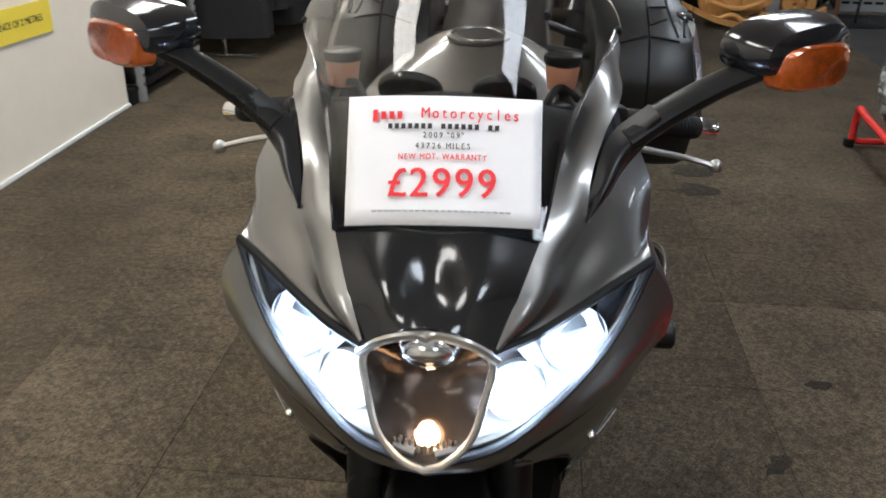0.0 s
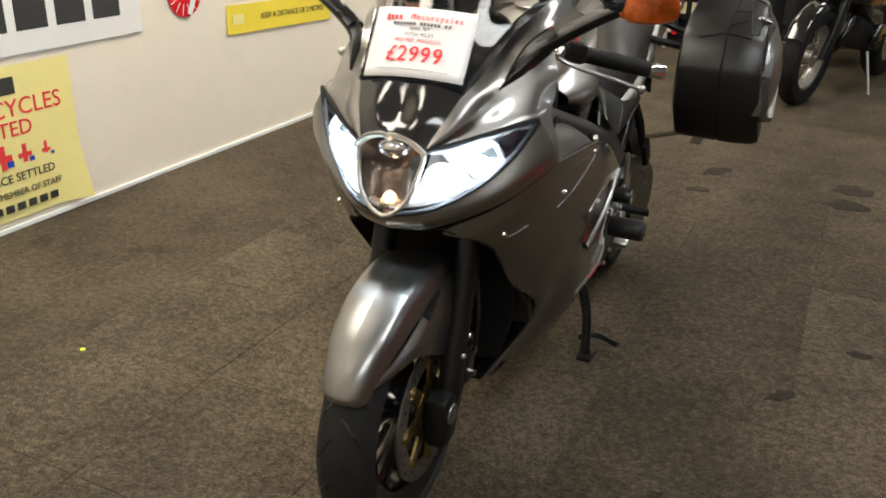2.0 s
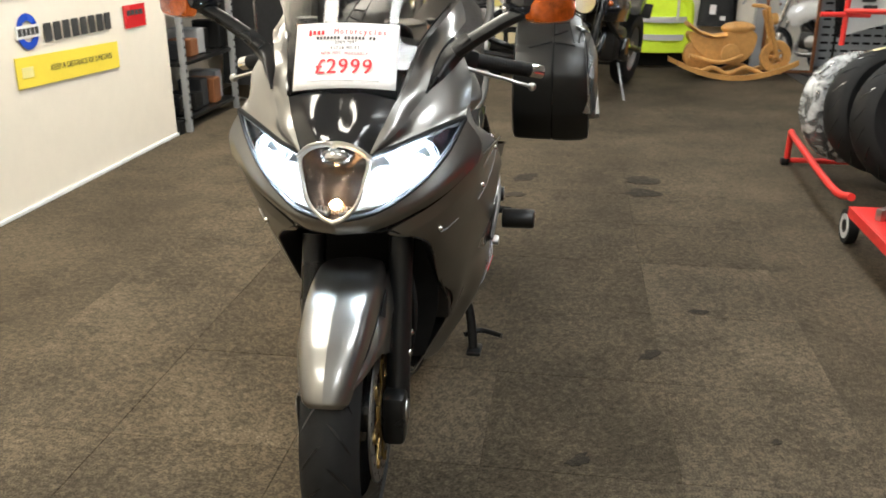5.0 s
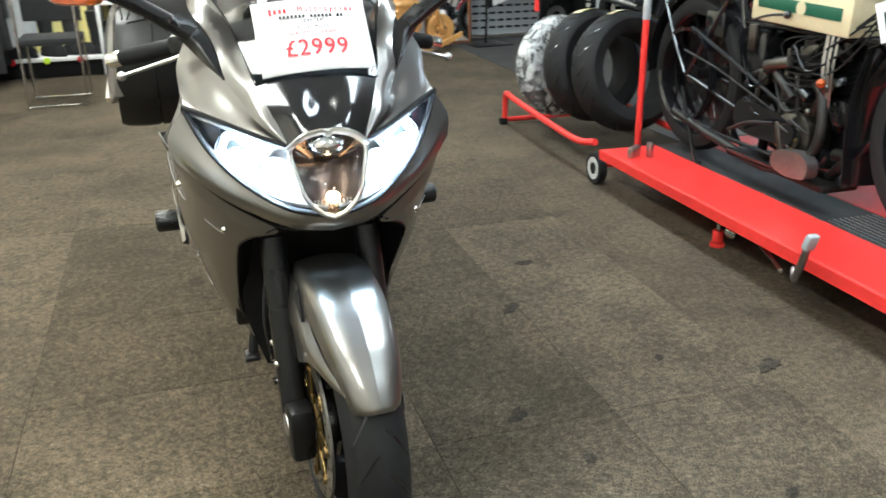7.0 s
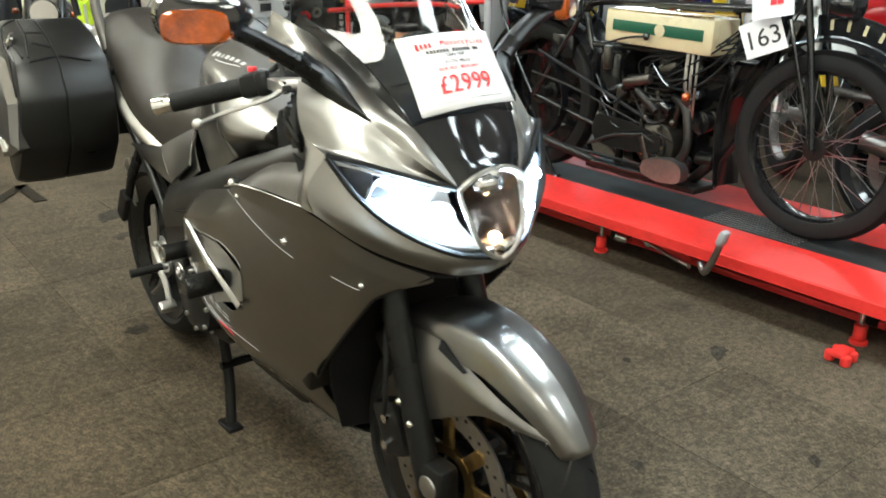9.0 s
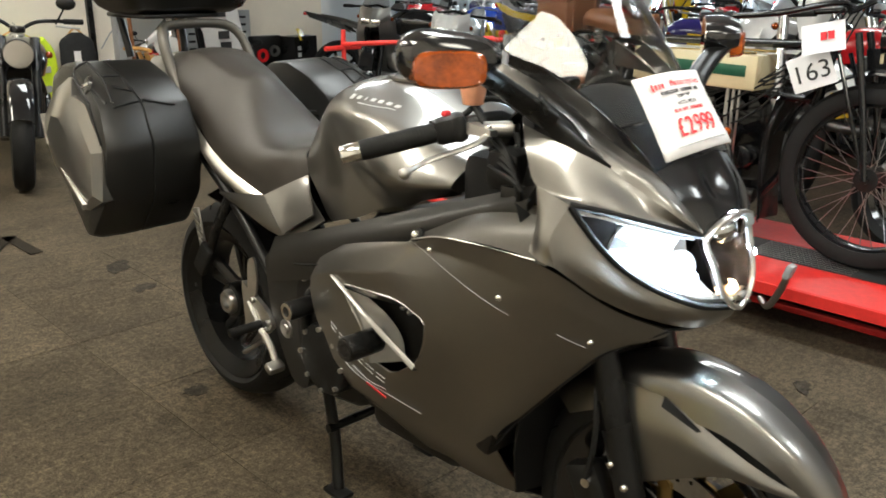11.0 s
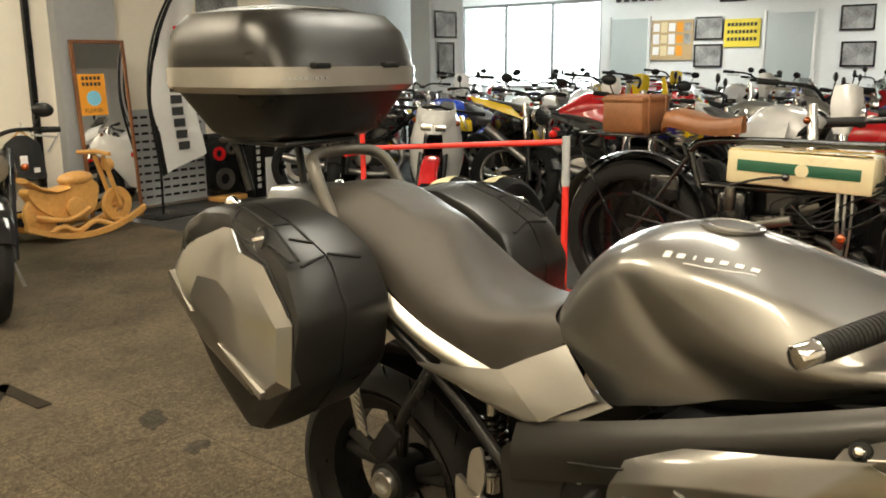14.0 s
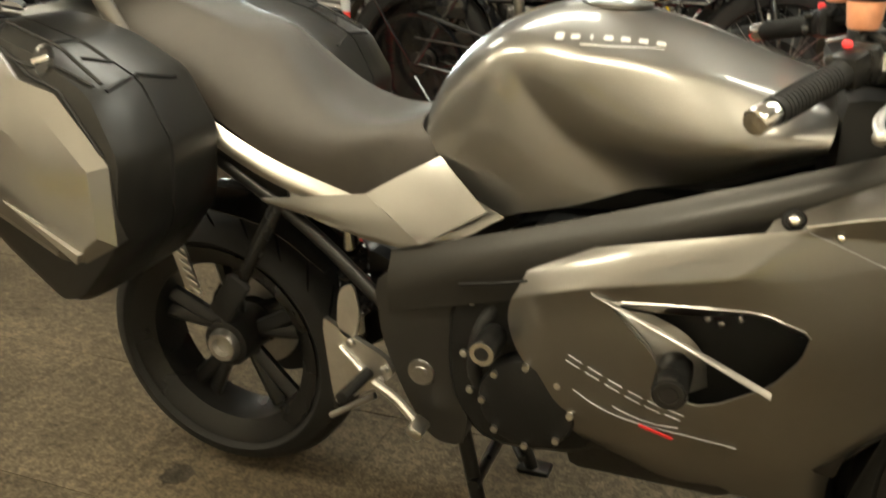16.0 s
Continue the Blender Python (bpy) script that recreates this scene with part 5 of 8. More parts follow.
# handlebars
bar = part("handlebars", bmesh.new(), "black_satin", bike)
bar.matrix_local = STEER
part("top_yoke", box(0.24, 0.10, 0.025, 0.01, T((0, 0.30, 0.985))), "black_satin", bar)
part("steering_stem", tube([(0, 0.20, 0.70), (0, 0.30, 0.98)], 0.03, 14, 1), "black_satin", bar)
for s in (-1, 1):
    a, b = Vector((s * 0.13, 0.29, 1.035)), Vector((s * (0.385 if s > 0 else 0.340), 0.435 if s > 0 else 0.448, 0.972 if s > 0 else 0.979))
    d = (b - a).normalized()
    part("bar_tube", tube([(s * 0.10, 0.29, 0.99), a + Vector((0, 0, 0.0)), a.lerp(b, 0.5)], 0.012, 12, 10), "black_satin", bar)
    bm = tube([a.lerp(b, 0.44), a.lerp(b, 0.94)], 0.0175, 18, 1)
    part("grip", bm, "rubber", bar, "black rubber grip")
    bm = bmesh.new()
    for k in range(16):
        p = a.lerp(b, 0.52 + 0.025 * k)
        cyl(0.0184, 0.003, frame_of(p, (0, 0, 1), d), bm, 18)
    tagged(part("grip_ridge", bm, "rubber", bar), kind="stuff")
    part("bar_end", cyl(0.0165, 0.038, frame_of(b + d * 0.0, (0, 0, 1), d), n=24, bevel=0.003), "chrome", bar, "chrome bar-end weight")
    sg = part("switchgear", box(0.046, 0.042, 0.052, 0.012, frame_of(a.lerp(b, 0.36), (0, 0, 1), d)), "black_satin", bar, "black switch housing")
    part("switch_housing", box(0.05, 0.05, 0.03, 0.012, frame_of(a.lerp(b, 0.29), (0, 0, 1), d)), "black_satin", bar)
    part("switch", box(0.016, 0.012, 0.010, 0.003, T(a.lerp(b, 0.34) + Vector((0.0, 0.012, 0.026)))), "ink_red", bar, "red switch")
    part("switch_key", box(0.02, 0.014, 0.010, 0.003, T(a.lerp(b, 0.38) + Vector((0.0, 0.024, 0.010)))), "frame_grey", bar)
    part("switch_key", ball(0.009, T(a.lerp(b, 0.36) + Vector((0.0, 0.026, -0.012))), u=10, v=8), "frame_grey", bar)
    pr = a.lerp(b, 0.27)
    part("lever_perch", loft([[pr + Vector((s * x, y, z)) for x, y, z in row] for row in ([(-0.014, -0.02, -0.010), (-0.014, -0.02, 0.010), (0.010, -0.02, 0.010), (0.010, -0.02, -0.010)], [(-0.018, -0.05, -0.009), (-0.016, -0.05, 0.007), (0.012, -0.055, 0.007), (0.014, -0.055, -0.009)], [(-0.008, -0.075, -0.008), (-0.008, -0.075, 0.003), (0.012, -0.075, 0.003), (0.012, -0.075, -0.008)])]), "alloy", bar, "cast alloy lever perch")
    lv = [pr + Vector((0, -0.062, -0.002)), a.lerp(b, 0.42) + Vector((s * 0.0, -0.085, -0.010)), a.lerp(b, 0.75) + Vector((0, -0.090, -0.018)), a.lerp(b, 0.92) + Vector((s * 0.012, -0.112, -0.022))]
    part("lever", tube(lv, 0.0085, 10, 20, r_end=0.0065, flat=0.6), "alloy", bar, "polished alloy lever")
    part("lever_end", ball(0.010, T(lv[-1]), u=12, v=8), "alloy", bar)
    part("master_cylinder", tube([pr + Vector((-s * 0.002, -0.05, 0.0)), pr + Vector((-s * 0.035, -0.085, 0.002))], 0.014, 14, 1), "steel", bar, "grey master cylinder")
    part("banjo_bolt", cyl(0.010, 0.016, T(pr + Vector((-s * 0.035, -0.09, 0.004))), n=6, bevel=0.002), "chrome", bar)
    part("hose", tube([pr + Vector((-s * 0.035, -0.09, 0.0)), pr + Vector((-s * 0.03, -0.105, -0.03)), pr + Vector((-s * 0.03, -0.09, -0.08)), pr + Vector((-s * 0.06, -0.03, -0.15))], 0.006, 8, 14), "rubber", bar)
    part("hose_ferrule", tube([pr + Vector((-s * 0.032, -0.103, -0.022)), pr + Vector((-s * 0.03, -0.102, -0.055))], 0.0075, 8, 1), "chrome", bar)
    rs = part("fluid_reservoir", cyl(0.019, 0.036, T((s * 0.153, 0.335, 1.072)), n=24, r2=0.024, bevel=0.003), "reservoir", bar, "cloudy orange fluid reservoir")
    part("reservoir_cap", cyl(0.026, 0.014, T((s * 0.153, 0.335, 1.097)), n=24, bevel=0.003), "black_satin", bar)
    part("reservoir_bracket", tube([(s * 0.153, 0.335, 1.055), (s * 0.15, 0.31, 1.03)], 0.007, 8, 1), "black_satin", bar)
    part("clip_on_clamp", cyl(0.031, 0.04, T((s * 0.105, 0.29, 1.0)), n=24, bevel=0.005), "black_satin", bar)
    part("fork_cap", cyl(0.018, 0.012, T((s * 0.105, 0.29, 1.024)), n=16, bevel=0.003), "steel", bar)
    part("switch_box", box(0.07, 0.075, 0.075, 0.02, T((s * 0.165, 0.235, 0.955))), "black_satin", bar)
    part("connector", box(0.03, 0.04, 0.022, 0.005, T((s * 0.19, 0.21, 0.925))), "frame_grey", bar)
    for k in range(5):
        part("cable", tube([(s * (0.15 + 0.012 * k), 0.29 - 0.008 * k, 1.01 - 0.012 * k), (s * (0.195 + 0.008 * k), 0.22 - 0.012 * k, 0.985 - 0.01 * k), (s * (0.205 - 0.004 * k), 0.185 + 0.006 * k, 0.93 - 0.01 * k), (s * 0.15, 0.24, 0.87 - 0.01 * k), (s * 0.10, 0.27, 0.82)], 0.004 + 0.0008 * (k % 3), 6, 18), "rubber", bar)
    part("brake_reservoir_hose", tube([(s * 0.153, 0.335, 1.055), (s * 0.17, 0.30, 1.035), (s * 0.185, 0.265, 1.01)], 0.006, 8, 12), "rubber", bar)
    part("throttle_cable", tube([pr + Vector((-s * 0.01, 0.012, 0.012)), pr + Vector((-s * 0.05, -0.02, 0.045)), pr + Vector((-s * 0.075, -0.07, 0.02)), pr + Vector((-s * 0.09, -0.06, -0.09))], 0.0055, 8, 18), "rubber", bar)
    part("lever_pivot", cyl(0.007, 0.024, T(pr + Vector((s * 0.002, -0.062, -0.002))), n=12, bevel=0.002), "chrome", bar)
    part("cable_adjuster", tube([pr + Vector((-s * 0.018, -0.045, 0.0)), pr + Vector((-s * 0.045, -0.05, 0.004))], 0.006, 8, 1), "chrome", bar)
    part("cable_clip", box(0.012, 0.012, 0.004, 0.001, T((s * 0.207, 0.20, 0.955))), "alloy", bar)

# mirrors with indicators
def mirror_point(s, a, b, z):
    """From a mirror's own axes: a outwards along the lens, b backwards."""
    k = radians(33)
    return Vector((s * (0.376 + a * math.cos(k) - b * math.sin(k)), 0.168 + a * math.sin(k) + b * math.cos(k), z))


def squircle(hw, hz, p, n=28):
    out = []
    for k in range(n):
        t = 2 * math.pi * k / n
        out.append((hw * math.copysign(abs(math.cos(t)) ** p, math.cos(t)), hz * math.copysign(abs(math.sin(t)) ** p, math.sin(t))))
    return out


for s in (-1, 1):
    stalk = [(0.205, 0.125, 1.055), (0.25, 0.138, 1.085), (0.305, 0.145, 1.118), (0.35, 0.145, 1.14)]
    mir = part("mirror", tube([(s * w, y, z) for w, y, z in stalk], 0.024, 12, 14, r_end=0.02, flat=0.7), "black_satin", bike, "black mirror on a stalk with an amber indicator")
    part("mirror_foot", net([[(0.160, 0.036, 0.988), (0.170, 0.080, 1.025), (0.187, 0.117, 1.064), (0.228, 0.128, 1.098)], [(0.163, 0.032, 0.989), (0.186, 0.070, 1.022), (0.206, 0.102, 1.050), (0.240, 0.112, 1.088)], [(0.162, 0.037, 0.985), (0.190, 0.078, 1.006), (0.208, 0.112, 1.027), (0.246, 0.130, 1.070)]], 18, 10, 0.004, s), "black_satin", mir, "black mirror foot")
    rings = [[mirror_point(s, 0.004 + x * k, b, 1.158 + z * k * (0.80 + 2.2 * x)) for x, z in squircle(0.078, 0.047, 0.72)] for b, k in ((-0.042, 0.45), (-0.034, 0.78), (-0.012, 0.96), (0.014, 0.98), (0.030, 0.92))]
    part("mirror_shell", loft(rings), "black_gloss", mir, "black mirror shell")
    part("mirror_glass", loft([[mirror_point(s, 0.004 + x * 0.86, b, 1.158 + z * 0.86 * (0.80 + 2.2 * x)) for x, z in squircle(0.078, 0.047, 0.72)] for b in (0.0302, 0.0318)]), "mirror", mir, "mirror glass")
    ind = [[mirror_point(s, 0.010 + x * k, b, 1.144 + z * k) for x, z in squircle(0.054, 0.028, 0.6, 32)] for b, k in ((-0.0465, 0.82), (-0.041, 0.96), (-0.02, 1.04))]
    part("indicator_lens", loft(ind), "amber", mir, "ribbed amber indicator lens")
    rr = random.Random(5)
    bm = bmesh.new()
    g = [[bm.verts.new(mirror_point(s, 0.010 + x * 0.044, -0.040 + 0.006 * rr.random() + 0.004 * abs(x), 1.144 + z * 0.022)) for z in (-1, -0.6, -0.2, 0.2, 0.6, 1)] for x in (-1, -0.75, -0.45, -0.15, 0.2, 0.5, 0.8, 1)]
    for ga, gb in zip(g, g[1:]):
        for k in range(5):
            bm.faces.new((ga[k], gb[k], gb[k + 1], ga[k + 1]))
    part("indicator_reflector", bm, "alloy", mir, "faceted reflector behind the lens", smooth=False)

# luggage
def pannier(s):
    p = part("pannier", bmesh.new(), "black_satin", bike, "black hard pannier with a silver lid panel")
    side = [(1.312, 0.862), (1.332, 0.720), (1.425, 0.613), (1.470, 0.606), (1.600, 0.690), (1.752, 0.842), (1.772, 0.890), (1.738, 1.008), (1.665, 1.045), (1.572, 1.052), (1.462, 1.018), (1.362, 0.962)]
    c = Vector((1.54, 0.85))

    def ring(w, k, slant=0.06, lean=0.0):
        out = []
        for q in rounded(side, 1, 0.10):
            y, z = c.x + (q.x - c.x) * k, c.y + (q.y - c.y) * k
            out.append(Vector((s * (w + slant * (0.85 - z) + lean * (1.45 - y)), y, z)))
        return out
    body = part("pannier_body", loft([ring(0.165, 0.90, 0), ring(0.172, 0.965, 0), ring(0.185, 0.985, 0), ring(0.300, 0.995, 0.02)]), "case_black", p)
    part("pannier_seam", loft([ring(0.300, 0.975, 0.02), ring(0.306, 0.975, 0.02)]), "black_matt", p)
    lid = part("pannier_lid", loft([ring(0.306, 0.995, 0.02), ring(0.345, 1.0, 0.06), ring(0.392, 0.985, 0.10, 0.03), ring(0.412, 0.95, 0.10, 0.06), ring(0.418, 0.85, 0.10, 0.06)]), "case_black", p)
    # lid panel: a raised plate with a bevel all round
    outer = [(0.352, 1.733, 1.012), (0.405, 1.532, 1.016), (0.428, 1.482, 0.980), (0.420, 1.422, 0.960), (0.424, 1.338, 0.855), (0.440, 1.333, 0.732), (0.456, 1.384, 0.704), (0.452, 1.440, 0.702), (0.446, 1.590, 0.775), (0.420, 1.742, 0.862), (0.402, 1.764, 0.888)]
    inner = [(0.385, 1.705, 0.975), (0.424, 1.540, 0.985), (0.436, 1.490, 0.963), (0.439, 1.440, 0.932), (0.445, 1.362, 0.850), (0.455, 1.356, 0.748), (0.461, 1.390, 0.722), (0.461, 1.440, 0.720), (0.455, 1.585, 0.790), (0.430, 1.715, 0.868), (0.416, 1.735, 0.892)]
    back = [(w - 0.035, 1.54 + (y - 1.54) * 0.985, 0.86 + (z - 0.86) * 0.985) for w, y, z in outer]
    mid = Vector((0.463, 1.52, 0.855))
    rings = [[Vector((s * w, y, z)) for w, y, z in r] for r in (back, outer, inner)]
    rings.append([Vector((s * (mid.x + (abs(v.x) - mid.x) * 0.3), mid.y + (v.y - mid.y) * 0.5, mid.z + (v.z - mid.z) * 0.5)) for v in rings[2]])
    panel = part("lid_panel", loft(rings), "silver_satin", p, "silver lid panel")
    panel.data.set_sharp_from_angle(angle=radians(14))
    for poly in ([(0.462, 1.523, 0.792), (0.470, 1.384, 0.722), (0.468, 1.392, 0.706)], [(0.408, 1.764, 0.886), (0.424, 1.735, 0.905), (0.456, 1.618, 0.842)]):
        v = [Vector((s * w, y, z)) for w, y, z in poly]
        part("trim_wedge", loft([[q - Vector((s * 0.02, 0, 0)) for q in v], [q + Vector((s * 0.001, 0, 0)) for q in v]]), "silver_bright", p, "bright trim wedge", smooth=False)
    valley, peak = (0.374, 1.361, 0.960), (0.292, 1.375, 0.966)
    for line in ([(0.344, 1.572, 1.050), (0.350, 1.515, 1.035), (0.352, 1.462, 1.015), valley], [valley, peak], [peak, (0.205, 1.345, 0.955)], [(0.344, 1.572, 1.050), (0.392, 1.545, 1.022), (0.400, 1.500, 1.0), (0.388, 1.43, 0.982), (0.384, 1.372, 0.958)],
                 [(0.350, 1.475, 1.02), (0.295, 1.470, 1.02), (0.305, 1.405, 0.992), (0.352, 1.430, 1.003)], [peak, (0.300, 1.318, 0.870), (0.300, 1.332, 0.74)], [(0.405, 1.532, 1.02), (0.428, 1.484, 0.984), (0.420, 1.424, 0.964), (0.424, 1.336, 0.857)]):
        pts = []
        for a_, b_ in zip(line, line[1:]):
            pts += [q for q, _ in snapped(lid if line[0][0] > 0.33 or line[0] == valley else body, [tuple(Vector((s * a_[0], a_[1], a_[2])).lerp(Vector((s * b_[0], b_[1], b_[2])), i / 8)) for i in range(8)], 0, 0.0004)]
        part("lid_groove", tube(pts, 0.0036, 6), "black_matt", p)
    q, nor = snapped(lid, [(s * 0.399, 1.453, 1.008)], 0, 0.0)[0]
    nor = (nor if nor.z > 0 else -nor)
    part("lock", lathe([(0.0, 0.005), (0.010, 0.005), (0.015, 0.003), (0.018, -0.004)], 24, frame_of(q, nor, (0, 1, 0)) @ Matrix.Diagonal((1, 1.5, 1, 1))), "black_gloss", p, "black key lock")
    part("lock_bar", box(0.004, 0.03, 0.008, 0.002, frame_of(q + 0.006 * nor, nor, (0, 0.3, 1))), "chrome", p, "chrome lock bar")
    part("bracket", tube([(s * 0.05, 1.42, 0.92), (s * 0.19, 1.42, 0.90)], 0.012, 8, 1), "case_black", p)
    part("bracket", tube([(s * 0.05, 1.6, 0.95), (s * 0.19, 1.6, 0.90)], 0.012, 8, 1), "case_black", p)
    return p


pannier(-1)
pannier(1).matrix_local = T((0.085, -0.03, -0.03))


def oval(hw, y0, y1, z, p=0.45, n=48):
    cy, hy = (y0 + y1) / 2, (y1 - y0) / 2
    out = []
    for k in range(n):
        t = 2 * math.pi * k / n
        c, sn = math.cos(t), math.sin(t)
        out.append(Vector((0.03 + 0.965 * hw * math.copysign(abs(c) ** p, c), cy + hy * math.copysign(abs(sn) ** p, sn), z)))
    return out


tb = part("top_box", bmesh.new(), "black_satin", bike, "black top box with a silver band")
part("box_base", loft([oval(0.17, 1.70, 1.94, 1.162), oval(0.20, 1.66, 1.97, 1.18), oval(0.258, 1.61, 2.035, 1.275)]), "case_black", tb)
part("box_band", loft([oval(0.265, 1.60, 2.045, 1.275), oval(0.280, 1.585, 2.06, 1.29), oval(0.283, 1.585, 2.06, 1.335)]), "silver_bright", tb, "bright silver band")
part("box_lid", loft([oval(0.278, 1.588, 2.055, 1.335), oval(0.282, 1.60, 2.045, 1.36), oval(0.27, 1.625, 2.03, 1.42), oval(0.235, 1.66, 2.0, 1.46), oval(0.16, 1.72, 1.95, 1.472)]), "case_black", tb, "ribbed satin black lid")
part("lid_panel", loft([oval(0.15, 1.70, 2.0, 1.470), oval(0.13, 1.73, 1.98, 1.478)]), "frame_grey", tb)
for x in (-0.10, 0.13):
    part("latch", box(0.05, 0.02, 0.014, 0.004, T((x, 1.582, 1.338))), "black_matt", tb, "black latch")
bm = bmesh.new()
for k in range(9):
    box(0.012, 0.002, 0.005, 0, T((-0.21 + 0.016 * k, 1.582, 1.31)), bm)
part("band_lettering_bar", bm, "grey_paint", tb)
part("carrier_plate", box(0.24, 0.26, 0.014, 0.006, T((0, 1.82, 1.155))), "black_satin", bike, "black luggage carrier plate")
for s in (-1, 1):
    part("carrier_strut", tube([(s * 0.10, 1.90, 1.15), (s * 0.09, 1.87, 1.03)], 0.011, 10, 1), "black_satin", bike)

# price card lying on the screen
card = thing("price_card", "white price card with red and black print, propped on the screen", "sign")
CW, CH = 0.208, 0.140
ca = frame_of((0.004, 0.014, 1.057), (1, 0.02, 0.028), (0, -0.845, 0.535))
bm = bmesh.new()
nx = 16
vs = [[bm.verts.new(ca @ Vector((CW * (i / nx - 0.5), CH * (j / 8 - 0.5), 0.010 - 0.5 * (CW * (i / nx - 0.5)) ** 2 * 2.2 + 0.004 * math.sin(3 * i / nx + j / 4)))) for j in range(9)] for i in range(nx + 1)]
for i in range(nx):
    for j in range(8):
        bm.faces.new((vs[i][j], vs[i + 1][j], vs[i + 1][j + 1], vs[i][j + 1]))
sheet = part("card_sheet", bm, "paper", card)
so = sheet.modifiers.new("thickness", "SOLIDIFY")
so.thickness = 0.0008


def on_card(x, y):
    return ca @ T((x, y, 0.0125 - 1.1 * x * x + 0.004 * math.sin(3 * (x / CW + 0.5) + 2 * (y / CH + 0.5)) + 0.0008))


def card_text(body, y, size, material, width, squeeze=0.85, middle=0.0):
    wide = {"M": 1.25, "W": 1.4, "I": 0.45, "1": 0.8, ".": 0.5, " ": 0.55, '"': 0.6}
    ws = [wide.get(c, 1.0) for c in body]
    k = width / sum(ws)
    x = middle - width / 2
    for c, w in zip(body, ws):
        if c != " ":
            for dx in (-0.012 * size, 0.012 * size):
                text(c, size, material, card, on_card(x + w * k / 2 + dx, y) @ Matrix.Diagonal((squeeze, 1, 1, 1)), "letter", 0.0003)
        x += w * k


def card_bar(x, y, w, h, material):
    part("bar", box(w, h, 0.0006, 0, on_card(x, y)), material, card, smooth=False)


for k in range(4):
    card_bar(-0.073 + 0.0088 * k, 0.0475, 0.0052, 0.0125 if k == 0 else 0.0085, "ink_red")
card_text("Motorcycles", 0.0495, 0.0165, "ink_red", 0.106, 0.82, 0.028)
for k in range(17):
    if k not in (7, 14):
        card_bar(-0.0565 + 0.00705 * k, 0.0355, 0.0044, 0.0056, "ink_black")
card_text("2009 \"09\"", 0.0255, 0.0088, "ink_black", 0.044)
card_text("43726 MILES", 0.0138, 0.0088, "ink_black", 0.060)
card_text("NEW MOT. WARRANTY", 0.0022, 0.0086, "ink_red", 0.094)
card_text("£2999", -0.027, 0.044, "ink_red", 0.118, 0.95)
for k in range(22):
    card_bar(-0.071 + 0.0067 * k, -0.0555, 0.0055, 0.0018, "grey_paint")


# ---- wall signs on the left ----
WX = -2.138


def on_left_wall(y, z, proud=0.004):
    """A pose on the left wall: x runs along the wall to the reader's right, y up."""
    return frame_of((WX + proud, y, z), (0, 1, 0), (1, 0, 0))


def bars(parent, name, m, x0, x1, y, h, count, material, gap=0.25, label="", lift=0.0):
    step = (x1 - x0) / count
    for k in range(count):
        part(name, box(step * (1 - gap), h, 0.002, 0, m @ T((x0 + step * (k + 0.5), y, 0.003 + lift))), material, parent, label, smooth=False)


brand = thing("tyre_brand_board", "white wall board with bold black lettering bars", "sign")
bmx = on_left_wall(0.30, 0.83)
part("board", box(2.34, 0.31, 0.006, 0.002, bmx), "white_print", brand, smooth=False)
bars(brand, "lettering_bar", bmx, -1.0, 1.07, -0.005, 0.125, 11, "ink_black", 0.22)
disc = thing("round_badge", "round red wall badge with a white band", "sign")
dm = on_left_wall(1.76, 0.818)
part("badge_plate", cyl(0.113, 0.004, dm, n=48), "red", disc, smooth=False)
bars(disc, "lettering_bar", dm, -0.075, 0.075, 0.02, 0.05, 3, "white_print", 0.2)
part("badge_figure", box(0.03, 0.13, 0.002, 0, dm @ T((0.05, -0.045, 0.004)) @ Matrix.Rotation(radians(-25), 4, "Z")), "white_print", disc, smooth=False)
for k in range(14):
    a = 2 * math.pi * k / 14
    part("badge_ray", box(0.05, 0.004, 0.001, 0, dm @ Matrix.Rotation(a, 4, "Z") @ T((0.08, 0, 0.0026))), "white_print", disc, smooth=False)
fu = thing("oil_badge", "small blue and red round wall badge", "sign")
fm = on_left_wall(2.19, 0.835)
part("badge_arc", lathe([(0.05, 0), (0.085, 0), (0.085, 0.003), (0.05, 0.003)], 32, fm @ Z2X, closed=True), "blue", fu, smooth=False)
part("badge_field", box(0.19, 0.06, 0.004, 0, fm @ T((0, 0, 0.002))), "white_print", fu, smooth=False)
bars(fu, "lettering_bar", fm, -0.085, 0.085, 0.0, 0.035, 5, "ink_black", 0.25, lift=0.002)
sil = thing("oil_lettering", "black wall lettering bars", "sign")
bars(sil, "lettering_bar", on_left_wall(2.64, 0.815), -0.33, 0.33, 0, 0.09, 8, "ink_black", 0.25)
yb = thing("yellow_notice_strip", "long yellow notice strip with small dark print", "sign")
ym = on_left_wall(2.525, 0.637, 0.006) @ Matrix.Rotation(radians(-1.8), 4, "Z")
part("strip", box(0.95, 0.145, 0.004, 0, ym), "yellow", yb, smooth=False)
text("KEEP A DISTANCE OF 2 METRES", 0.042, "ink_black", yb, ym @ T((0.10, 0.0, 0.003)))
part("mark", box(0.09, 0.05, 0.002, 0, ym @ T((-0.39, 0.0, 0.003))), "pale_yellow", yb, smooth=False)
rs = thing("red_square_notice", "small red square notice", "sign")
rm = on_left_wall(3.25, 0.815)
part("notice", box(0.26, 0.13, 0.004, 0, rm), "red", rs, smooth=False)
bars(rs, "lettering_bar", rm, -0.1, 0.1, 0.02, 0.03, 4, "ink_black", 0.2)
po = thing("yellow_wanted_poster", "curled pale yellow paper poster with red and black print", "poster")
pm = on_left_wall(0.62, 0.345)
bm = bmesh.new()
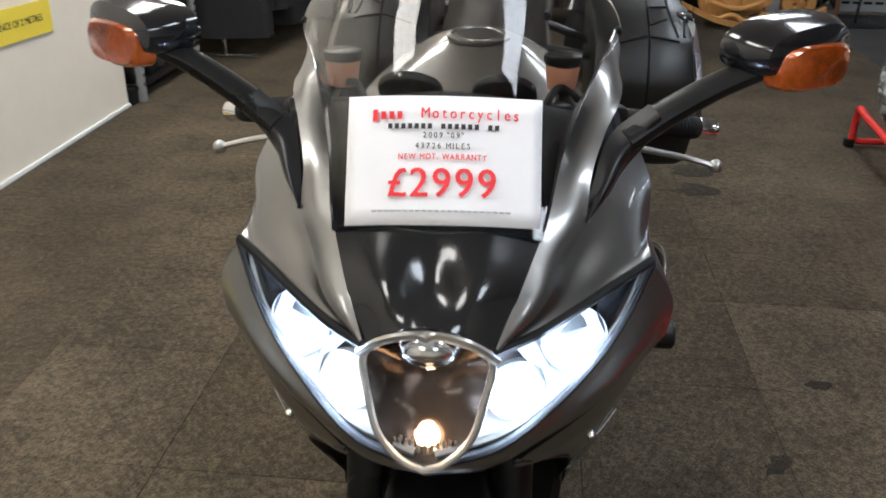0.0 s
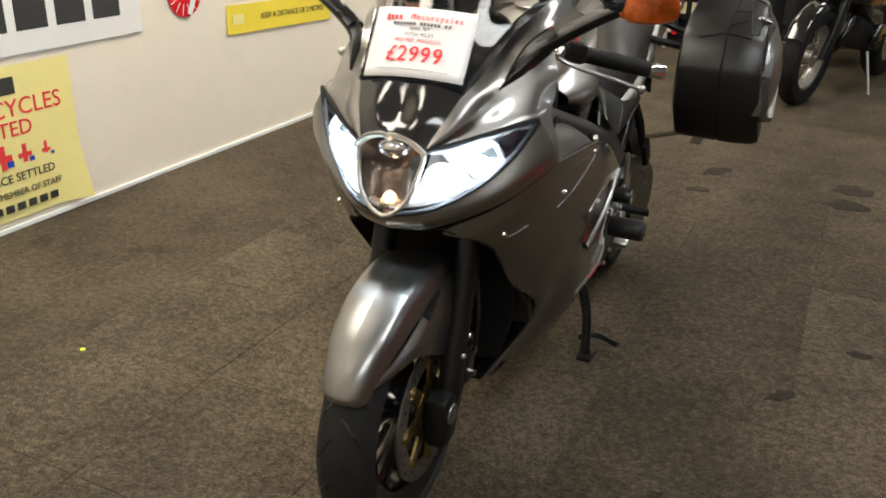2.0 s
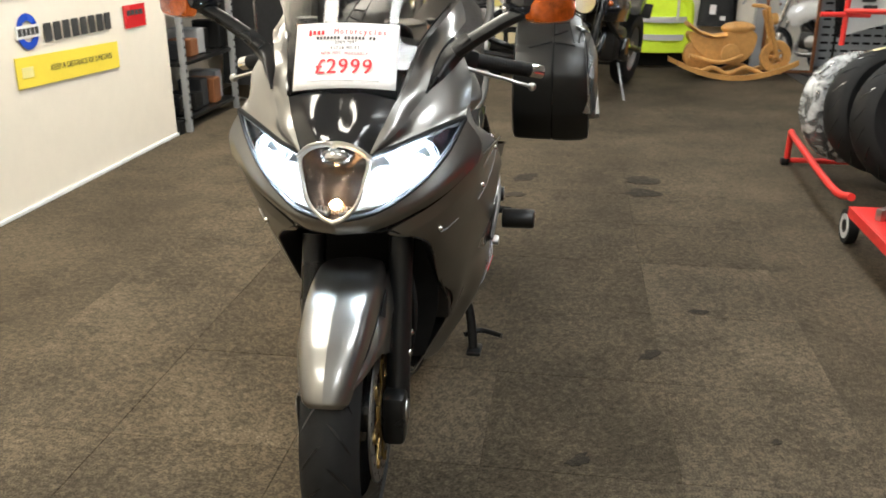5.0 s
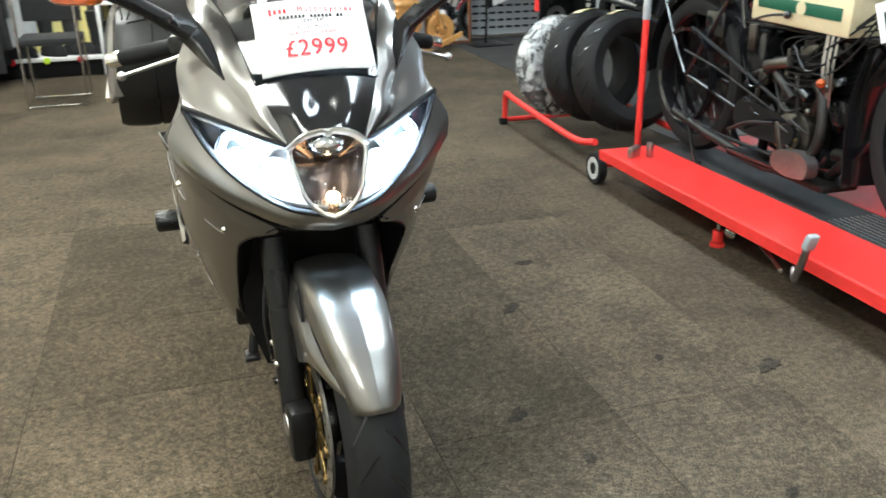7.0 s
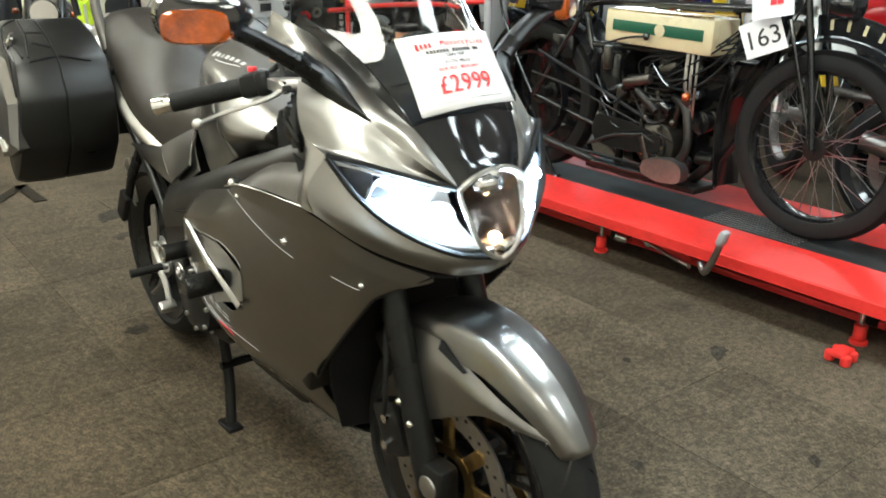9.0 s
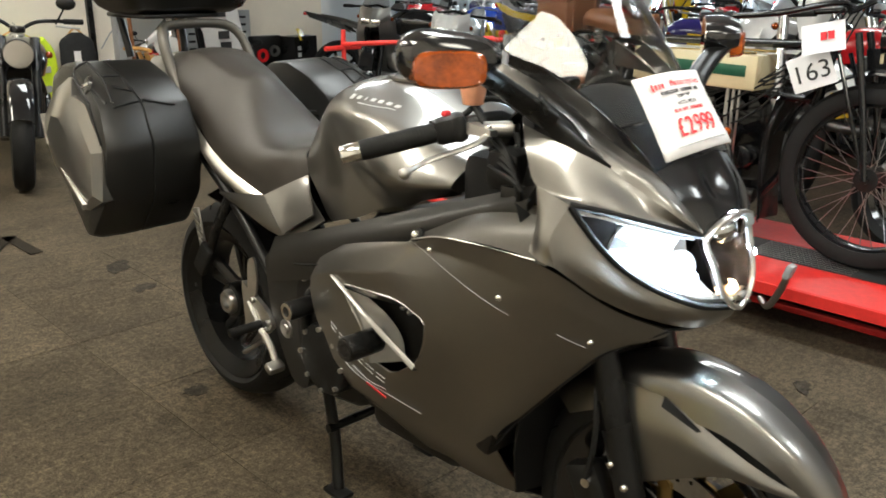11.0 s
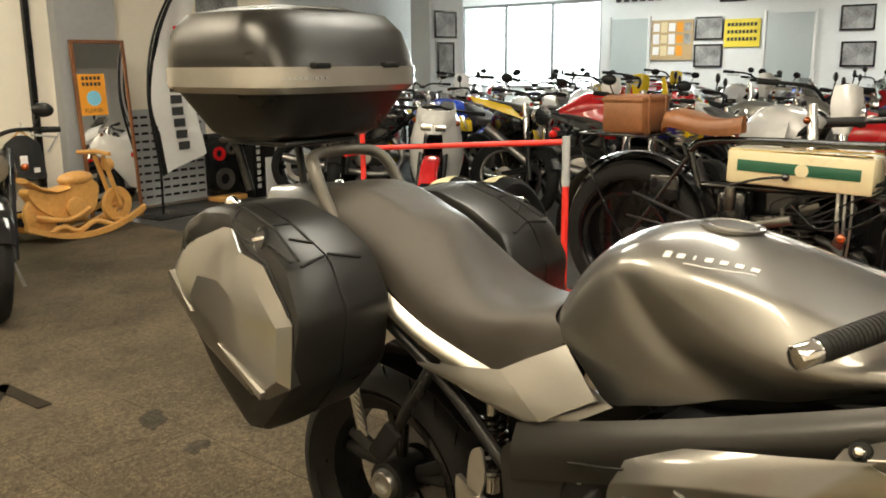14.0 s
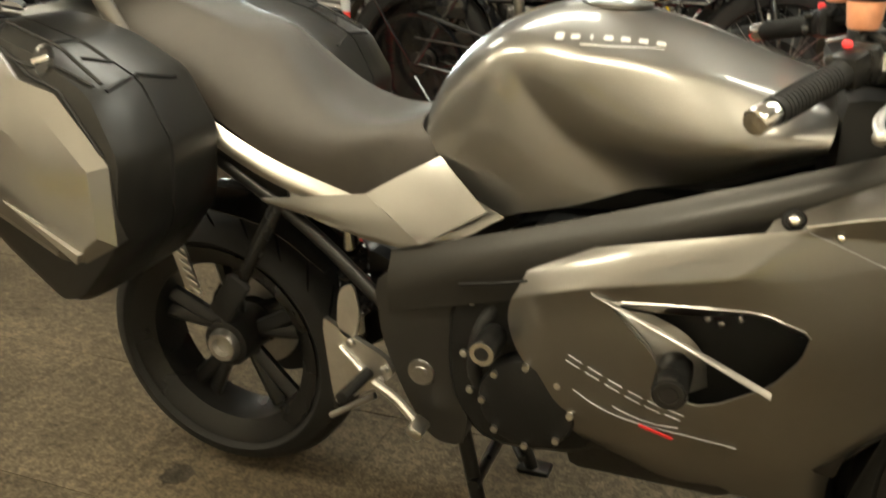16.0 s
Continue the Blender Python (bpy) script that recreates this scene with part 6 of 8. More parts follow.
g = [[bm.verts.new(pm @ Vector((-0.42 + 0.84 * i / 12, -0.30 + 0.60 * j / 10, 0.004 + 0.05 * max(0, (i / 12 - 0.8) / 0.2) ** 2 * max(0, 1 - j / 4)))) for j in range(11)] for i in range(13)]
for i in range(12):
    for j in range(10):
        bm.faces.new((g[i][j], g[i + 1][j], g[i + 1][j + 1], g[i][j + 1]))
part("poster_sheet", bm, "pale_yellow", po)
bars(po, "name_bar", pm, -0.2, 0.16, 0.225, 0.065, 4, "ink_black", 0.2, lift=0.003)
text("MOTORCYCLES", 0.095, "ink_red", po, pm @ T((0.02, 0.135, 0.006)))
text("WANTED", 0.085, "ink_red", po, pm @ T((0.02, 0.055, 0.006)))
for k in range(4):
    x = -0.05 + 0.10 * k
    s = 1.0 - 0.2 * k
    fl = part("flag", box(0.10 * s, 0.03 * s, 0.002, 0, pm @ T((x, -0.045 - 0.004 * k, 0.006))), "ink_red", po, smooth=False)
    part("flag_bar", box(0.03 * s, 0.12 * s, 0.002, 0, pm @ T((x, -0.045, 0.0062))), "ink_red", fl, smooth=False)
    part("flag_blue", box(0.035 * s, 0.03 * s, 0.002, 0, pm @ T((x + 0.03, -0.075, 0.0058))), "blue", fl, smooth=False)
text("FINANCE SETTLED", 0.048, "ink_black", po, pm @ T((0.08, -0.135, 0.006)))
text("ASK A MEMBER OF STAFF", 0.036, "ink_black", po, pm @ T((0.10, -0.195, 0.008)))
bars(po, "number_bar", pm, -0.2, 0.28, -0.25, 0.03, 9, "ink_black", 0.3, lift=0.006)
structure("trim_picture_rail", box(0.02, 8.0, 0.05, 0.004, T((-2.13, -0.35, 1.035))), "grey_paint", "grey rail along the wall")
structure("baseboard_left", box(0.012, 7.3, 0.02, 0.003, T((-2.133, 0.0, 0.01))), "wall_white", "thin white skirting")
structure("trim_wall_end", box(0.17, 0.06, 0.09, 0.004, T((-2.2, 3.69, 0.045))), "black_matt", "black wall end plinth")


# ---- lift with the veteran motorcycle ----
def deck_z():
    return 0.205


lift = thing("motorcycle_lift", "low red steel motorcycle lift table with black strip", "lift")
part("deck_side", box(0.29, 3.0, 0.03, 0.006, T((1.80, 0.5, 0.19))), "lift_red", lift, "bright red deck plate", smooth=False)
part("deck_side", box(0.30, 3.0, 0.03, 0.006, T((2.33, 0.5, 0.19))), "lift_red", lift, "bright red deck plate", smooth=False)
strip = part("deck_strip", box(0.236, 2.98, 0.02, 0.003, T((2.063, 0.5, 0.194))), "mat_black", lift, "black tread plate strip")
bm = bmesh.new()
for k in range(62, 94):
    for q in range(9):
        box(0.012, 0.004, 0.003, 0, T((1.965 + 0.0245 * q, 0.30 - 0.7 + 0.013 * k, 0.205)) @ Matrix.Rotation(radians(45 if (k + q) % 2 else -45), 4, "Z"), bm)
tagged(part("tread_pattern", bm, "steel", strip, "raised tread pattern", smooth=False), kind="stuff")
part("deck_edge", box(0.008, 3.0, 0.045, 0.002, T((1.6505, 0.5, 0.182))), "lift_red", lift, smooth=False)
for x in (1.90, 2.35):
    part("base_frame", box(0.03, 2.5, 0.028, 0.005, T((x, 0.45, 0.036))), "lift_red", lift, "red base rail")
pump = part("foot_pump", box(0.07, 0.24, 0.06, 0.012, T((1.83, 0.86, 0.10))), "lift_red", lift, "red foot pump under the deck")
part("pump_ram", tube([(1.84, 0.74, 0.10), (1.90, 0.20, 0.12)], 0.022, 12, 1), "iron", pump)
part("pump_valve", cyl(0.014, 0.05, T((1.785, 0.93, 0.10)) @ X90, n=12, bevel=0.003), "chrome", pump)
for y in (-0.45, 0.55):
    part("scissor_arm", tube([(2.0, y, 0.06), (2.0, y + 0.62, 0.155)], 0.014, 8, 1, flat=1.6), "lift_red", lift, "red scissor arm")
for y in (-0.5, 0.05, 1.2, 1.75):
    part("cross_member", box(0.50, 0.05, 0.05, 0.005, T((2.13, y, 0.05))), "iron", lift)
for y, x in ((0.03, 1.77), (1.17, 1.76)):
    leg = part("levelling_foot", cyl(0.022, 0.05, T((x, y, 0.045)), n=16, bevel=0.004), "lift_red", lift, "red levelling foot")
    part("foot_pad", cyl(0.03, 0.012, T((x, y, 0.007)), n=16), "lift_red", leg)
    part("foot_bolt", cyl(0.009, 0.12, T((x, y, 0.10)), n=10), "chrome", leg)
ped = part("foot_pedal", tube([(1.66, 0.60, 0.14), (1.62, 0.55, 0.13), (1.60, 0.50, 0.22), (1.60, 0.48, 0.30)], 0.013, 10, 14), "steel", lift, "steel foot pedal")
part("pedal_pad", box(0.042, 0.026, 0.058, 0.008, T((1.60, 0.48, 0.285)) @ Matrix.Rotation(radians(20), 4, "X")), "grey_paint", ped, "worn pale blue-grey pad")
part("pedal_link", tube([(1.74, 0.95, 0.13), (1.68, 0.75, 0.12), (1.62, 0.62, 0.13)], 0.008, 8, 8), "chrome", lift)
part("lower_valve", cyl(0.02, 0.06, T((1.72, 1.02, 0.11)) @ Y90, n=14), "chrome", lift)
post = part("clamp_post", tube([(1.95, 2.17, 0.03), (1.95, 2.17, 0.78)], 0.016, 12, 1), "lift_red", lift, "red post with a grey top")
part("post_upper", tube([(1.95, 2.17, 0.78), (1.955, 2.175, 1.01)], 0.019, 12, 1), "grey_paint", post)
part("post_base_bolt", box(0.09, 0.03, 0.05, 0.006, T((1.735, 1.83, 0.23)) @ Matrix.Rotation(radians(35), 4, "Z")), "alloy", lift)
part("deck_bolt", box(0.025, 0.03, 0.07, 0.005, T((1.80, 1.80, 0.24))), "alloy", lift)
part("cross_handle", tube([(1.955, 2.17, 0.985), (1.935, 3.46, 0.885)], 0.014, 10, 1), "lift_red", lift, "red steel handle bar")
part("handle_tee", tube([(1.935, 3.46, 0.70), (1.935, 3.46, 0.97)], 0.015, 10, 1), "lift_red", lift)
part("handle_tee", tube([(1.80, 3.46, 0.865), (2.06, 3.46, 0.865)], 0.015, 10, 1), "lift_red", lift)
jack = thing("red_clamp_piece", "small loose red cast clamp on the carpet", "clamp")
part("clamp_body", box(0.08, 0.05, 0.022, 0.008, T((1.60, 0.0, 0.032))), "lift_red", jack)
for x, y in ((1.56, -0.04), (1.64, 0.04), (1.57, 0.04), (1.63, -0.035)):
    part("clamp_lug", cyl(0.017, 0.034, T((0.3 * 1.6 + 0.7 * x, 0.7 * y, 0.018)), n=14, bevel=0.006), "lift_red", jack)

# tyre stand behind the lift
tst = thing("tyre_stand", "red tubular wheeled stand", "stand")
part("side_tube", tube([(1.70, 2.15, 0.20), (1.69, 2.4, 0.17), (1.72, 3.25, 0.20), (1.73, 3.42, 0.21), (1.74, 3.47, 0.17), (1.74, 3.48, 0.025)], 0.018, 10, 40), "lift_red", tst)
part("side_tube", tube([(2.28, 2.15, 0.20), (2.29, 2.4, 0.17), (2.30, 3.25, 0.20), (2.30, 3.42, 0.21), (2.30, 3.47, 0.17), (2.30, 3.48, 0.025)], 0.018, 10, 40), "lift_red", tst)
part("cross_tube", tube([(1.74, 3.48, 0.03), (2.30, 3.48, 0.03)], 0.016, 10, 1), "lift_red", tst)
part("cross_tube", tube([(1.69, 2.15, 0.08), (2.29, 2.15, 0.08)], 0.016, 10, 1), "lift_red", tst)
for x in (1.73, 2.31):
    part("end_cap", box(0.045, 0.045, 0.04, 0.006, T((x, 3.48, 0.022))), "black_matt", tst, "black rubber end cap")
    cw = part("castor", lathe([(0.045, -0.018), (0.075, -0.02), (0.078, 0), (0.075, 0.02), (0.045, 0.018)], 32, T((x - 0.03, 2.12, 0.078)), closed=True), "rubber", tst, "grey and black castor wheel")
    part("castor_rim", lathe([(0.02, -0.02), (0.055, -0.022), (0.055, 0.022), (0.02, 0.02)], 28, T((x - 0.03, 2.12, 0.078)), closed=True), "reflect", cw)
    part("castor_hub", cyl(0.03, 0.042, T((x - 0.03, 2.12, 0.078)) @ X90, n=20), "black_matt", cw)


def loose_tyre(m, r, w, label, wrapped=False):
    t = thing("spare_tyre_stock", label, "tyre", m, "tyres on the stand")
    part("carcass", tyre_bm(r, w, 56, 0.20), "rubber", t)
    tagged(part("tread_groove", tread_bm(r, w, 20), "black_gloss", t), kind="stuff")
    if wrapped:
        part("wrapping", lathe([(0.03, -0.40 * w), (0.12, -0.56 * w), (0.2, -0.57 * w), (r - 0.05, -0.57 * w), (r - 0.02, -0.47 * w), (r + 0.004, -0.2 * w), (r + 0.006, 0), (r + 0.004, 0.2 * w), (r - 0.02, 0.47 * w), (r - 0.05, 0.57 * w), (0.2, 0.57 * w)], 48), "film", t, "clear crinkled wrapping film")
    else:
        bm = bmesh.new()
        vs = []
        for k in range(9):
            a = radians(70 + 8 * k)
            vs.append([bm.verts.new((h * w, (r + 0.003) * math.cos(a), (r + 0.003 - 0.02 * abs(h) ** 2 * 4) * math.sin(a))) for h in (-0.3, -0.15, 0, 0.15, 0.3)])
        for a, b in zip(vs, vs[1:]):
            for i in range(4):
                bm.faces.new((a[i], a[i + 1], b[i + 1], b[i]))
        part("paper_label", bm, "sticker", t, "cream paper label band")


AX = Matrix.Rotation(radians(90), 4, "Z")  # a tyre's axle along y
loose_tyre(T((1.97, 3.20, 0.40)) @ Matrix.Rotation(radians(18), 4, "Z") @ Matrix.Rotation(radians(-6), 4, "X") @ AX, 0.295, 0.15, "motorcycle tyre in clear wrapping film", True)
loose_tyre(T((2.03, 2.86, 0.45)) @ Matrix.Rotation(radians(12), 4, "Z") @ Matrix.Rotation(radians(-13), 4, "X") @ AX, 0.315, 0.19, "used black motorcycle tyre with paper label")
loose_tyre(T((2.10, 2.59, 0.455)) @ Matrix.Rotation(radians(6), 4, "Z") @ Matrix.Rotation(radians(-15), 4, "X") @ AX, 0.325, 0.205, "used black motorcycle tyre with paper label")


def wire_wheel(parent, name, r, w, m, rim_mat="black_gloss", spokes=36, tyre_mat="rubber", hub=0.028, spoke_mat="chrome", hub_mat="steel"):
    wh = part(name, bmesh.new(), "rubber", parent)
    wh.matrix_local = m
    rr = r - w * 0.85
    part("tyre", lathe([(rr, -0.4 * w), (rr + 0.3 * w, -0.5 * w), (r - 0.2 * w, -0.42 * w), (r - 0.03 * w, -0.2 * w), (r, 0), (r - 0.03 * w, 0.2 * w), (r - 0.2 * w, 0.42 * w), (rr + 0.3 * w, 0.5 * w), (rr, 0.4 * w)], 56, closed=True), tyre_mat, wh)
    part("rim", lathe([(rr - 0.012, -0.3 * w), (rr + 0.012, -0.36 * w), (rr + 0.012, 0.36 * w), (rr - 0.012, 0.3 * w), (rr - 0.018, 0)], 56, closed=True), rim_mat, wh)
    part("hub", lathe([(0.0, -0.07), (hub * 0.5, -0.07), (hub * 0.5, -0.05), (hub * 1.6, -0.046), (hub * 1.6, -0.04), (hub, -0.035), (hub, 0.035), (hub * 1.6, 0.04), (hub * 1.6, 0.046), (hub * 0.5, 0.05), (hub * 0.5, 0.07), (0, 0.07)], 24), hub_mat, wh)
    bm = bmesh.new()
    for k in range(spokes):
        s = 1 if k % 2 else -1
        a = 2 * math.pi * k / spokes
        b = a + (0.5 if (k // 2) % 2 else -0.5)
        tube([(s * 0.04, hub * 1.4 * math.cos(b), hub * 1.4 * math.sin(b)), (0, (rr - 0.01) * math.cos(a), (rr - 0.01) * math.sin(a))], 0.0016, 4, 1, bm)
    tagged(part("spokes", bm, spoke_mat, wh, "thin wire spokes"), kind="stuff")
    return wh


vet = thing("veteran_motorcycle", "black veteran motorcycle with cream box tank and tan saddle", "motorcycle", T((2.06, 0.42, deck_z())) @ Matrix.Rotation(radians(-1), 4, "Z"))
wire_wheel(vet, "front_wheel", 0.352, 0.085, T((0, 0, 0.353)), spoke_mat="steel", hub_mat="iron")
wire_wheel(vet, "rear_wheel", 0.352, 0.085, T((0, 1.46, 0.353)), spoke_mat="black_gloss", hub_mat="iron")
tk = part("box_tank", box(0.17, 0.56, 0.14, 0.010, T((0, 0.735, 0.715)) @ Matrix.Rotation(radians(1.5), 4, "X")), "cream", vet, "cream enamelled box tank with green panels")
for s in (-1, 1):
    part("green_panel", box(0.003, 0.47, 0.045, 0.001, T((s * 0.0865, 0.735, 0.72)) @ Matrix.Rotation(radians(1.5), 4, "X")), "green", tk, "dark green panel")
    part("tank_roundel", cyl(0.026, 0.004, T((s * 0.087, 0.715, 0.718)) @ X90, n=24), "cream", tk)
    part("tank_rivet_strip", tube([(s * 0.08, 0.465, 0.785), (s * 0.08, 1.01, 0.785)], 0.004, 6, 1), "brass", tk)
part("tank_lever", tube([(-0.10, 0.78, 0.69), (-0.12, 0.86, 0.68), (-0.12, 0.98, 0.645)], 0.0055, 8, 10), "iron", vet)
part("lever_knob", ball(0.016, T((-0.10, 0.77, 0.69)), u=12, v=8), "black_gloss", vet)
part("top_tube", tube([(0, 0.20, 0.83), (0, 0.5, 0.82), (0, 1.10, 0.81), (0, 1.22, 0.76)], 0.017, 12, 20), "black_gloss", vet, "black frame tube")
part("second_tube", tube([(0, 0.22, 0.62), (0, 0.7, 0.625), (0, 1.15, 0.62)], 0.015, 12, 12), "black_gloss", vet)
part("down_tube", tube([(0, 0.22, 0.62), (0, 0.33, 0.35), (0, 0.42, 0.22)], 0.016, 12, 12), "black_gloss", vet)
part("seat_tube", tube([(0, 1.22, 0.78), (0, 1.10, 0.40), (0, 1.05, 0.24)], 0.016, 12, 12), "black_gloss", vet)
part("head_tube", tube([(0, 0.20, 0.86), (0, 0.245, 0.60)], 0.024, 14, 1), "black_gloss", vet)
for s in (-1, 1):
    part("chain_stay", tube([(s * 0.06, 1.06, 0.27), (s * 0.07, 1.46, 0.353)], 0.012, 10, 1), "black_gloss", vet)
    part("seat_stay", tube([(s * 0.05, 1.20, 0.74), (s * 0.075, 1.46, 0.353)], 0.011, 10, 1), "black_gloss", vet)
    part("girder_fork", tube([(s * 0.05, 0.10, 0.88), (s * 0.06, 0.04, 0.6), (s * 0.065, 0.0, 0.353)], 0.013, 10, 14), "black_gloss", vet, "black girder fork blade")
    part("fork_strut", tube([(s * 0.05, 0.16, 0.80), (s * 0.06, 0.07, 0.55), (s * 0.065, 0.0, 0.353)], 0.008, 8, 10), "black_gloss", vet)
    part("footboard_rail", tube([(s * 0.13, 0.62, 0.12), (s * 0.13, 1.0, 0.12)], 0.01, 8, 1), "black_gloss", vet)
    part("stand_leg", tube([(s * 0.09, 1.46, 0.30), (s * 0.13, 1.25, 0.02), (s * 0.13, 1.20, 0.006)], 0.008, 8, 10), "black_gloss", vet)
    part("handlebar", tube([(0, 0.16, 0.95), (s * 0.15, 0.14, 0.985), (s * 0.30, 0.28, 0.95), (s * 0.34, 0.48, 0.93)], 0.012, 10, 24), "black_gloss", vet)
    part("bar_grip", tube([(s * 0.335, 0.44, 0.932), (s * 0.345, 0.56, 0.925)], 0.018, 12, 1), "rubber", vet)
    part("mirror_stalk", tube([(s * 0.26, 0.22, 0.96), (s * 0.28, 0.20, 1.10)], 0.005, 6, 4), "black_gloss", vet)
    part("mirror_head", cyl(0.045, 0.02, T((s * 0.28, 0.20, 1.14)) @ Y90, n=20, bevel=0.006), "black_gloss", vet)
crank = part("crankcase", cyl(0.105, 0.11, T((0, 0.72, 0.235)) @ X90, n=32, bevel=0.012), "old_alloy", vet, "oily alloy crankcase")
part("crank_cover", cyl(0.07, 0.02, T((-0.065, 0.72, 0.235)) @ X90, n=28, bevel=0.006), "old_alloy", crank)
for k in range(8):
    a = 2 * math.pi * k / 8
    part("cover_bolt", cyl(0.007, 0.012, T((-0.077, 0.72 + 0.058 * math.cos(a), 0.235 + 0.058 * math.sin(a))) @ X90, n=8), "brass", crank)
cylb = part("engine_cylinder", cyl(0.05, 0.22, T((0, 0.73, 0.44)), n=24), "iron", vet, "finned iron cylinder")
for k in range(9):
    part("cooling_fin", cyl(0.085 - 0.002 * abs(k - 3), 0.006, T((0, 0.73, 0.37 + 0.022 * k)), n=28), "iron", cylb)
part("cylinder_cap", cyl(0.03, 0.05, T((0, 0.73, 0.575)), n=16, bevel=0.006), "iron", cylb)
part("carburettor", cyl(0.032, 0.10, T((0.0, 0.90, 0.46)), n=18, bevel=0.006), "old_alloy", vet, "dull alloy carburettor")
part("carb_bowl", cyl(0.025, 0.06, T((-0.05, 0.92, 0.43)), n=16, bevel=0.005), "old_alloy", vet)
part("inlet_pipe", tube([(0, 0.78, 0.50), (0, 0.85, 0.50), (0, 0.9, 0.48)], 0.018, 10, 8), "steel", vet)
part("exhaust_pipe", tube([(-0.02, 0.66, 0.45), (-0.06, 0.56, 0.40), (-0.09, 0.54, 0.22), (-0.10, 0.75, 0.10), (-0.10, 1.15, 0.13), (-0.10, 1.5, 0.18)], 0.019, 12, 40), "iron", vet, "dark exhaust pipe")
ch = part("gear_case", loft([[Vector((x, q.x, q.y)) for q in rounded([(0.50, 0.12), (0.50, 0.19), (0.56, 0.215), (0.70, 0.195), (0.72, 0.13), (0.62, 0.105)], 2)] for x in (-0.14, -0.09)]), "steel", vet, "dull alloy case")
part("leg_shield", net([[(-0.085, 0.36, 0.62), (0, 0.38, 0.63), (0.085, 0.36, 0.62)], [(-0.09, 0.40, 0.40), (0, 0.43, 0.40), (0.09, 0.40, 0.40)], [(-0.085, 0.38, 0.12), (0, 0.42, 0.11), (0.085, 0.38, 0.12)]], 12, 12, 0.004), "black_gloss", vet, "black guard behind the front wheel")
part("oil_tank", box(0.12, 0.13, 0.22, 0.03, T((0, 1.0, 0.50))), "black_gloss", vet, "black oil tank")
part("gearbox", box(0.14, 0.16, 0.13, 0.03, T((0, 0.98, 0.27))), "iron", vet, "dark oily gearbox")
# Black sheet added on the far side to block light from beyond.
part("timing_plate", loft([[Vector((x, q.x, q.y)) for q in rounded([(0.46, 0.10), (0.44, 0.60), (0.60, 0.64), (1.16, 0.64), (1.22, 0.50), (1.16, 0.10)], 2)] for x in (0.078, 0.088)]), "black_gloss", vet, "black sheet added behind the engine to block light")
# Valance added as a dark backing that shuts out light through the spokes.
part("rear_guard_side", loft([[Vector((x, q.x, q.y)) for q in rounded([(1.12, 0.20), (1.10, 0.46), (1.22, 0.68), (1.46, 0.76), (1.70, 0.66), (1.80, 0.44), (1.74, 0.20), (1.46, 0.08)], 2)] for x in (0.060, 0.068)]), "black_gloss", vet, "black valance added behind the rear wheel to darken it")
part("chain_case", loft([[Vector((x, q.x, q.y)) for q in rounded([(0.66, 0.20), (0.66, 0.30), (1.02, 0.34), (1.06, 0.26), (1.02, 0.19)], 2)] for x in (-0.09, -0.07)]), "black_gloss", vet, "black chain case")
for k in range(3):
    part("nickel_pipe", tube([(-0.06, 0.58 - 0.025 * k, 0.64), (-0.07, 0.575 - 0.025 * k, 0.52), (-0.05, 0.56 - 0.01 * k, 0.40 - 0.03 * k)], 0.008 - 0.0015 * k, 8, 10), "alloy", vet)
    part("control_cable", tube([(-0.05, 0.22, 0.90), (-0.08 - 0.01 * k, 0.36, 0.72 - 0.04 * k), (-0.07, 0.55, 0.60 - 0.05 * k), (-0.05, 0.74, 0.50)], 0.004, 6, 14), "rubber", vet)
    part("union_nut", ball(0.014, T((-0.07, 0.62 + 0.07 * k, 0.35 - 0.03 * (k % 2))), u=8, v=6), "old_alloy", vet)
part("pushrod_tube", tube([(-0.06, 0.79, 0.30), (-0.055, 0.785, 0.56)], 0.010, 10, 1), "old_alloy", vet)
part("under_tray", box(0.16, 0.62, 0.03, 0.01, T((0, 0.78, 0.085))), "iron", vet)
fit = random.Random(21)
for k in range(34):
    y, z = fit.uniform(0.46, 1.12), fit.uniform(0.14, 0.60)
    x = fit.uniform(-0.085, 0.06)
    material = fit.choice(("iron", "iron", "black_gloss", "black_gloss", "old_alloy", "iron"))
    turn = Matrix.Rotation(fit.uniform(0, 3.1), 4, "X") @ Matrix.Rotation(fit.uniform(-0.6, 0.6), 4, "Z")
    if k % 3:
        bm = cyl(fit.uniform(0.010, 0.026), fit.uniform(0.05, 0.15), T((x, y, z)) @ turn, n=14, bevel=0.003)
    else:
        bm = box(fit.uniform(0.03, 0.07), fit.uniform(0.03, 0.08), fit.uniform(0.03, 0.07), 0.008, T((x, y, z)) @ turn)
    part("engine_fitting", bm, material, vet)
for k in range(7):
    y0, z0 = fit.uniform(0.5, 0.9), fit.uniform(0.2, 0.55)
    part("oil_line", tube([(-0.07, y0, z0), (-0.09, y0 + 0.08, z0 - 0.06 + 0.1 * fit.random()), (-0.06, y0 + 0.2, z0 + 0.1 * fit.random())], 0.005, 6, 10), fit.choice(("black_gloss", "old_alloy", "iron")), vet)
part("magneto", cyl(0.05, 0.09, T((0.02, 0.52, 0.36)) @ X90, n=22, bevel=0.01), "black_gloss", vet)
part("lamp_amber", ball(0.018, T((-0.09, 0.55, 0.47)), u=12, v=8), "amber", vet, "small amber lamp")
part("belt_rim", lathe([(0.20, -0.012), (0.215, -0.02), (0.215, 0.02), (0.20, 0.012)], 40, T((-0.075, 1.46, 0.353)), closed=True), "black_gloss", vet)
part("drive_belt", tube([(-0.075, 0.72, 0.335), (-0.075, 1.10, 0.46), (-0.075, 1.44, 0.568)], 0.008, 8, 8), "rubber", vet)
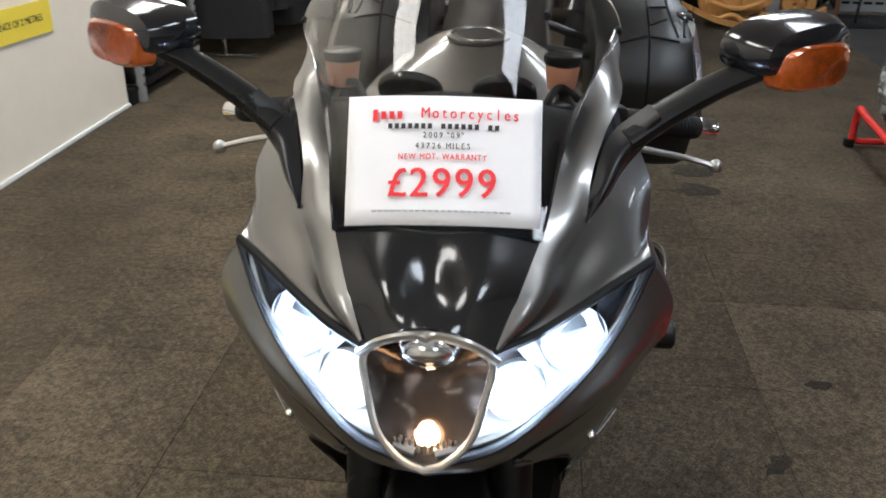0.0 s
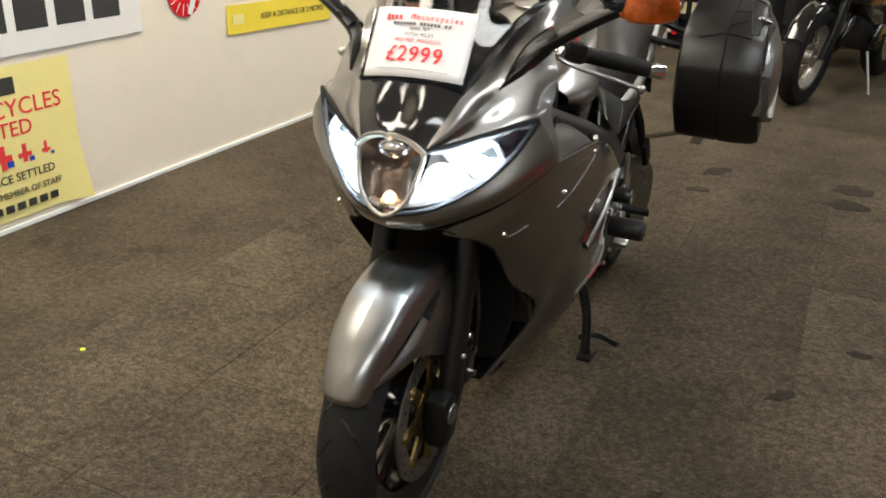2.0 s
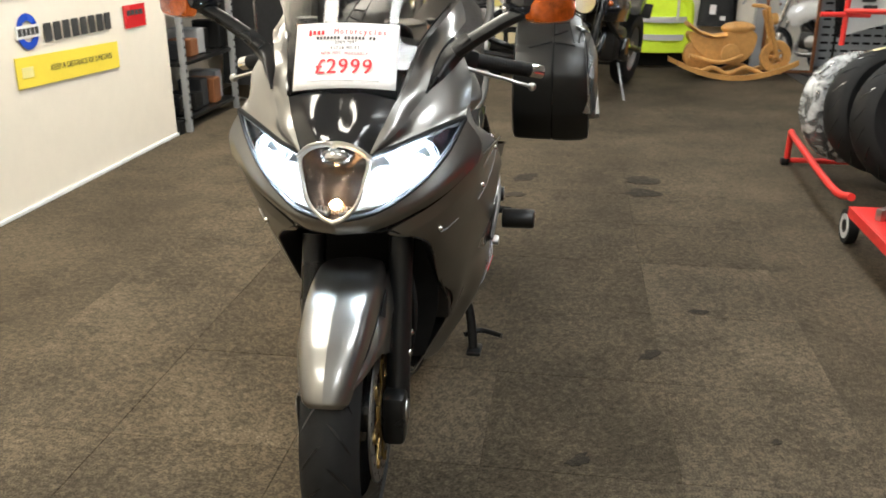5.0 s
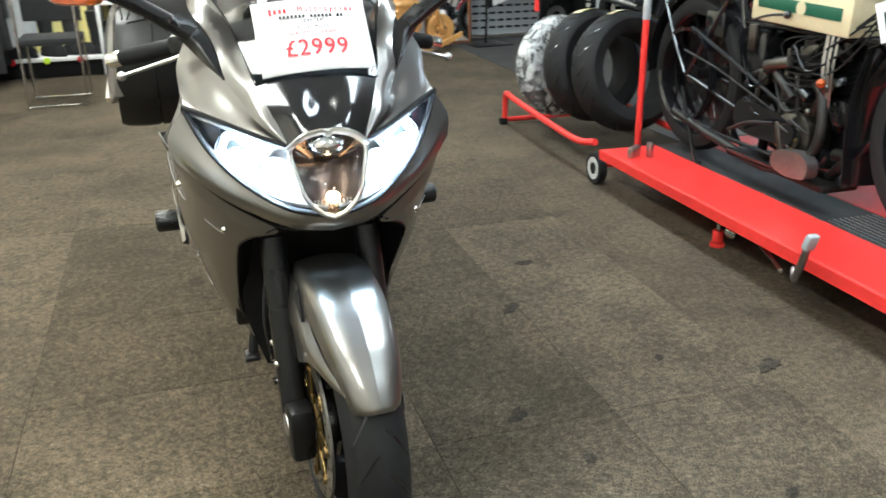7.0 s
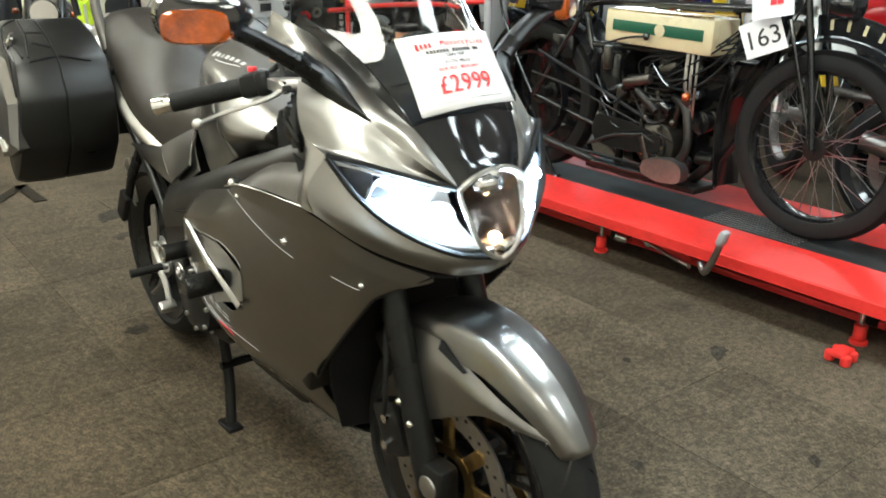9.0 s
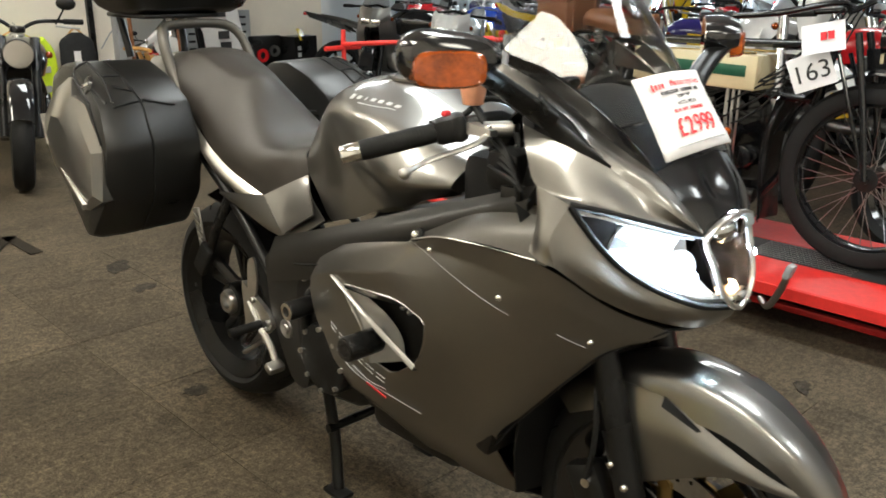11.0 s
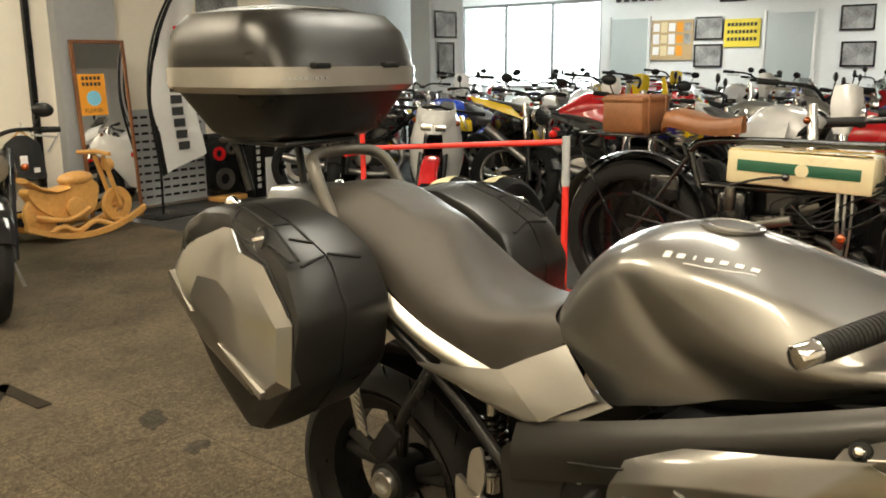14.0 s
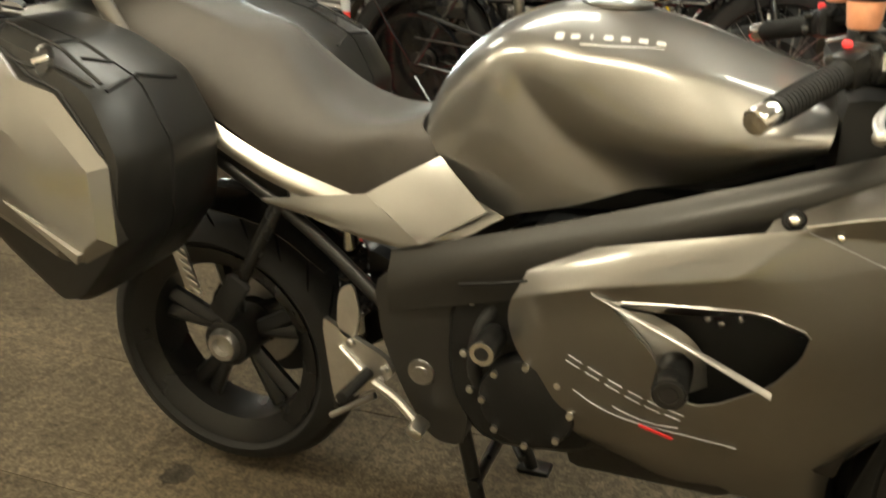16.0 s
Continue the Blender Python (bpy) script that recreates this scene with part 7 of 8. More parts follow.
part("drive_belt", tube([(-0.075, 0.72, 0.14), (-0.075, 1.10, 0.14), (-0.075, 1.46, 0.14)], 0.008, 8, 8), "rubber", vet)
part("brake_rod", tube([(-0.12, 0.75, 0.33), (-0.12, 1.15, 0.43), (-0.10, 1.45, 0.47)], 0.004, 8, 10), "iron", vet)
part("pedal_arm", tube([(-0.13, 1.02, 0.20), (-0.14, 0.88, 0.26), (-0.14, 0.72, 0.29)], 0.007, 8, 10), "iron", vet)
arc = lambda y0, r, a0, a1, n: [(y0 + r * math.cos(radians(a0 + (a1 - a0) * k / n)), 0.353 + r * math.sin(radians(a0 + (a1 - a0) * k / n))) for k in range(n + 1)]
for nm, y0, a0, a1 in (("front_mudguard", 0.0, 20, 150), ("rear_mudguard", 1.46, -5, 175)):
    rows = [[(x, y, z - 0.6 * abs(x) ** 1.0 * (0.35)) for x in (-0.055, -0.03, 0, 0.03, 0.055)] for y, z in arc(y0, 0.395, a0, a1, 10)]
    part(nm, net(rows, 8, 40, 0.003), "black_gloss", vet, "gloss black mudguard")
bm = bmesh.new()
lo = [[bm.verts.new((x, r * math.cos(a), 0.353 + r * math.sin(a))) for r in (0.40, 0.475)] for a in (radians(80 + 6.5 * k) for k in range(9)) for x in (-0.006,)]
hi = [[bm.verts.new((0.006, v[q].co.y, v[q].co.z)) for q in (0, 1)] for v in lo]
for a, b, c, d in zip(lo, lo[1:], hi, hi[1:]):
    bm.faces.new((a[0], a[1], b[1], b[0])), bm.faces.new((c[0], d[0], d[1], c[1])), bm.faces.new((a[1], c[1], d[1], b[1])), bm.faces.new((a[0], b[0], d[0], c[0]))
bm.faces.new((lo[0][0], hi[0][0], hi[0][1], lo[0][1])), bm.faces.new((lo[-1][0], lo[-1][1], hi[-1][1], hi[-1][0]))
plate = part("front_plate", bm, "black_gloss", vet, "curved black front plate with cream bars")
for k in range(6):
    a = radians(87 + 8.2 * k)
    part("plate_bar", box(0.002, 0.012, 0.034, 0, T((-0.0075, 0.437 * math.cos(a), 0.353 + 0.437 * math.sin(a))) @ Matrix.Rotation(a - radians(90), 4, "X")), "cream", plate, smooth=False)
tagm = frame_of((-0.09, 0.235, 0.735), (0, -1, 0.42), (-1, -0.2, 0.1))
tag = part("race_number", prism([(-0.075, -0.065), (0.08, -0.065), (0.075, 0.07), (-0.08, 0.065)], 0.003, tagm, bevel=0.001), "paper", vet, "white race number card")
text("163", 0.095, "ink_black", tag, tagm @ T((0, -0.005, 0.0045)))
price = part("price_tag", box(0.15, 0.11, 0.001, 0, frame_of((-0.11, 0.20, 0.86), (0.1, -1, 0.25), (-1, -0.15, 0.3))), "paper", vet, "white price tag with red print", smooth=False)
for k in range(3):
    part("tag_bar", box(0.022, 0.03, 0.001, 0, frame_of((-0.1115, 0.225 - 0.027 * k, 0.86 + 0.006 * k), (0.1, -1, 0.25), (-1, -0.15, 0.3))), "ink_red", price, smooth=False)
part("acetylene_lamp", cyl(0.055, 0.09, T((0, -0.02, 0.86)) @ Y90, n=24, bevel=0.01), "black_gloss", vet, "black front lamp")
sd = bmesh.new()
rows = []
for y, hw, z in ((0.985, 0.028, 0.912), (1.05, 0.045, 0.898), (1.13, 0.085, 0.902), (1.22, 0.125, 0.925), (1.285, 0.115, 0.930), (1.31, 0.09, 0.905)):
    rows.append([(-hw * 0.95, y, z - 0.065), (-hw, y, z - 0.03), (-hw * 0.7, y, z), (0, y, z + 0.006), (hw * 0.7, y, z), (hw, y, z - 0.03), (hw * 0.95, y, z - 0.065)])
net(rows, 20, 24, 0.02, 1, sd)
part("saddle", sd, "leather", vet, "polished tan leather saddle")
for s in (-1, 1):
    bm = bmesh.new()
    tube([(s * 0.07 + 0.018 * math.cos(a), 1.23 + 0.018 * math.sin(a), 0.79 + 0.0028 * a) for a in np.linspace(0, 34, 140)], 0.004, 6, 0, bm)
    part("saddle_spring", bm, "steel", vet)
    part("rack_stay", tube([(s * 0.07, 1.22, 0.74), (s * 0.09, 1.36, 0.816), (s * 0.10, 1.69, 0.816), (s * 0.09, 1.60, 0.56), (s * 0.075, 1.48, 0.36)], 0.007, 8, 20), "black_gloss", vet)
part("rack", box(0.24, 0.34, 0.012, 0.004, T((0, 1.53, 0.822))), "black_gloss", vet)
bagm = T((0, 1.475, 0.905))
bag = part("tool_bag", box(0.27, 0.20, 0.15, 0.02, bagm), "leather", vet, "brown leather tool bag on the rear rack")
part("bag_flap", box(0.276, 0.205, 0.03, 0.012, bagm @ T((0, 0, 0.07))), "leather", bag)
for x in (-0.08, 0.08):
    part("bag_strap", box(0.02, 0.215, 0.17, 0.004, bagm @ T((x, 0, 0.004))), "leather", bag, "darker strap")
part("rear_lamp", ball(0.02, T((-0.02, 1.90, 0.80)), u=12, v=8), "red_lens", vet, "small red rear lamp")
part("toolbox", box(0.12, 0.14, 0.11, 0.012, T((0, 1.30, 0.60))), "black_gloss", vet)
part("oil_pump", cyl(0.02, 0.10, T((-0.07, 1.0, 0.58)), n=16, bevel=0.004), "old_alloy", vet)
for k in range(5):
    part("control_cable", tube([(0.05 * (k - 2), 0.14, 0.97), (-0.05 + 0.02 * k, 0.30, 0.80 - 0.03 * k), (-0.06, 0.55 + 0.06 * k, 0.60), (-0.03, 0.70 + 0.03 * k, 0.48)], 0.0035, 6, 20), "rubber", vet)


# ---- showroom motorcycles in the background ----
def show_bike(kind, main, second, label, wheel="black_gloss", cat="motorcycle", group="parked showroom motorcycles"):
    """A parked motorcycle: local y runs backwards from the front axle, on its side stand."""
    b = thing("parked_motorcycle", label, cat, None, group)
    dirt, sport, cruiser = kind == "dirt", kind == "sport", kind == "cruiser"
    fr, rr, wb = (0.345, 0.325, 1.46) if dirt else ((0.33, 0.32, 1.52) if cruiser else (0.30, 0.315, 1.42))
    fwid, rwid = (0.09, 0.12) if dirt else ((0.13, 0.15) if cruiser else (0.12, 0.18))
    if dirt or cruiser:
        wire_wheel(b, "front_wheel", fr, fwid, T((0, 0, fr)), wheel, 28, hub=0.04)
        wire_wheel(b, "rear_wheel", rr, rwid, T((0, wb, rr)), wheel, 28, hub=0.04)
    else:
        for nm, y, r, w in (("front_wheel", 0, fr, fwid), ("rear_wheel", wb, rr, rwid)):
            wh = part(nm, bmesh.new(), "rubber", b)
            wh.matrix_local = T((0, y, r))
            part("tyre", tyre_bm(r, w, 40), "rubber", wh)
            part("rim", lathe([(0.222, -0.4 * w), (0.225, 0.4 * w), (0.2, 0.3 * w), (0.195, 0), (0.2, -0.3 * w)], 40, closed=True), wheel, wh)
            bm = bmesh.new()
            for k in range(5):
                a = 2 * math.pi * k / 5
                tube([(0, 0.03 * math.cos(a), 0.03 * math.sin(a)), (0, 0.2 * math.cos(a), 0.2 * math.sin(a))], 0.02, 6, 1, bm)
            part("spokes", bm, wheel, wh)
            part("brake_disc", disc_bm(0.15, 0.10), "steel", wh, m=T((-0.06, 0, 0)))
    lift_ = 0.12 if dirt else (-0.06 if cruiser else 0.0)
    hz = 0.90 + lift_
    for s in (-1, 1):
        part("fork_leg", tube([(s * 0.095, 0.0, fr), (s * 0.095, 0.22, hz + 0.05)], 0.026, 12, 1), "black_satin" if not dirt else "steel", b)
        part("fork_upper", tube([(s * 0.095, 0.13, fr + 0.55 * (hz + 0.05 - fr)), (s * 0.095, 0.225, hz + 0.07)], 0.031, 12, 1), "chrome" if not cruiser else "black_gloss", b)
        part("handlebar", tube([(0, 0.26, hz + 0.10), (s * 0.12, 0.25, hz + (0.17 if not sport else 0.08)), (s * 0.36, 0.36, hz + (0.18 if not sport else 0.06))], 0.012, 8, 16), "black_satin", b)
        part("grip", tube([(s * 0.27, 0.32, hz + (0.178 if not sport else 0.066)), (s * 0.38, 0.37, hz + (0.18 if not sport else 0.06))], 0.018, 10, 1), "rubber", b)
        part("lever", tube([(s * 0.22, 0.26, hz + 0.15), (s * 0.36, 0.30, hz + 0.14)], 0.007, 6, 2), "alloy", b)
        if not dirt and not sport:
            mr = part("mirror", tube([(s * 0.22, 0.30, hz + 0.16), (s * 0.27, 0.28, hz + 0.26)], 0.006, 6, 3), "black_satin", b)
            part("mirror_head", ball(0.055, T((s * 0.28, 0.28, hz + 0.29)) @ Matrix.Diagonal((1.1, 0.35, 0.75, 1)), u=14, v=8), "black_satin", mr)
        part("indicator", ball(0.022, T((s * 0.17, 0.14, hz - 0.02)), u=10, v=8), "amber", b)
        part("frame_rail", tube([(s * 0.05, 0.26, hz - 0.05), (s * 0.14, 0.55, 0.62 + lift_), (s * 0.13, 0.95, 0.45)], 0.022, 8, 12), "black_satin" if not sport else "alloy", b)
        part("swingarm", tube([(s * 0.10, 0.95, 0.42), (s * 0.11, wb, rr)], 0.025, 8, 1), "alloy" if sport else "black_satin", b)
    part("side_stand", tube([(0.12, 0.80, 0.30), (0.24, 0.74, 0.006)], 0.011, 8, 1), "steel", b)
    eng = part("engine", box(0.30, 0.36, 0.26, 0.05, T((0, 0.70, 0.46))), "iron", b, "dark engine")
    for s in (-1, 1):
        part("engine_cover", cyl(0.095, 0.05, T((s * 0.165, 0.76, 0.42)) @ X90, n=22, bevel=0.012), "steel" if not cruiser else "black_gloss", eng)
    part("cylinder", box(0.24, 0.17, 0.22, 0.03, T((0, 0.60, 0.62)) @ Matrix.Rotation(radians(20), 4, "X")), "iron", b)
    part("exhaust", tube([(0.06, 0.48, 0.60), (0.05, 0.38, 0.40), (-0.10, 0.55, 0.25), (-0.14, 1.0, 0.30), (-0.16, wb + 0.15, 0.42 if not dirt else 0.75)], 0.03, 10, 30, r_end=0.045), "steel" if not cruiser else "black_gloss", b)
    rows = [[(0, 0.98, 0.80 + lift_), (0.07, 0.98, 0.79 + lift_), (0.11, 0.97, 0.74 + lift_), (0.10, 0.96, 0.68 + lift_)],
            [(0, 0.72, 0.95 + lift_), (0.11, 0.72, 0.93 + lift_), (0.17, 0.72, 0.84 + lift_), (0.15, 0.72, 0.70 + lift_)],
            [(0, 0.42, 0.93 + lift_), (0.10, 0.42, 0.91 + lift_), (0.16, 0.42, 0.83 + lift_), (0.14, 0.42, 0.72 + lift_)],
            [(0, 0.30, 0.84 + lift_), (0.05, 0.30, 0.83 + lift_), (0.08, 0.31, 0.79 + lift_), (0.07, 0.32, 0.73 + lift_)]]
    bm = bmesh.new()
    for s in (-1, 1):
        net(rows, 10, 14, 0.0, s, bm)
    part("fuel_tank", bm, main, b)
    part("filler_cap", cyl(0.035, 0.02, T((0, 0.62, 0.955 + lift_)), n=18, bevel=0.004), "chrome", b)
    zt = 0.92 if cruiser else (1.0 if sport else 0.93 + lift_)
    rows = [[(0, 0.95, 0.80 + lift_), (0.10, 0.95, 0.79 + lift_), (0.13, 0.95, 0.73 + lift_)], [(0, 1.15, 0.80 + lift_), (0.13, 1.15, 0.79 + lift_), (0.15, 1.15, 0.73 + lift_)],
            [(0, 1.38, 0.86 + lift_ if not sport else 0.90), (0.09, 1.38, 0.85 + lift_ if not sport else 0.89), (0.11, 1.38, 0.80 + lift_)], [(0, 1.62, 0.90 + lift_ if not sport else 0.98), (0.06, 1.62, 0.89 + lift_ if not sport else 0.97), (0.08, 1.62, 0.85 + lift_)]]
    bm = bmesh.new()
    for s in (-1, 1):
        net(rows, 8, 14, 0.0, s, bm)
    part("seat", bm, "vinyl", b)
    bm = bmesh.new()
    for s in (-1, 1):
        net([[(0, 1.40, 0.845 + lift_), (0.10, 1.40, 0.83 + lift_), (0.13, 1.25, 0.70 + lift_)], [(0, 1.60, 0.885 + lift_), (0.075, 1.60, 0.875 + lift_), (0.10, 1.55, 0.80 + lift_)], [(0, 1.82, 0.93 + lift_), (0.04, 1.80, 0.92 + lift_), (0.06, 1.75, 0.86 + lift_)]], 8, 10, 0.01, s, bm)
    part("tail_piece", bm, second, b)
    part("tail_lamp", box(0.09, 0.04, 0.035, 0.01, T((0, 1.80, 0.90 + lift_))), "red_lens", b)
    part("rear_plate", box(0.18, 0.01, 0.13, 0.004, T((0, 1.86, 0.68 + lift_)) @ Matrix.Rotation(radians(-20), 4, "X")), "yellow_paint" if not cruiser else "black_matt", b)
    z0 = fr + (0.32 if not dirt else 0.42)
    rows = []
    for a in (25, 50, 80, 110, 135) if not dirt else (40, 60, 80, 100, 115):
        r = fr + (0.03 if not dirt else 0.20)
        y, z = -r * math.cos(radians(a)) * (1.0 if not dirt else 1.5), fr + r * math.sin(radians(a))
        rows.append([(-0.07, y, z - 0.03), (-0.05, y, z - 0.006), (0, y, z), (0.05, y, z - 0.006), (0.07, y, z - 0.03)])
    part("front_mudguard", net(rows, 10, 16, 0.004), second if not cruiser else "black_gloss", b)
    if sport:
        for s in (-1, 1):
            part("side_fairing", net([[(0.06, -0.02, 0.86), (0.16, 0.12, 0.90), (0.20, 0.38, 0.80), (0.18, 0.62, 0.66)], [(0.08, 0.0, 0.72), (0.18, 0.14, 0.70), (0.23, 0.42, 0.62), (0.20, 0.70, 0.54)], [(0.07, 0.20, 0.50), (0.14, 0.28, 0.42), (0.20, 0.50, 0.40), (0.18, 0.80, 0.40)], [(0.03, 0.34, 0.28), (0.08, 0.40, 0.24), (0.12, 0.60, 0.24), (0.12, 0.90, 0.30)]], 18, 16, 0.004, s), main, b)
            part("fairing_stripe", net([[(0.205, 0.36, 0.72), (0.236, 0.5, 0.60), (0.205, 0.76, 0.50)], [(0.222, 0.36, 0.66), (0.232, 0.5, 0.54), (0.205, 0.74, 0.46)]], 12, 4, 0.004, s), second, b)
            part("nose", net([[(0, -0.12, 0.80), (0.07, -0.09, 0.81), (0.16, 0.10, 0.88)], [(0, -0.12, 0.88), (0.08, -0.07, 0.89), (0.16, 0.12, 0.95)], [(0, -0.02, 0.98), (0.08, 0.02, 0.98), (0.15, 0.16, 1.0)]], 10, 10, 0.004, s), main, b)
        part("windscreen", net([[(-0.14, 0.14, 1.0), (0, -0.02, 0.985), (0.14, 0.14, 1.0)], [(-0.11, 0.22, 1.10), (0, 0.12, 1.12), (0.11, 0.22, 1.10)]], 12, 8, 0.003), "smoke", b)
        part("headlamp", box(0.20, 0.03, 0.06, 0.015, T((0, -0.105, 0.85))), "chrome", b)
    elif dirt:
        part("number_board", net([[(-0.09, 0.06, 1.20), (0, 0.03, 1.22), (0.09, 0.06, 1.20)], [(-0.10, 0.05, 1.08), (0, 0.0, 1.08), (0.10, 0.05, 1.08)], [(-0.05, 0.06, 0.94), (0, 0.02, 0.94), (0.05, 0.06, 0.94)]], 10, 10, 0.004), second, b)
        for s in (-1, 1):
            part("radiator_shroud", net([[(0.15, 0.35, 0.98), (0.19, 0.55, 0.94), (0.16, 0.85, 0.86)], [(0.20, 0.30, 0.84), (0.22, 0.5, 0.80), (0.17, 0.75, 0.78)], [(0.16, 0.38, 0.66), (0.17, 0.5, 0.66), (0.15, 0.62, 0.70)]], 12, 10, 0.004, s), main, b)
    else:
        hl = part("headlamp", lathe([(0.0, -0.07), (0.05, -0.065), (0.085, -0.02), (0.09, 0.03), (0.085, 0.04), (0.0, 0.05)], 28, T((0, 0.10, hz - 0.02)) @ Matrix.Rotation(radians(-90), 4, "Z")), "black_gloss" if cruiser else "chrome", b)
        part("headlamp_lens", cyl(0.082, 0.012, T((0, 0.055, hz - 0.02)) @ Y90, n=28), "chrome", hl, "bright round lamp glass")
        part("instrument_clock", cyl(0.045, 0.04, T((0, 0.20, hz + 0.12)), n=20, bevel=0.006), "black_gloss", b)
    return b


protos = dict(
    white_sport=show_bike("sport", "white", "red", "white fully faired sports motorcycle with red lettering stripe", "black_gloss"),
    blue_street=show_bike("street", "blue", "blue", "blue street motorcycle with yellow wheels", "yellow_paint"),
    red_sport=show_bike("sport", "red", "white", "red and white faired sports motorcycle", "steel"),
    white_dirt=show_bike("dirt", "white", "white", "tall white trail motorcycle with long mudguard", "steel"),
    red_dirt=show_bike("dirt", "red", "yellow_paint", "red and yellow trail motorcycle", "steel"),
    black_street=show_bike("street", "black_gloss", "black_satin", "black street motorcycle with round lamp", "black_gloss"),
    purple_street=show_bike("street", "indigo", "black_satin", "dark blue street motorcycle with round lamp", "steel"),
    red_street=show_bike("street", "red", "red", "red street motorcycle with round lamp", "steel"),
    silver_sport=show_bike("sport", "silver_bright", "black_gloss", "silver faired sports motorcycle", "black_gloss"),
    cruiser=show_bike("cruiser", "black_gloss", "black_gloss", "black cruiser motorcycle with bright round headlamp", "steel", group="")
)


def lean(x, y, rz):
    return T((x, y, 0)) @ Matrix.Rotation(radians(rz), 4, "Z") @ Matrix.Rotation(radians(5), 4, "Y") @ T((0, 0, 0.0))


used = set()


def park(key, x, y, rz):
    ob = protos[key]
    if key in used:
        return copy_thing(ob, lean(x, y, rz))
    used.add(key)
    ob.matrix_world = lean(x, y, rz)
    return ob


park("cruiser", 0.44, 4.78, -18)
for key, x, y, rz in (
    ("white_sport", 3.75, 4.55, -55), ("white_dirt", 3.60, 1.45, -41), ("black_street", 3.1, -0.9, 3), ("black_street", 4.6, 0.5, -30),
    ("red_sport", 5.6, 7.0, -60), ("blue_street", 6.7, 6.0, 60), ("red_dirt", 7.4, 4.6, -50), ("white_dirt", 6.0, 4.2, -40), ("black_street", 5.0, 4.3, -30),
    ("purple_street", 5.6, 2.6, 15), ("red_street", 5.2, 1.0, 10), ("black_street", 6.4, 1.9, 8), ("silver_sport", 7.4, 2.6, 12), ("red_street", 7.6, 0.6, 8),
    ("white_dirt", 8.6, 3.6, -40), ("purple_street", 8.6, 1.4, 10), ("red_sport", 9.6, 2.4, 15), ("black_street", 9.4, 5.0, -45), ("blue_street", 9.2, 7.2, -60),
    ("red_dirt", 10.6, 5.6, -40), ("white_sport", 10.6, 3.6, -20), ("purple_street", 11.4, 2.0, 10), ("silver_sport", 11.6, 6.6, -50), ("red_street", 12.0, 4.6, -30),
    ("black_street", 7.8, 8.2, -60), ("white_sport", 8.4, 6.3, -50), ("black_street", 12.6, 8.0, -50), ("red_street", 10.6, 8.8, -50), ("blue_street", 13.0, 3.2, -20),
    ("black_street", 4.35, 3.05, -60), ("silver_sport", 4.3, 6.2, -50), ("black_street", 5.2, 5.6, 35), ("purple_street", 6.3, 7.6, -40), ("black_street", 7.0, 3.6, 20), ("white_sport", 6.9, 5.3, -20), ("red_dirt", 5.7, 3.4, 25), ("black_street", 8.0, 5.4, 30), ("white_dirt", 7.2, 7.0, -60), ("black_street", 8.2, 2.2, 8), ("red_sport", 8.1, 4.3, -30), ("black_street", 9.6, 3.6, -30), ("purple_street", 9.0, 6.2, 40), ("black_street", 10.2, 7.0, -30), ("black_street", 6.5, -0.6, 10), ("red_street", 8.8, -0.6, 10), ("purple_street", 10.4, 0.4, 10), ("white_dirt", 12.4, 0.6, 10)):
    park(key, x, y, rz)

# ---- back of the room on the left: rack, clothes, chairs, shelf ----
rack = thing("display_rack", "grey perforated metal rack upright with dark shelves", "rack")
for y in (3.76, 4.62):
    part("upright", box(0.04, 0.04, 2.2, 0.004, T((-2.10, y, 1.10))), "grey_paint", rack, "perforated grey upright")
    for k in range(40):
        part("slot", box(0.003, 0.014, 0.022, 0, T((-2.079, y, 0.10 + 0.052 * k))), "black_matt", rack, smooth=False)
for z in (0.08, 0.45, 0.85, 1.3):
    part("shelf", box(0.36, 0.90, 0.025, 0.003, T((-2.28, 4.19, z))), "black_satin", rack)
rng = random.Random(4)
for k in range(14):
    z = (0.095, 0.465, 0.865)[k % 3]
    h = 0.10 + 0.12 * rng.random()
    g = tagged(link("glove_carton", box(0.16 + 0.1 * rng.random(), 0.12, h, 0.01, T((-2.22 - 0.08 * rng.random(), 3.86 + 0.055 * k, z + h / 2))), ("black_satin", "cloth", "grey_paint", "black_matt", "leather")[k % 5], None, "", False), "dark packet lying on the rack shelf", "goods", "goods on the rack")


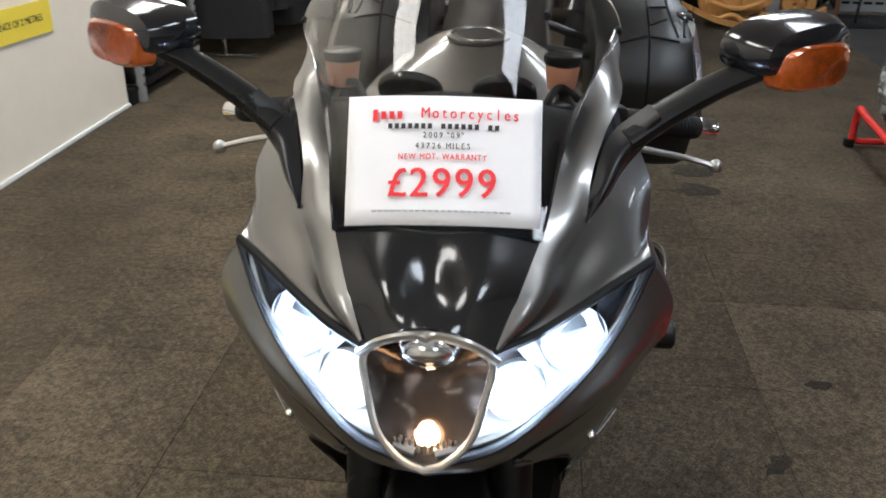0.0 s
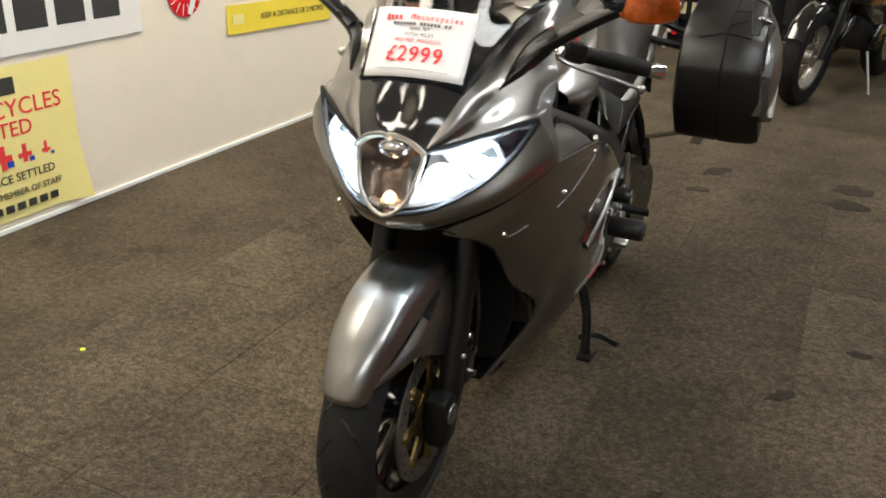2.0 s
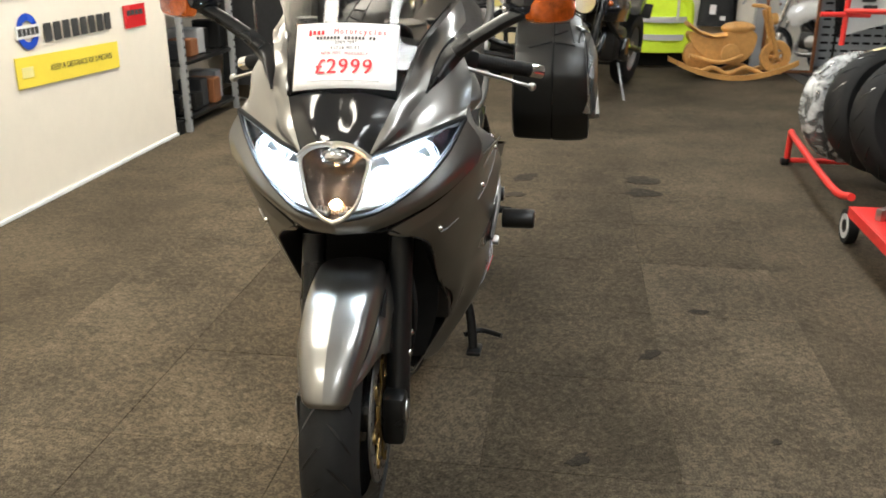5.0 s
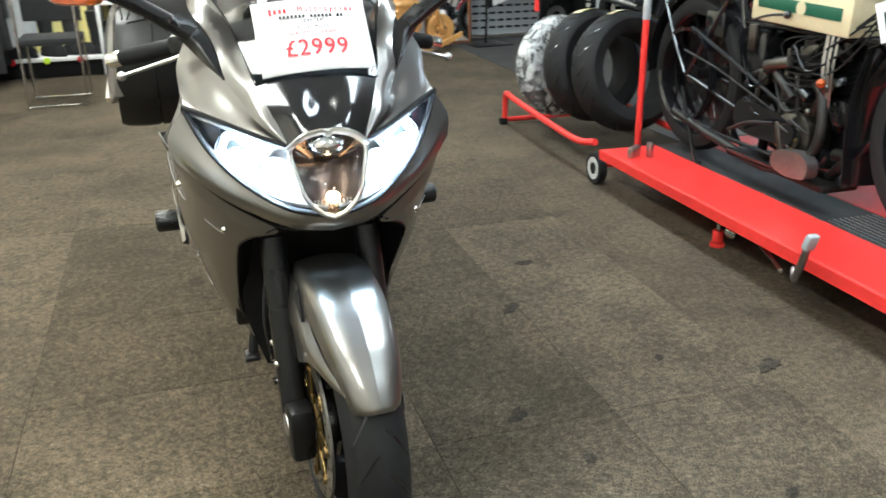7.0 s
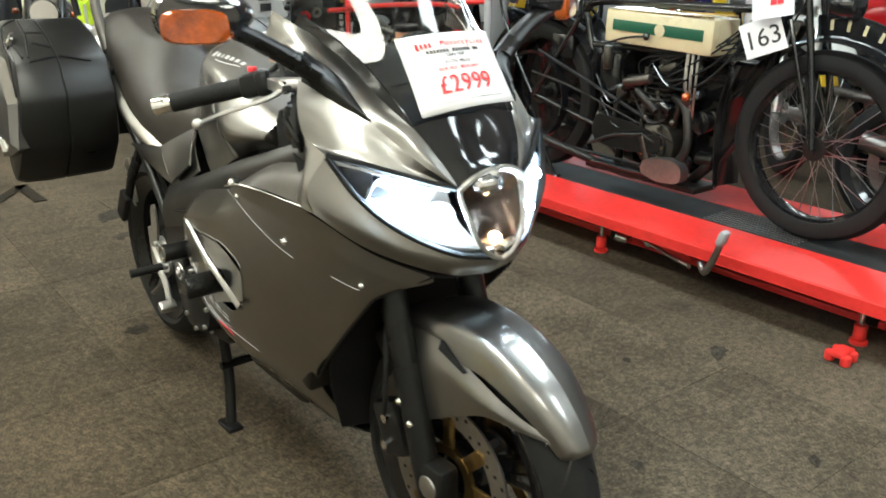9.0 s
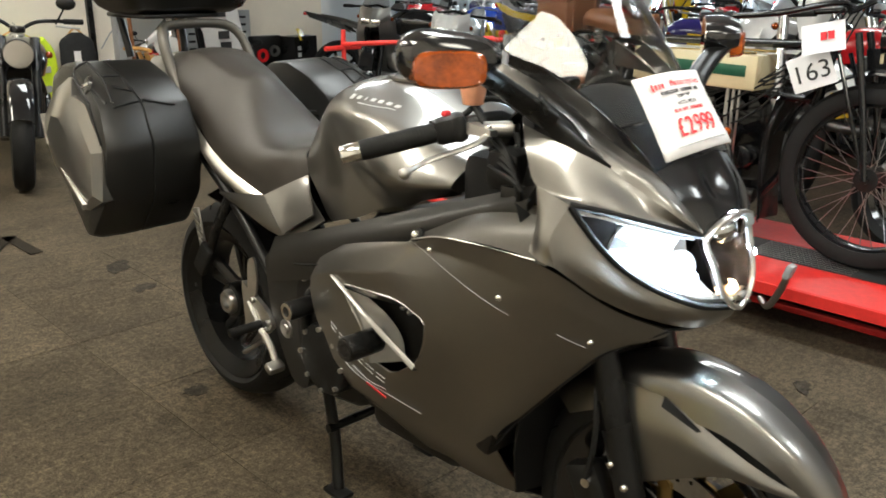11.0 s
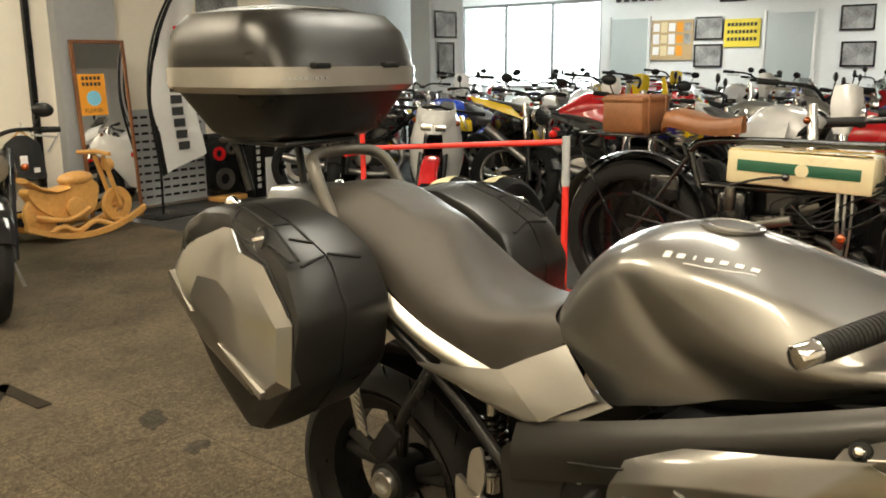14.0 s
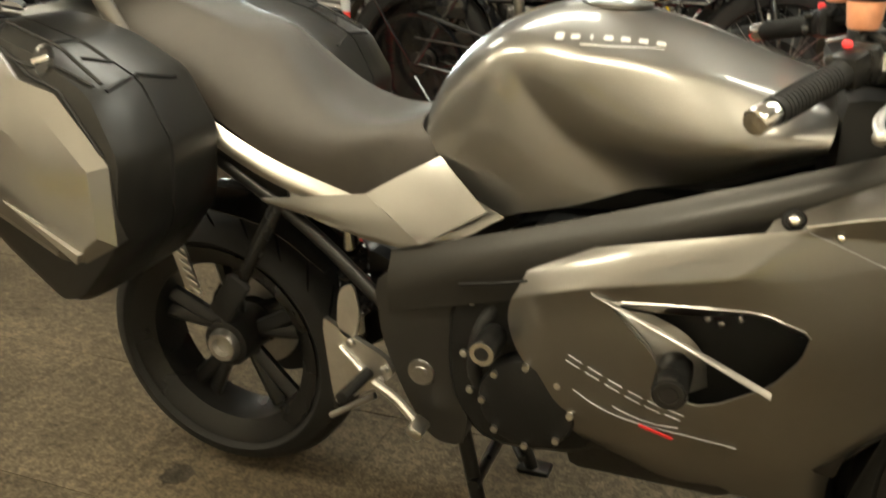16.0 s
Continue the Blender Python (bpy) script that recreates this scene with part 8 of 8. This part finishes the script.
def garment(m, wd, ht, material, label, name="hanging_jacket", folds=7, seed=1, sleeves=True, parent=None):
    """A hanging garment with folds; its top middle is the origin."""
    g = thing(name, label, "clothing", m) if parent is None else parent
    rnd = random.Random(seed)
    ph = rnd.random() * 6
    rings = []
    for i in range(13):
        t = i / 12
        half = wd / 2 * (0.35 + 0.65 * min(1, t * 5)) * (1 + 0.12 * t)
        row = []
        for k in range(40):
            a = 2 * math.pi * k / 40
            f = 1 + 0.10 * t * math.sin(folds * a + ph)
            row.append(Vector((half * math.cos(a) * f, 0.09 * math.sin(a) * f * (0.6 + 0.6 * t), -ht * t)))
        rings.append(row)
    part("body", loft(rings), material, g)
    if sleeves:
        for s in (-1, 1):
            part("sleeve", tube([(s * wd * 0.36, 0, -0.06), (s * wd * 0.52, 0.01, -ht * 0.3), (s * wd * 0.56, 0.02, -ht * 0.8)], 0.075, 12, 10, r_end=0.055, flat=0.8), material, g)
    part("hanger", tube([(-wd * 0.33, 0, -0.055), (-wd * 0.2, 0, -0.01), (0, 0, 0.035), (wd * 0.2, 0, -0.01), (wd * 0.33, 0, -0.055)], 0.008, 8, 16), "pine", g, "pale wooden hanger")
    part("hanger_hook", tube([(0, 0, 0.03), (0, 0, 0.07), (0.02, 0, 0.09), (0.0, 0, 0.105)], 0.003, 6, 8), "chrome", g)
    return g


rail1 = thing("clothes_rail", "chrome clothes rail on two posts", "rail")
part("rail_bar", tube([(-2.0, 4.9, 1.62), (-1.75, 6.55, 1.62)], 0.014, 10, 1), "chrome", rail1)
for x, y in ((-2.0, 4.9), (-1.75, 6.55)):
    part("rail_post", tube([(x, y, 0.01), (x, y, 1.62)], 0.014, 10, 1), "chrome", rail1)
    part("rail_foot", tube([(x - 0.22, y, 0.016), (x + 0.22, y, 0.016)], 0.015, 10, 1), "chrome", rail1)
for k in range(10):
    t = (k + 0.5) / 10
    garment(T((-2.0 + 0.25 * t, 4.9 + 1.65 * t, 1.535)) @ Matrix.Rotation(radians(8 + 6 * math.sin(k * 2.1)), 4, "Z"), 0.55, 1.25 + 0.15 * (k % 3 == 0), "cloth", "long black jacket on the clothes rail", seed=k, folds=5 + k % 4)
tr = garment(T((-1.50, 6.35, 1.30)), 0.34, 1.0, "grey_paint", "pale grey trousers on a hanger", "hanging_trousers", 5, 31, False)

shelf = thing("boot_shelf", "low white shelf with a pale yellow back board", "shelf")
part("shelf_board", box(1.5, 0.36, 0.03, 0.004, T((-0.95, 6.62, 0.155))), "white_print", shelf)
part("back_board", box(1.5, 0.02, 0.75, 0.004, T((-0.95, 6.81, 0.55))), "pale_yellow", shelf, "pale yellow board with black lettering bars", smooth=False)
part("shelf_plinth", box(1.5, 0.30, 0.13, 0.004, T((-0.95, 6.64, 0.07))), "black_matt", shelf)
for k in range(5):
    part("lettering_bar", box(0.13, 0.004, 0.17, 0.0, T((-1.42 + 0.185 * k, 6.796, 0.52))), "ink_black", shelf, smooth=False)
for k in range(5):
    part("price_dot", cyl(0.028, 0.006, T((-1.55 + 0.27 * k, 6.435, 0.15)) @ Y90, n=16), ("red", "hivis", "red", "red", "hivis")[k], shelf)


def boot(m, label="black motorcycle boot standing on the shelf"):
    b = thing("motorcycle_boot", label, "boot", m, "boots on the shelf")
    part("shaft", loft([[Vector((0.055 * k * math.cos(t), 0.07 * k * math.sin(t), z)) for t in (2 * math.pi * q / 18 for q in range(18))] for z, k in ((0.06, 0.8), (0.16, 0.82), (0.28, 1.0), (0.36, 1.05))]), "cloth", b)
    part("foot", loft([[Vector((0.048 * k * math.cos(t), -0.05 + 0.14 * k * math.sin(t), z)) for t in (2 * math.pi * q / 18 for q in range(18))] for z, k in ((0.02, 1.0), (0.06, 1.0), (0.10, 0.75))]), "cloth", b)
    part("sole", loft([[Vector((0.05 * math.cos(t), -0.05 + 0.145 * math.sin(t), z)) for t in (2 * math.pi * q / 18 for q in range(18))] for z in (0.0, 0.022)]), "rubber", b)
    return b


b0 = boot(T((-1.52, 6.60, 0.171)) @ Matrix.Rotation(radians(60), 4, "Z"))
for k in range(6):
    copy_thing(b0, T((-1.27 + 0.2 * k, 6.60, 0.171)) @ Matrix.Rotation(radians(50 + 25 * (k % 2)), 4, "Z"))
ch = thing("chrome_frame_chair", "chair with a chrome cantilever frame and black seat", "chair")
part("frame_tube", tube([(-1.28, 5.13, 0.8), (-1.28, 5.12, 0.012), (-0.88, 5.12, 0.012), (-0.88, 5.13, 0.8)], 0.011, 10), "chrome", ch)
part("frame_tube", tube([(-1.28, 5.50, 0.45), (-1.28, 5.50, 0.012), (-0.88, 5.50, 0.012), (-0.88, 5.50, 0.45)], 0.011, 10), "chrome", ch)
part("seat", box(0.42, 0.40, 0.05, 0.015, T((-1.08, 5.32, 0.46))), "cloth", ch)
part("backrest", box(0.40, 0.04, 0.30, 0.015, T((-1.08, 5.53, 0.72))), "cloth", ch)

# helmets and hangers behind the cruiser
hs = thing("helmet_shelf", "white shelf with dark helmets", "shelf")
part("shelf_board", box(1.1, 0.34, 0.03, 0.004, T((-0.30, 6.62, 0.60))), "white_print", hs)
for x in (-0.82, 0.22):
    part("shelf_side", box(0.03, 0.34, 0.60, 0.004, T((x, 6.62, 0.30))), "white_print", hs)
part("lettering_board", box(1.0, 0.02, 0.2, 0.003, T((-0.30, 6.46, 0.36))), "black_satin", hs, smooth=False)
for k in range(7):
    part("lettering_bar", box(0.075, 0.004, 0.10, 0, T((-0.70 + 0.12 * k, 6.447, 0.36))), "cream", hs, smooth=False)


def helmet(m, material):
    h = thing("helmet", "glossy dark full-face helmet on the shelf", "helmet", m, "helmets on the shelf")
    part("shell", ball(0.125, T((0, 0, 0.125)) @ Matrix.Diagonal((0.92, 1.1, 1.0, 1)), u=24, v=14), material, h)
    part("visor", ball(0.128, T((0, -0.012, 0.135)) @ Matrix.Diagonal((0.88, 1.05, 0.45, 1)), u=24, v=10), "black_gloss", h)
    part("rim", lathe([(0.085, 0), (0.10, 0.0), (0.10, 0.02), (0.085, 0.02)], 24, Z2X, closed=True), "black_matt", h)


for k in range(4):
    helmet(T((-0.68 + 0.27 * k, 6.60, 0.616)) @ Matrix.Rotation(radians(20 * k - 30), 4, "Z"), ("black_satin", "black_gloss", "white", "black_gloss")[k])
rail2 = thing("hanger_rail", "black rail with pale wooden hangers and dark jackets", "rail")
part("rail_bar", tube([(0.05, 6.6, 0.97), (0.85, 6.6, 0.97)], 0.012, 10, 1), "black_satin", rail2)
for x in (0.05, 0.85):
    part("rail_post", tube([(x, 6.6, 0.01), (x, 6.6, 0.97)], 0.012, 10, 1), "black_satin", rail2)
for k in range(4):
    garment(T((0.15 + 0.18 * k, 6.6, 0.885)) @ Matrix.Rotation(radians(65), 4, "Z"), 0.5, 0.72, "cloth", "black jacket on a wooden hanger", seed=40 + k)
vest = garment(T((1.30, 7.28, 0.78)), 0.52, 0.62, "hivis", "bright yellow hi-vis jacket with grey reflective bands", "hi_vis_jacket", 4, 9)
for z in (-0.33, -0.50):
    part("reflective_band", loft([[Vector((0.275 * math.cos(t), 0.115 * math.sin(t), z + q)) for t in (2 * math.pi * k / 30 for k in range(30))] for q in (0, 0.055)]), "reflect", vest, "grey reflective band")
for s in (-1, 1):
    part("reflective_band", tube([(s * 0.16, -0.10, -0.08), (s * 0.16, -0.115, -0.32)], 0.022, 8, 1, flat=0.3), "reflect", vest)
pk = garment(T((1.83, 7.30, 0.78)), 0.30, 0.36, "cloth", "small dark packaged garment hung on the wall", "packaged_garment", 3, 12, False)
part("label_patch", box(0.06, 0.004, 0.09, 0, T((-0.04, -0.105, -0.2))), "paper", pk)
part("label_patch", box(0.05, 0.004, 0.04, 0, T((0.06, -0.105, -0.28))), "paper", pk)
structure("baseboard_back", box(2.1, 0.03, 0.14, 0.004, T((1.30, 7.41, 0.07))), "black_matt", "black skirting board")
structure("trim_wall_post", box(0.05, 0.05, 2.6, 0.004, T((2.02, 7.39, 1.3))), "black_satin", "dark upright trim")
part_cable = thing("wall_cable", "loose grey cable on the wall", "cable")
part("cable", tube([(2.10, 7.41, 0.62), (2.25, 7.405, 0.80), (2.5, 7.405, 0.86), (2.75, 7.405, 0.84)], 0.006, 6, 20), "grey_paint", part_cable)
sock = thing("wall_socket", "small white plastic wall socket", "socket")
part("plate", box(0.09, 0.012, 0.09, 0.004, T((2.28, 7.418, 0.42))), "white_print", sock)

# wooden rocking motorcycle
toy = thing("wooden_rocking_motorcycle", "varnished pine rocking toy motorcycle", "toy", T((1.98, 6.72, 0)) @ Matrix.Rotation(radians(100), 4, "Z"))
# local y runs backwards
for s in (-1, 1):
    part("rocker", loft([[Vector((s * 0.15 + x, y, z)) for x, z in ((-0.02, zz), (0.02, zz), (0.02, zz + 0.045), (-0.02, zz + 0.045))] for y, zz in [(-0.52 + 1.12 * k / 20, 0.002 + 0.55 * (k / 20 - 0.5) ** 2) for k in range(21)]]), "pine", toy, "curved pine rocker")
    part("side_arch", tube([(s * 0.12, -0.20, 0.06), (s * 0.10, -0.05, 0.11), (s * 0.12, 0.12, 0.06), (s * 0.10, 0.25, 0.11), (s * 0.12, 0.40, 0.07)], 0.022, 10, 30), "pine", toy)
    part("fork", tube([(s * 0.05, -0.36, 0.20), (s * 0.05, -0.22, 0.62)], 0.02, 10, 1), "pine", toy)
    part("handgrip", tube([(0, -0.20, 0.655), (s * 0.19, -0.17, 0.645)], 0.018, 10, 2), "pine", toy)
    part("exhaust_bar", tube([(s * 0.09, -0.02, 0.22), (s * 0.10, 0.2, 0.16), (s * 0.10, 0.48, 0.22)], 0.02, 10, 14), "pine", toy)
    part("engine_disc", cyl(0.085, 0.03, T((s * 0.085, 0.10, 0.24)) @ X90, n=28, bevel=0.005), "pine", toy)
part("cross_bar", box(0.34, 0.06, 0.03, 0.006, T((0, -0.34, 0.075))), "pine", toy)
part("cross_bar", box(0.34, 0.06, 0.03, 0.006, T((0, 0.40, 0.09))), "pine", toy)
fwt = part("front_wheel", lathe([(0.07, -0.02), (0.14, -0.022), (0.15, 0), (0.14, 0.022), (0.07, 0.02)], 36, T((0, -0.36, 0.20)), closed=True), "pine", toy)
part("wheel_hub", cyl(0.03, 0.07, T((0, -0.36, 0.20)) @ X90, n=18), "pine", fwt)
for k in range(5):
    a = 2 * math.pi * k / 5
    part("wheel_spoke", tube([(0, -0.36, 0.20), (0, -0.36 + 0.08 * math.cos(a), 0.20 + 0.08 * math.sin(a))], 0.012, 8, 1), "pine", fwt)
part("rear_wheel", cyl(0.15, 0.05, T((0, 0.36, 0.22)) @ X90, n=32, bevel=0.01), "pine", toy)
part("body_board", loft([[Vector((x, q.x, q.y)) for q in rounded([(-0.16, 0.40), (-0.05, 0.47), (0.10, 0.46), (0.18, 0.38), (0.32, 0.37), (0.46, 0.44), (0.50, 0.40), (0.40, 0.26), (0.2, 0.14), (0.0, 0.13), (-0.12, 0.22)], 2)] for x in (-0.055, 0.055)]), "pine", toy)
part("seat", loft([[Vector((0.09 * math.cos(t), y + 0.0, z + 0.022 * math.sin(t))) for t in (2 * math.pi * q / 16 for q in range(16))] for y, z, k in ((0.14, 0.40, 1), (0.25, 0.385, 1), (0.38, 0.42, 1), (0.50, 0.50, 1))]), "pine", toy)
part("tank", ball(0.1, T((0, 0.02, 0.46)) @ Matrix.Diagonal((0.8, 1.6, 0.6, 1)), u=20, v=12), "pine", toy)
part("lamp", cyl(0.055, 0.06, T((0, -0.30, 0.54)) @ Y90, n=24, bevel=0.012), "pine", toy)

# leaning mirror, banner and shutter
mm = T((2.52, 7.10, 0.0)) @ Matrix.Rotation(radians(-4), 4, "X")
mirror = thing("floor_mirror", "tall mirror in a reddish wooden frame leaning on the wall", "mirror", mm)
part("mirror_glass", box(0.44, 0.01, 1.50, 0, T((0, 0, 0.78))), "mirror", mirror, smooth=False)
for x in (-0.235, 0.235):
    part("frame_side", box(0.03, 0.03, 1.56, 0.004, T((x, 0, 0.782))), "leather", mirror, "reddish wood frame")
for z in (0.017, 1.547):
    part("frame_rail", box(0.44, 0.03, 0.03, 0.004, T((0, 0, z))), "leather", mirror)
ps = thing("orange_mirror_poster", "orange poster with a pale blue shape, stuck on the mirror", "poster", mm @ T((-0.10, -0.008, 1.10)))
part("sheet", box(0.25, 0.003, 0.35, 0, T((0, 0, 0))), "orange", ps, smooth=False)
part("blue_shape", cyl(0.065, 0.002, T((0.01, -0.003, -0.03)) @ Y90, n=24), "sky_blue", ps, smooth=False)
text("PLEASE!", 0.05, "ink_black", ps, frame_of((0, -0.0022, -0.135), (1, 0, 0), (0, -1, 0)))
for q in range(2):
    bars(ps, "lettering_bar", frame_of((0, 0, 0.14 - 0.05 * q), (1, 0, 0), (0, -1, 0)), -0.09, 0.09, 0, 0.03, 5, "ink_black", 0.3)

ban = thing("feather_banner", "white feather banner with black lettering bars and a red mark", "banner", T((2.88, 6.95, 0)) @ Matrix.Rotation(radians(8), 4, "Z"))
part("base_plate", box(0.42, 0.42, 0.012, 0.004, T((0, 0, 0.006))), "black_satin", ban)
part("pole", tube([(0, 0, 0.01), (0, 0, 0.45), (-0.07, 0, 1.1), (0.06, 0, 1.65), (0.42, 0, 2.15), (0.72, 0, 2.28)], 0.012, 10, 40), "black_satin", ban)
bm = bmesh.new()
pole = spline([(0.03, 0, 0.36), (0.0, 0, 0.7), (-0.055, 0, 1.1), (0.07, 0, 1.65), (0.42, 0, 2.14), (0.70, 0, 2.27)], 24)
edge = spline([(0.55, 0, 0.52), (0.50, 0, 0.8), (0.44, 0, 1.2), (0.45, 0, 1.6), (0.55, 0, 2.0), (0.71, 0, 2.26)], 24)
g = [[bm.verts.new(a.lerp(b, k / 8) + Vector((0, 0.02 * math.sin(5 * k / 8 + 0.3 * i), 0))) for k in range(9)] for i, (a, b) in enumerate(zip(pole, edge))]
for a, b in zip(g, g[1:]):
    for k in range(8):
        bm.faces.new((a[k], a[k + 1], b[k + 1], b[k]))
part("banner_cloth", bm, "banner", ban)
bm = bmesh.new()
sl = [[bm.verts.new(a.lerp(b, k) + Vector((0, -0.004 - 0.001 * k + 0.02 * math.sin(0.3 * i), 0))) for k in (-0.02, 0.10)] for i, (a, b) in enumerate(zip(pole, edge))]
for a, b in zip(sl, sl[1:]):
    bm.faces.new((a[0], a[1], b[1], b[0]))
part("pole_sleeve", bm, "black_satin", ban)
for k in range(10):
    t = k / 9
    part("lettering_bar", box(0.13, 0.003, 0.075, 0, T((0.27 - 0.06 * math.sin(t * 3.0) * 1.0, -0.035, 0.62 + 0.105 * k))), "ink_black", ban, smooth=False)
part("red_mark", box(0.07, 0.003, 0.05, 0, T((0.27, -0.035, 1.66))), "red", ban, smooth=False)
shut = thing("perforated_panel", "grey perforated metal panel along the wall", "panel")
part("panel_sheet", box(0.85, 0.03, 0.90, 0.004, T((3.25, 7.36, 0.49))), "grey_paint", shut, smooth=False)
for r in range(11):
    for q in range(8):
        part("slot", box(0.07, 0.004, 0.022, 0, T((2.90 + 0.098 * q, 7.343, 0.12 + 0.075 * r))), "black_matt", shut, smooth=False)
structure("wall_pilaster", box(0.55, 0.12, 2.9, 0.006, T((2.50, 7.37, 1.45))), "grey_paint", "grey painted pilaster")
bx = thing("exhaust_carton", "black and white carton with pale lettering bars standing on its end", "box", T((4.20, 7.25, 0)) @ Matrix.Rotation(radians(10), 4, "Z"))
part("carton_body", box(0.34, 0.24, 0.66, 0.006, T((0, 0, 0.331))), "black_satin", bx, smooth=False)
part("white_side", box(0.17, 0.245, 0.40, 0.003, T((0.09, -0.002, 0.2))), "white_print", bx, smooth=False)
for k in range(7):
    part("lettering_bar", box(0.05, 0.003, 0.045, 0, T((-0.10, -0.1225, 0.12 + 0.07 * k))), "white_print", bx, smooth=False)
wb_ = thing("wooden_plinth", "small pale wooden block on the floor", "block")
part("block", box(0.34, 0.2, 0.05, 0.006, T((3.82, 7.25, 0.027))), "pine", wb_)
wm = thing("parts_display", "dark display with red and steel parts on the block", "display", T((3.82, 7.28, 0.053)))
part("panel", box(0.36, 0.08, 0.62, 0.006, T((0, 0.04, 0.31))), "black_satin", wm)
for k, (x, z, r, c) in enumerate(((0, 0.16, 0.11, "steel"), (-0.06, 0.42, 0.07, "red"), (0.09, 0.46, 0.06, "steel"))):
    part("display_disc", lathe([(r * 0.5, -0.01), (r, -0.012), (r, 0.012), (r * 0.5, 0.01)], 28, T((x, -0.01, z)) @ Matrix.Rotation(radians(90), 4, "Z"), closed=True), c, wm)
post_ = thing("wall_poster", "dark photographic poster with red print", "poster")
part("sheet", box(0.5, 0.01, 0.7, 0, T((3.95, 7.415, 1.75))), "picture", post_, smooth=False)
part("band", box(0.5, 0.004, 0.12, 0, T((3.95, 7.406, 1.48))), "ink_red", post_, smooth=False)

# ---- far side: column, pictures, doors, window ----
structure("wall_back_far", box(6.6, 0.15, 2.9, 0, T((6.5, 9.9, 1.45))), "wall_white", "white painted wall")
structure("wall_return", box(0.15, 2.3, 2.9, 0, T((4.75, 8.65, 1.45))), "wall_white", "white painted wall")
structure("wall_column", box(0.85, 0.4, 2.9, 0.01, T((9.55, 9.2, 1.45))), "wall_white", "white column")


def picture(m, wd, ht, label="black framed photograph on the wall", group="framed photographs"):
    p = thing("framed_picture", label, "picture", m, group)
    part("print", box(wd, ht, 0.008, 0, T((0, 0, 0.004))), "picture", p, smooth=False)
    part("mount", box(wd * 0.99, ht * 0.99, 0.006, 0, T((0, 0, 0.003))), "paper", p, smooth=False)
    for x in (-1, 1):
        part("frame_side", box(0.03, ht, 0.02, 0.003, T((x * (wd / 2 - 0.015), 0, 0.01))), "black_gloss", p)
        part("frame_rail", box(wd - 0.06, 0.03, 0.02, 0.003, T((0, x * (ht / 2 - 0.015), 0.01))), "black_gloss", p)
    return p


p0 = picture(frame_of((9.50, 8.985, 1.95), (1, 0, 0), (0, -1, 0)), 0.55, 0.42)
copy_thing(p0, frame_of((9.50, 8.985, 1.40), (1, 0, 0), (0, -1, 0)) @ Matrix.Rotation(radians(90), 4, "Z"))
RX = 14.40


def on_right(y, z):
    return frame_of((RX, y, z), (0, -1, 0), (-1, 0, 0))


for y, z in ((4.05, 2.05), (4.0, 1.45), (6.62, 1.95), (6.62, 1.45)):
    copy_thing(p0, on_right(y, z))
for y in (5.15, 8.25):
    d = thing("grey_door", "pale grey flush door in the far wall", "door", on_right(y, 1.1))
    part("door_leaf", box(0.80, 2.15, 0.03, 0.006, T((0, 0, 0.015))), "door_grey", d)
    part("door_handle", tube([(0.30, -0.05, 0.03), (0.30, -0.05, 0.07), (0.20, -0.05, 0.07)], 0.01, 8), "chrome", d)
    for x in (-0.43, 0.43):
        part("door_frame", box(0.05, 2.2, 0.05, 0.006, T((x, 0.02, 0.024))), "white_print", d)
for y in (3.1, 7.35):
    nb = thing("notice_board", "cork notice board covered with papers", "board", on_right(y, 1.75))
    part("board", box(0.85, 0.75, 0.02, 0.004, T((0, 0, 0.01))), "cardboard", nb, smooth=False)
    for k in range(14):
        part("paper", box(0.13, 0.15 + 0.04 * (k % 2), 0.002, 0, T((-0.32 + 0.16 * (k % 5), 0.24 - 0.22 * (k // 5), 0.022)) @ Matrix.Rotation(radians(4 * math.sin(k * 3)), 4, "Z")), ("paper", "sticker", "paper", "orange", "picture")[k % 5], nb, smooth=False)
ysn = thing("yellow_hanging_sign", "yellow sign with dark lettering bars on the far wall", "sign", on_right(6.0, 1.85))
part("plate", box(0.66, 0.50, 0.01, 0.002, T((0, 0, 0.006))), "yellow", ysn, smooth=False)
for q in range(3):
    bars(ysn, "lettering_bar", T((0, 0.15 - 0.13 * q, 0.012)), -0.28, 0.28, 0, 0.06, 8, "ink_black", 0.3)
bb = thing("high_wall_board", "black board with yellow and white lettering bars high on the wall", "sign", on_right(4.1, 2.55))
part("plate", box(1.5, 0.34, 0.01, 0.002, T((0, 0, 0.006))), "black_gloss", bb, smooth=False)
bars(bb, "lettering_bar", T((0, 0, 0.012)), -0.65, 0.65, 0.0, 0.14, 9, "yellow", 0.3)
lb = thing("wall_lettering", "dark grey wall lettering bars high on the far wall", "sign", on_right(7.6, 2.62))
bars(lb, "lettering_bar", T((0, 0, 0.0)), -1.0, 0.9, 0, 0.24, 11, "ink_black", 0.3)
b3 = thing("high_wall_board", "small black and green board high on the wall", "sign", on_right(6.2, 2.58))
part("plate", box(0.5, 0.34, 0.01, 0.002, T((0, 0, 0.006))), "black_gloss", b3, smooth=False)
bars(b3, "lettering_bar", T((0, 0, 0.012)), -0.2, 0.2, 0.0, 0.12, 3, "hivis", 0.3)
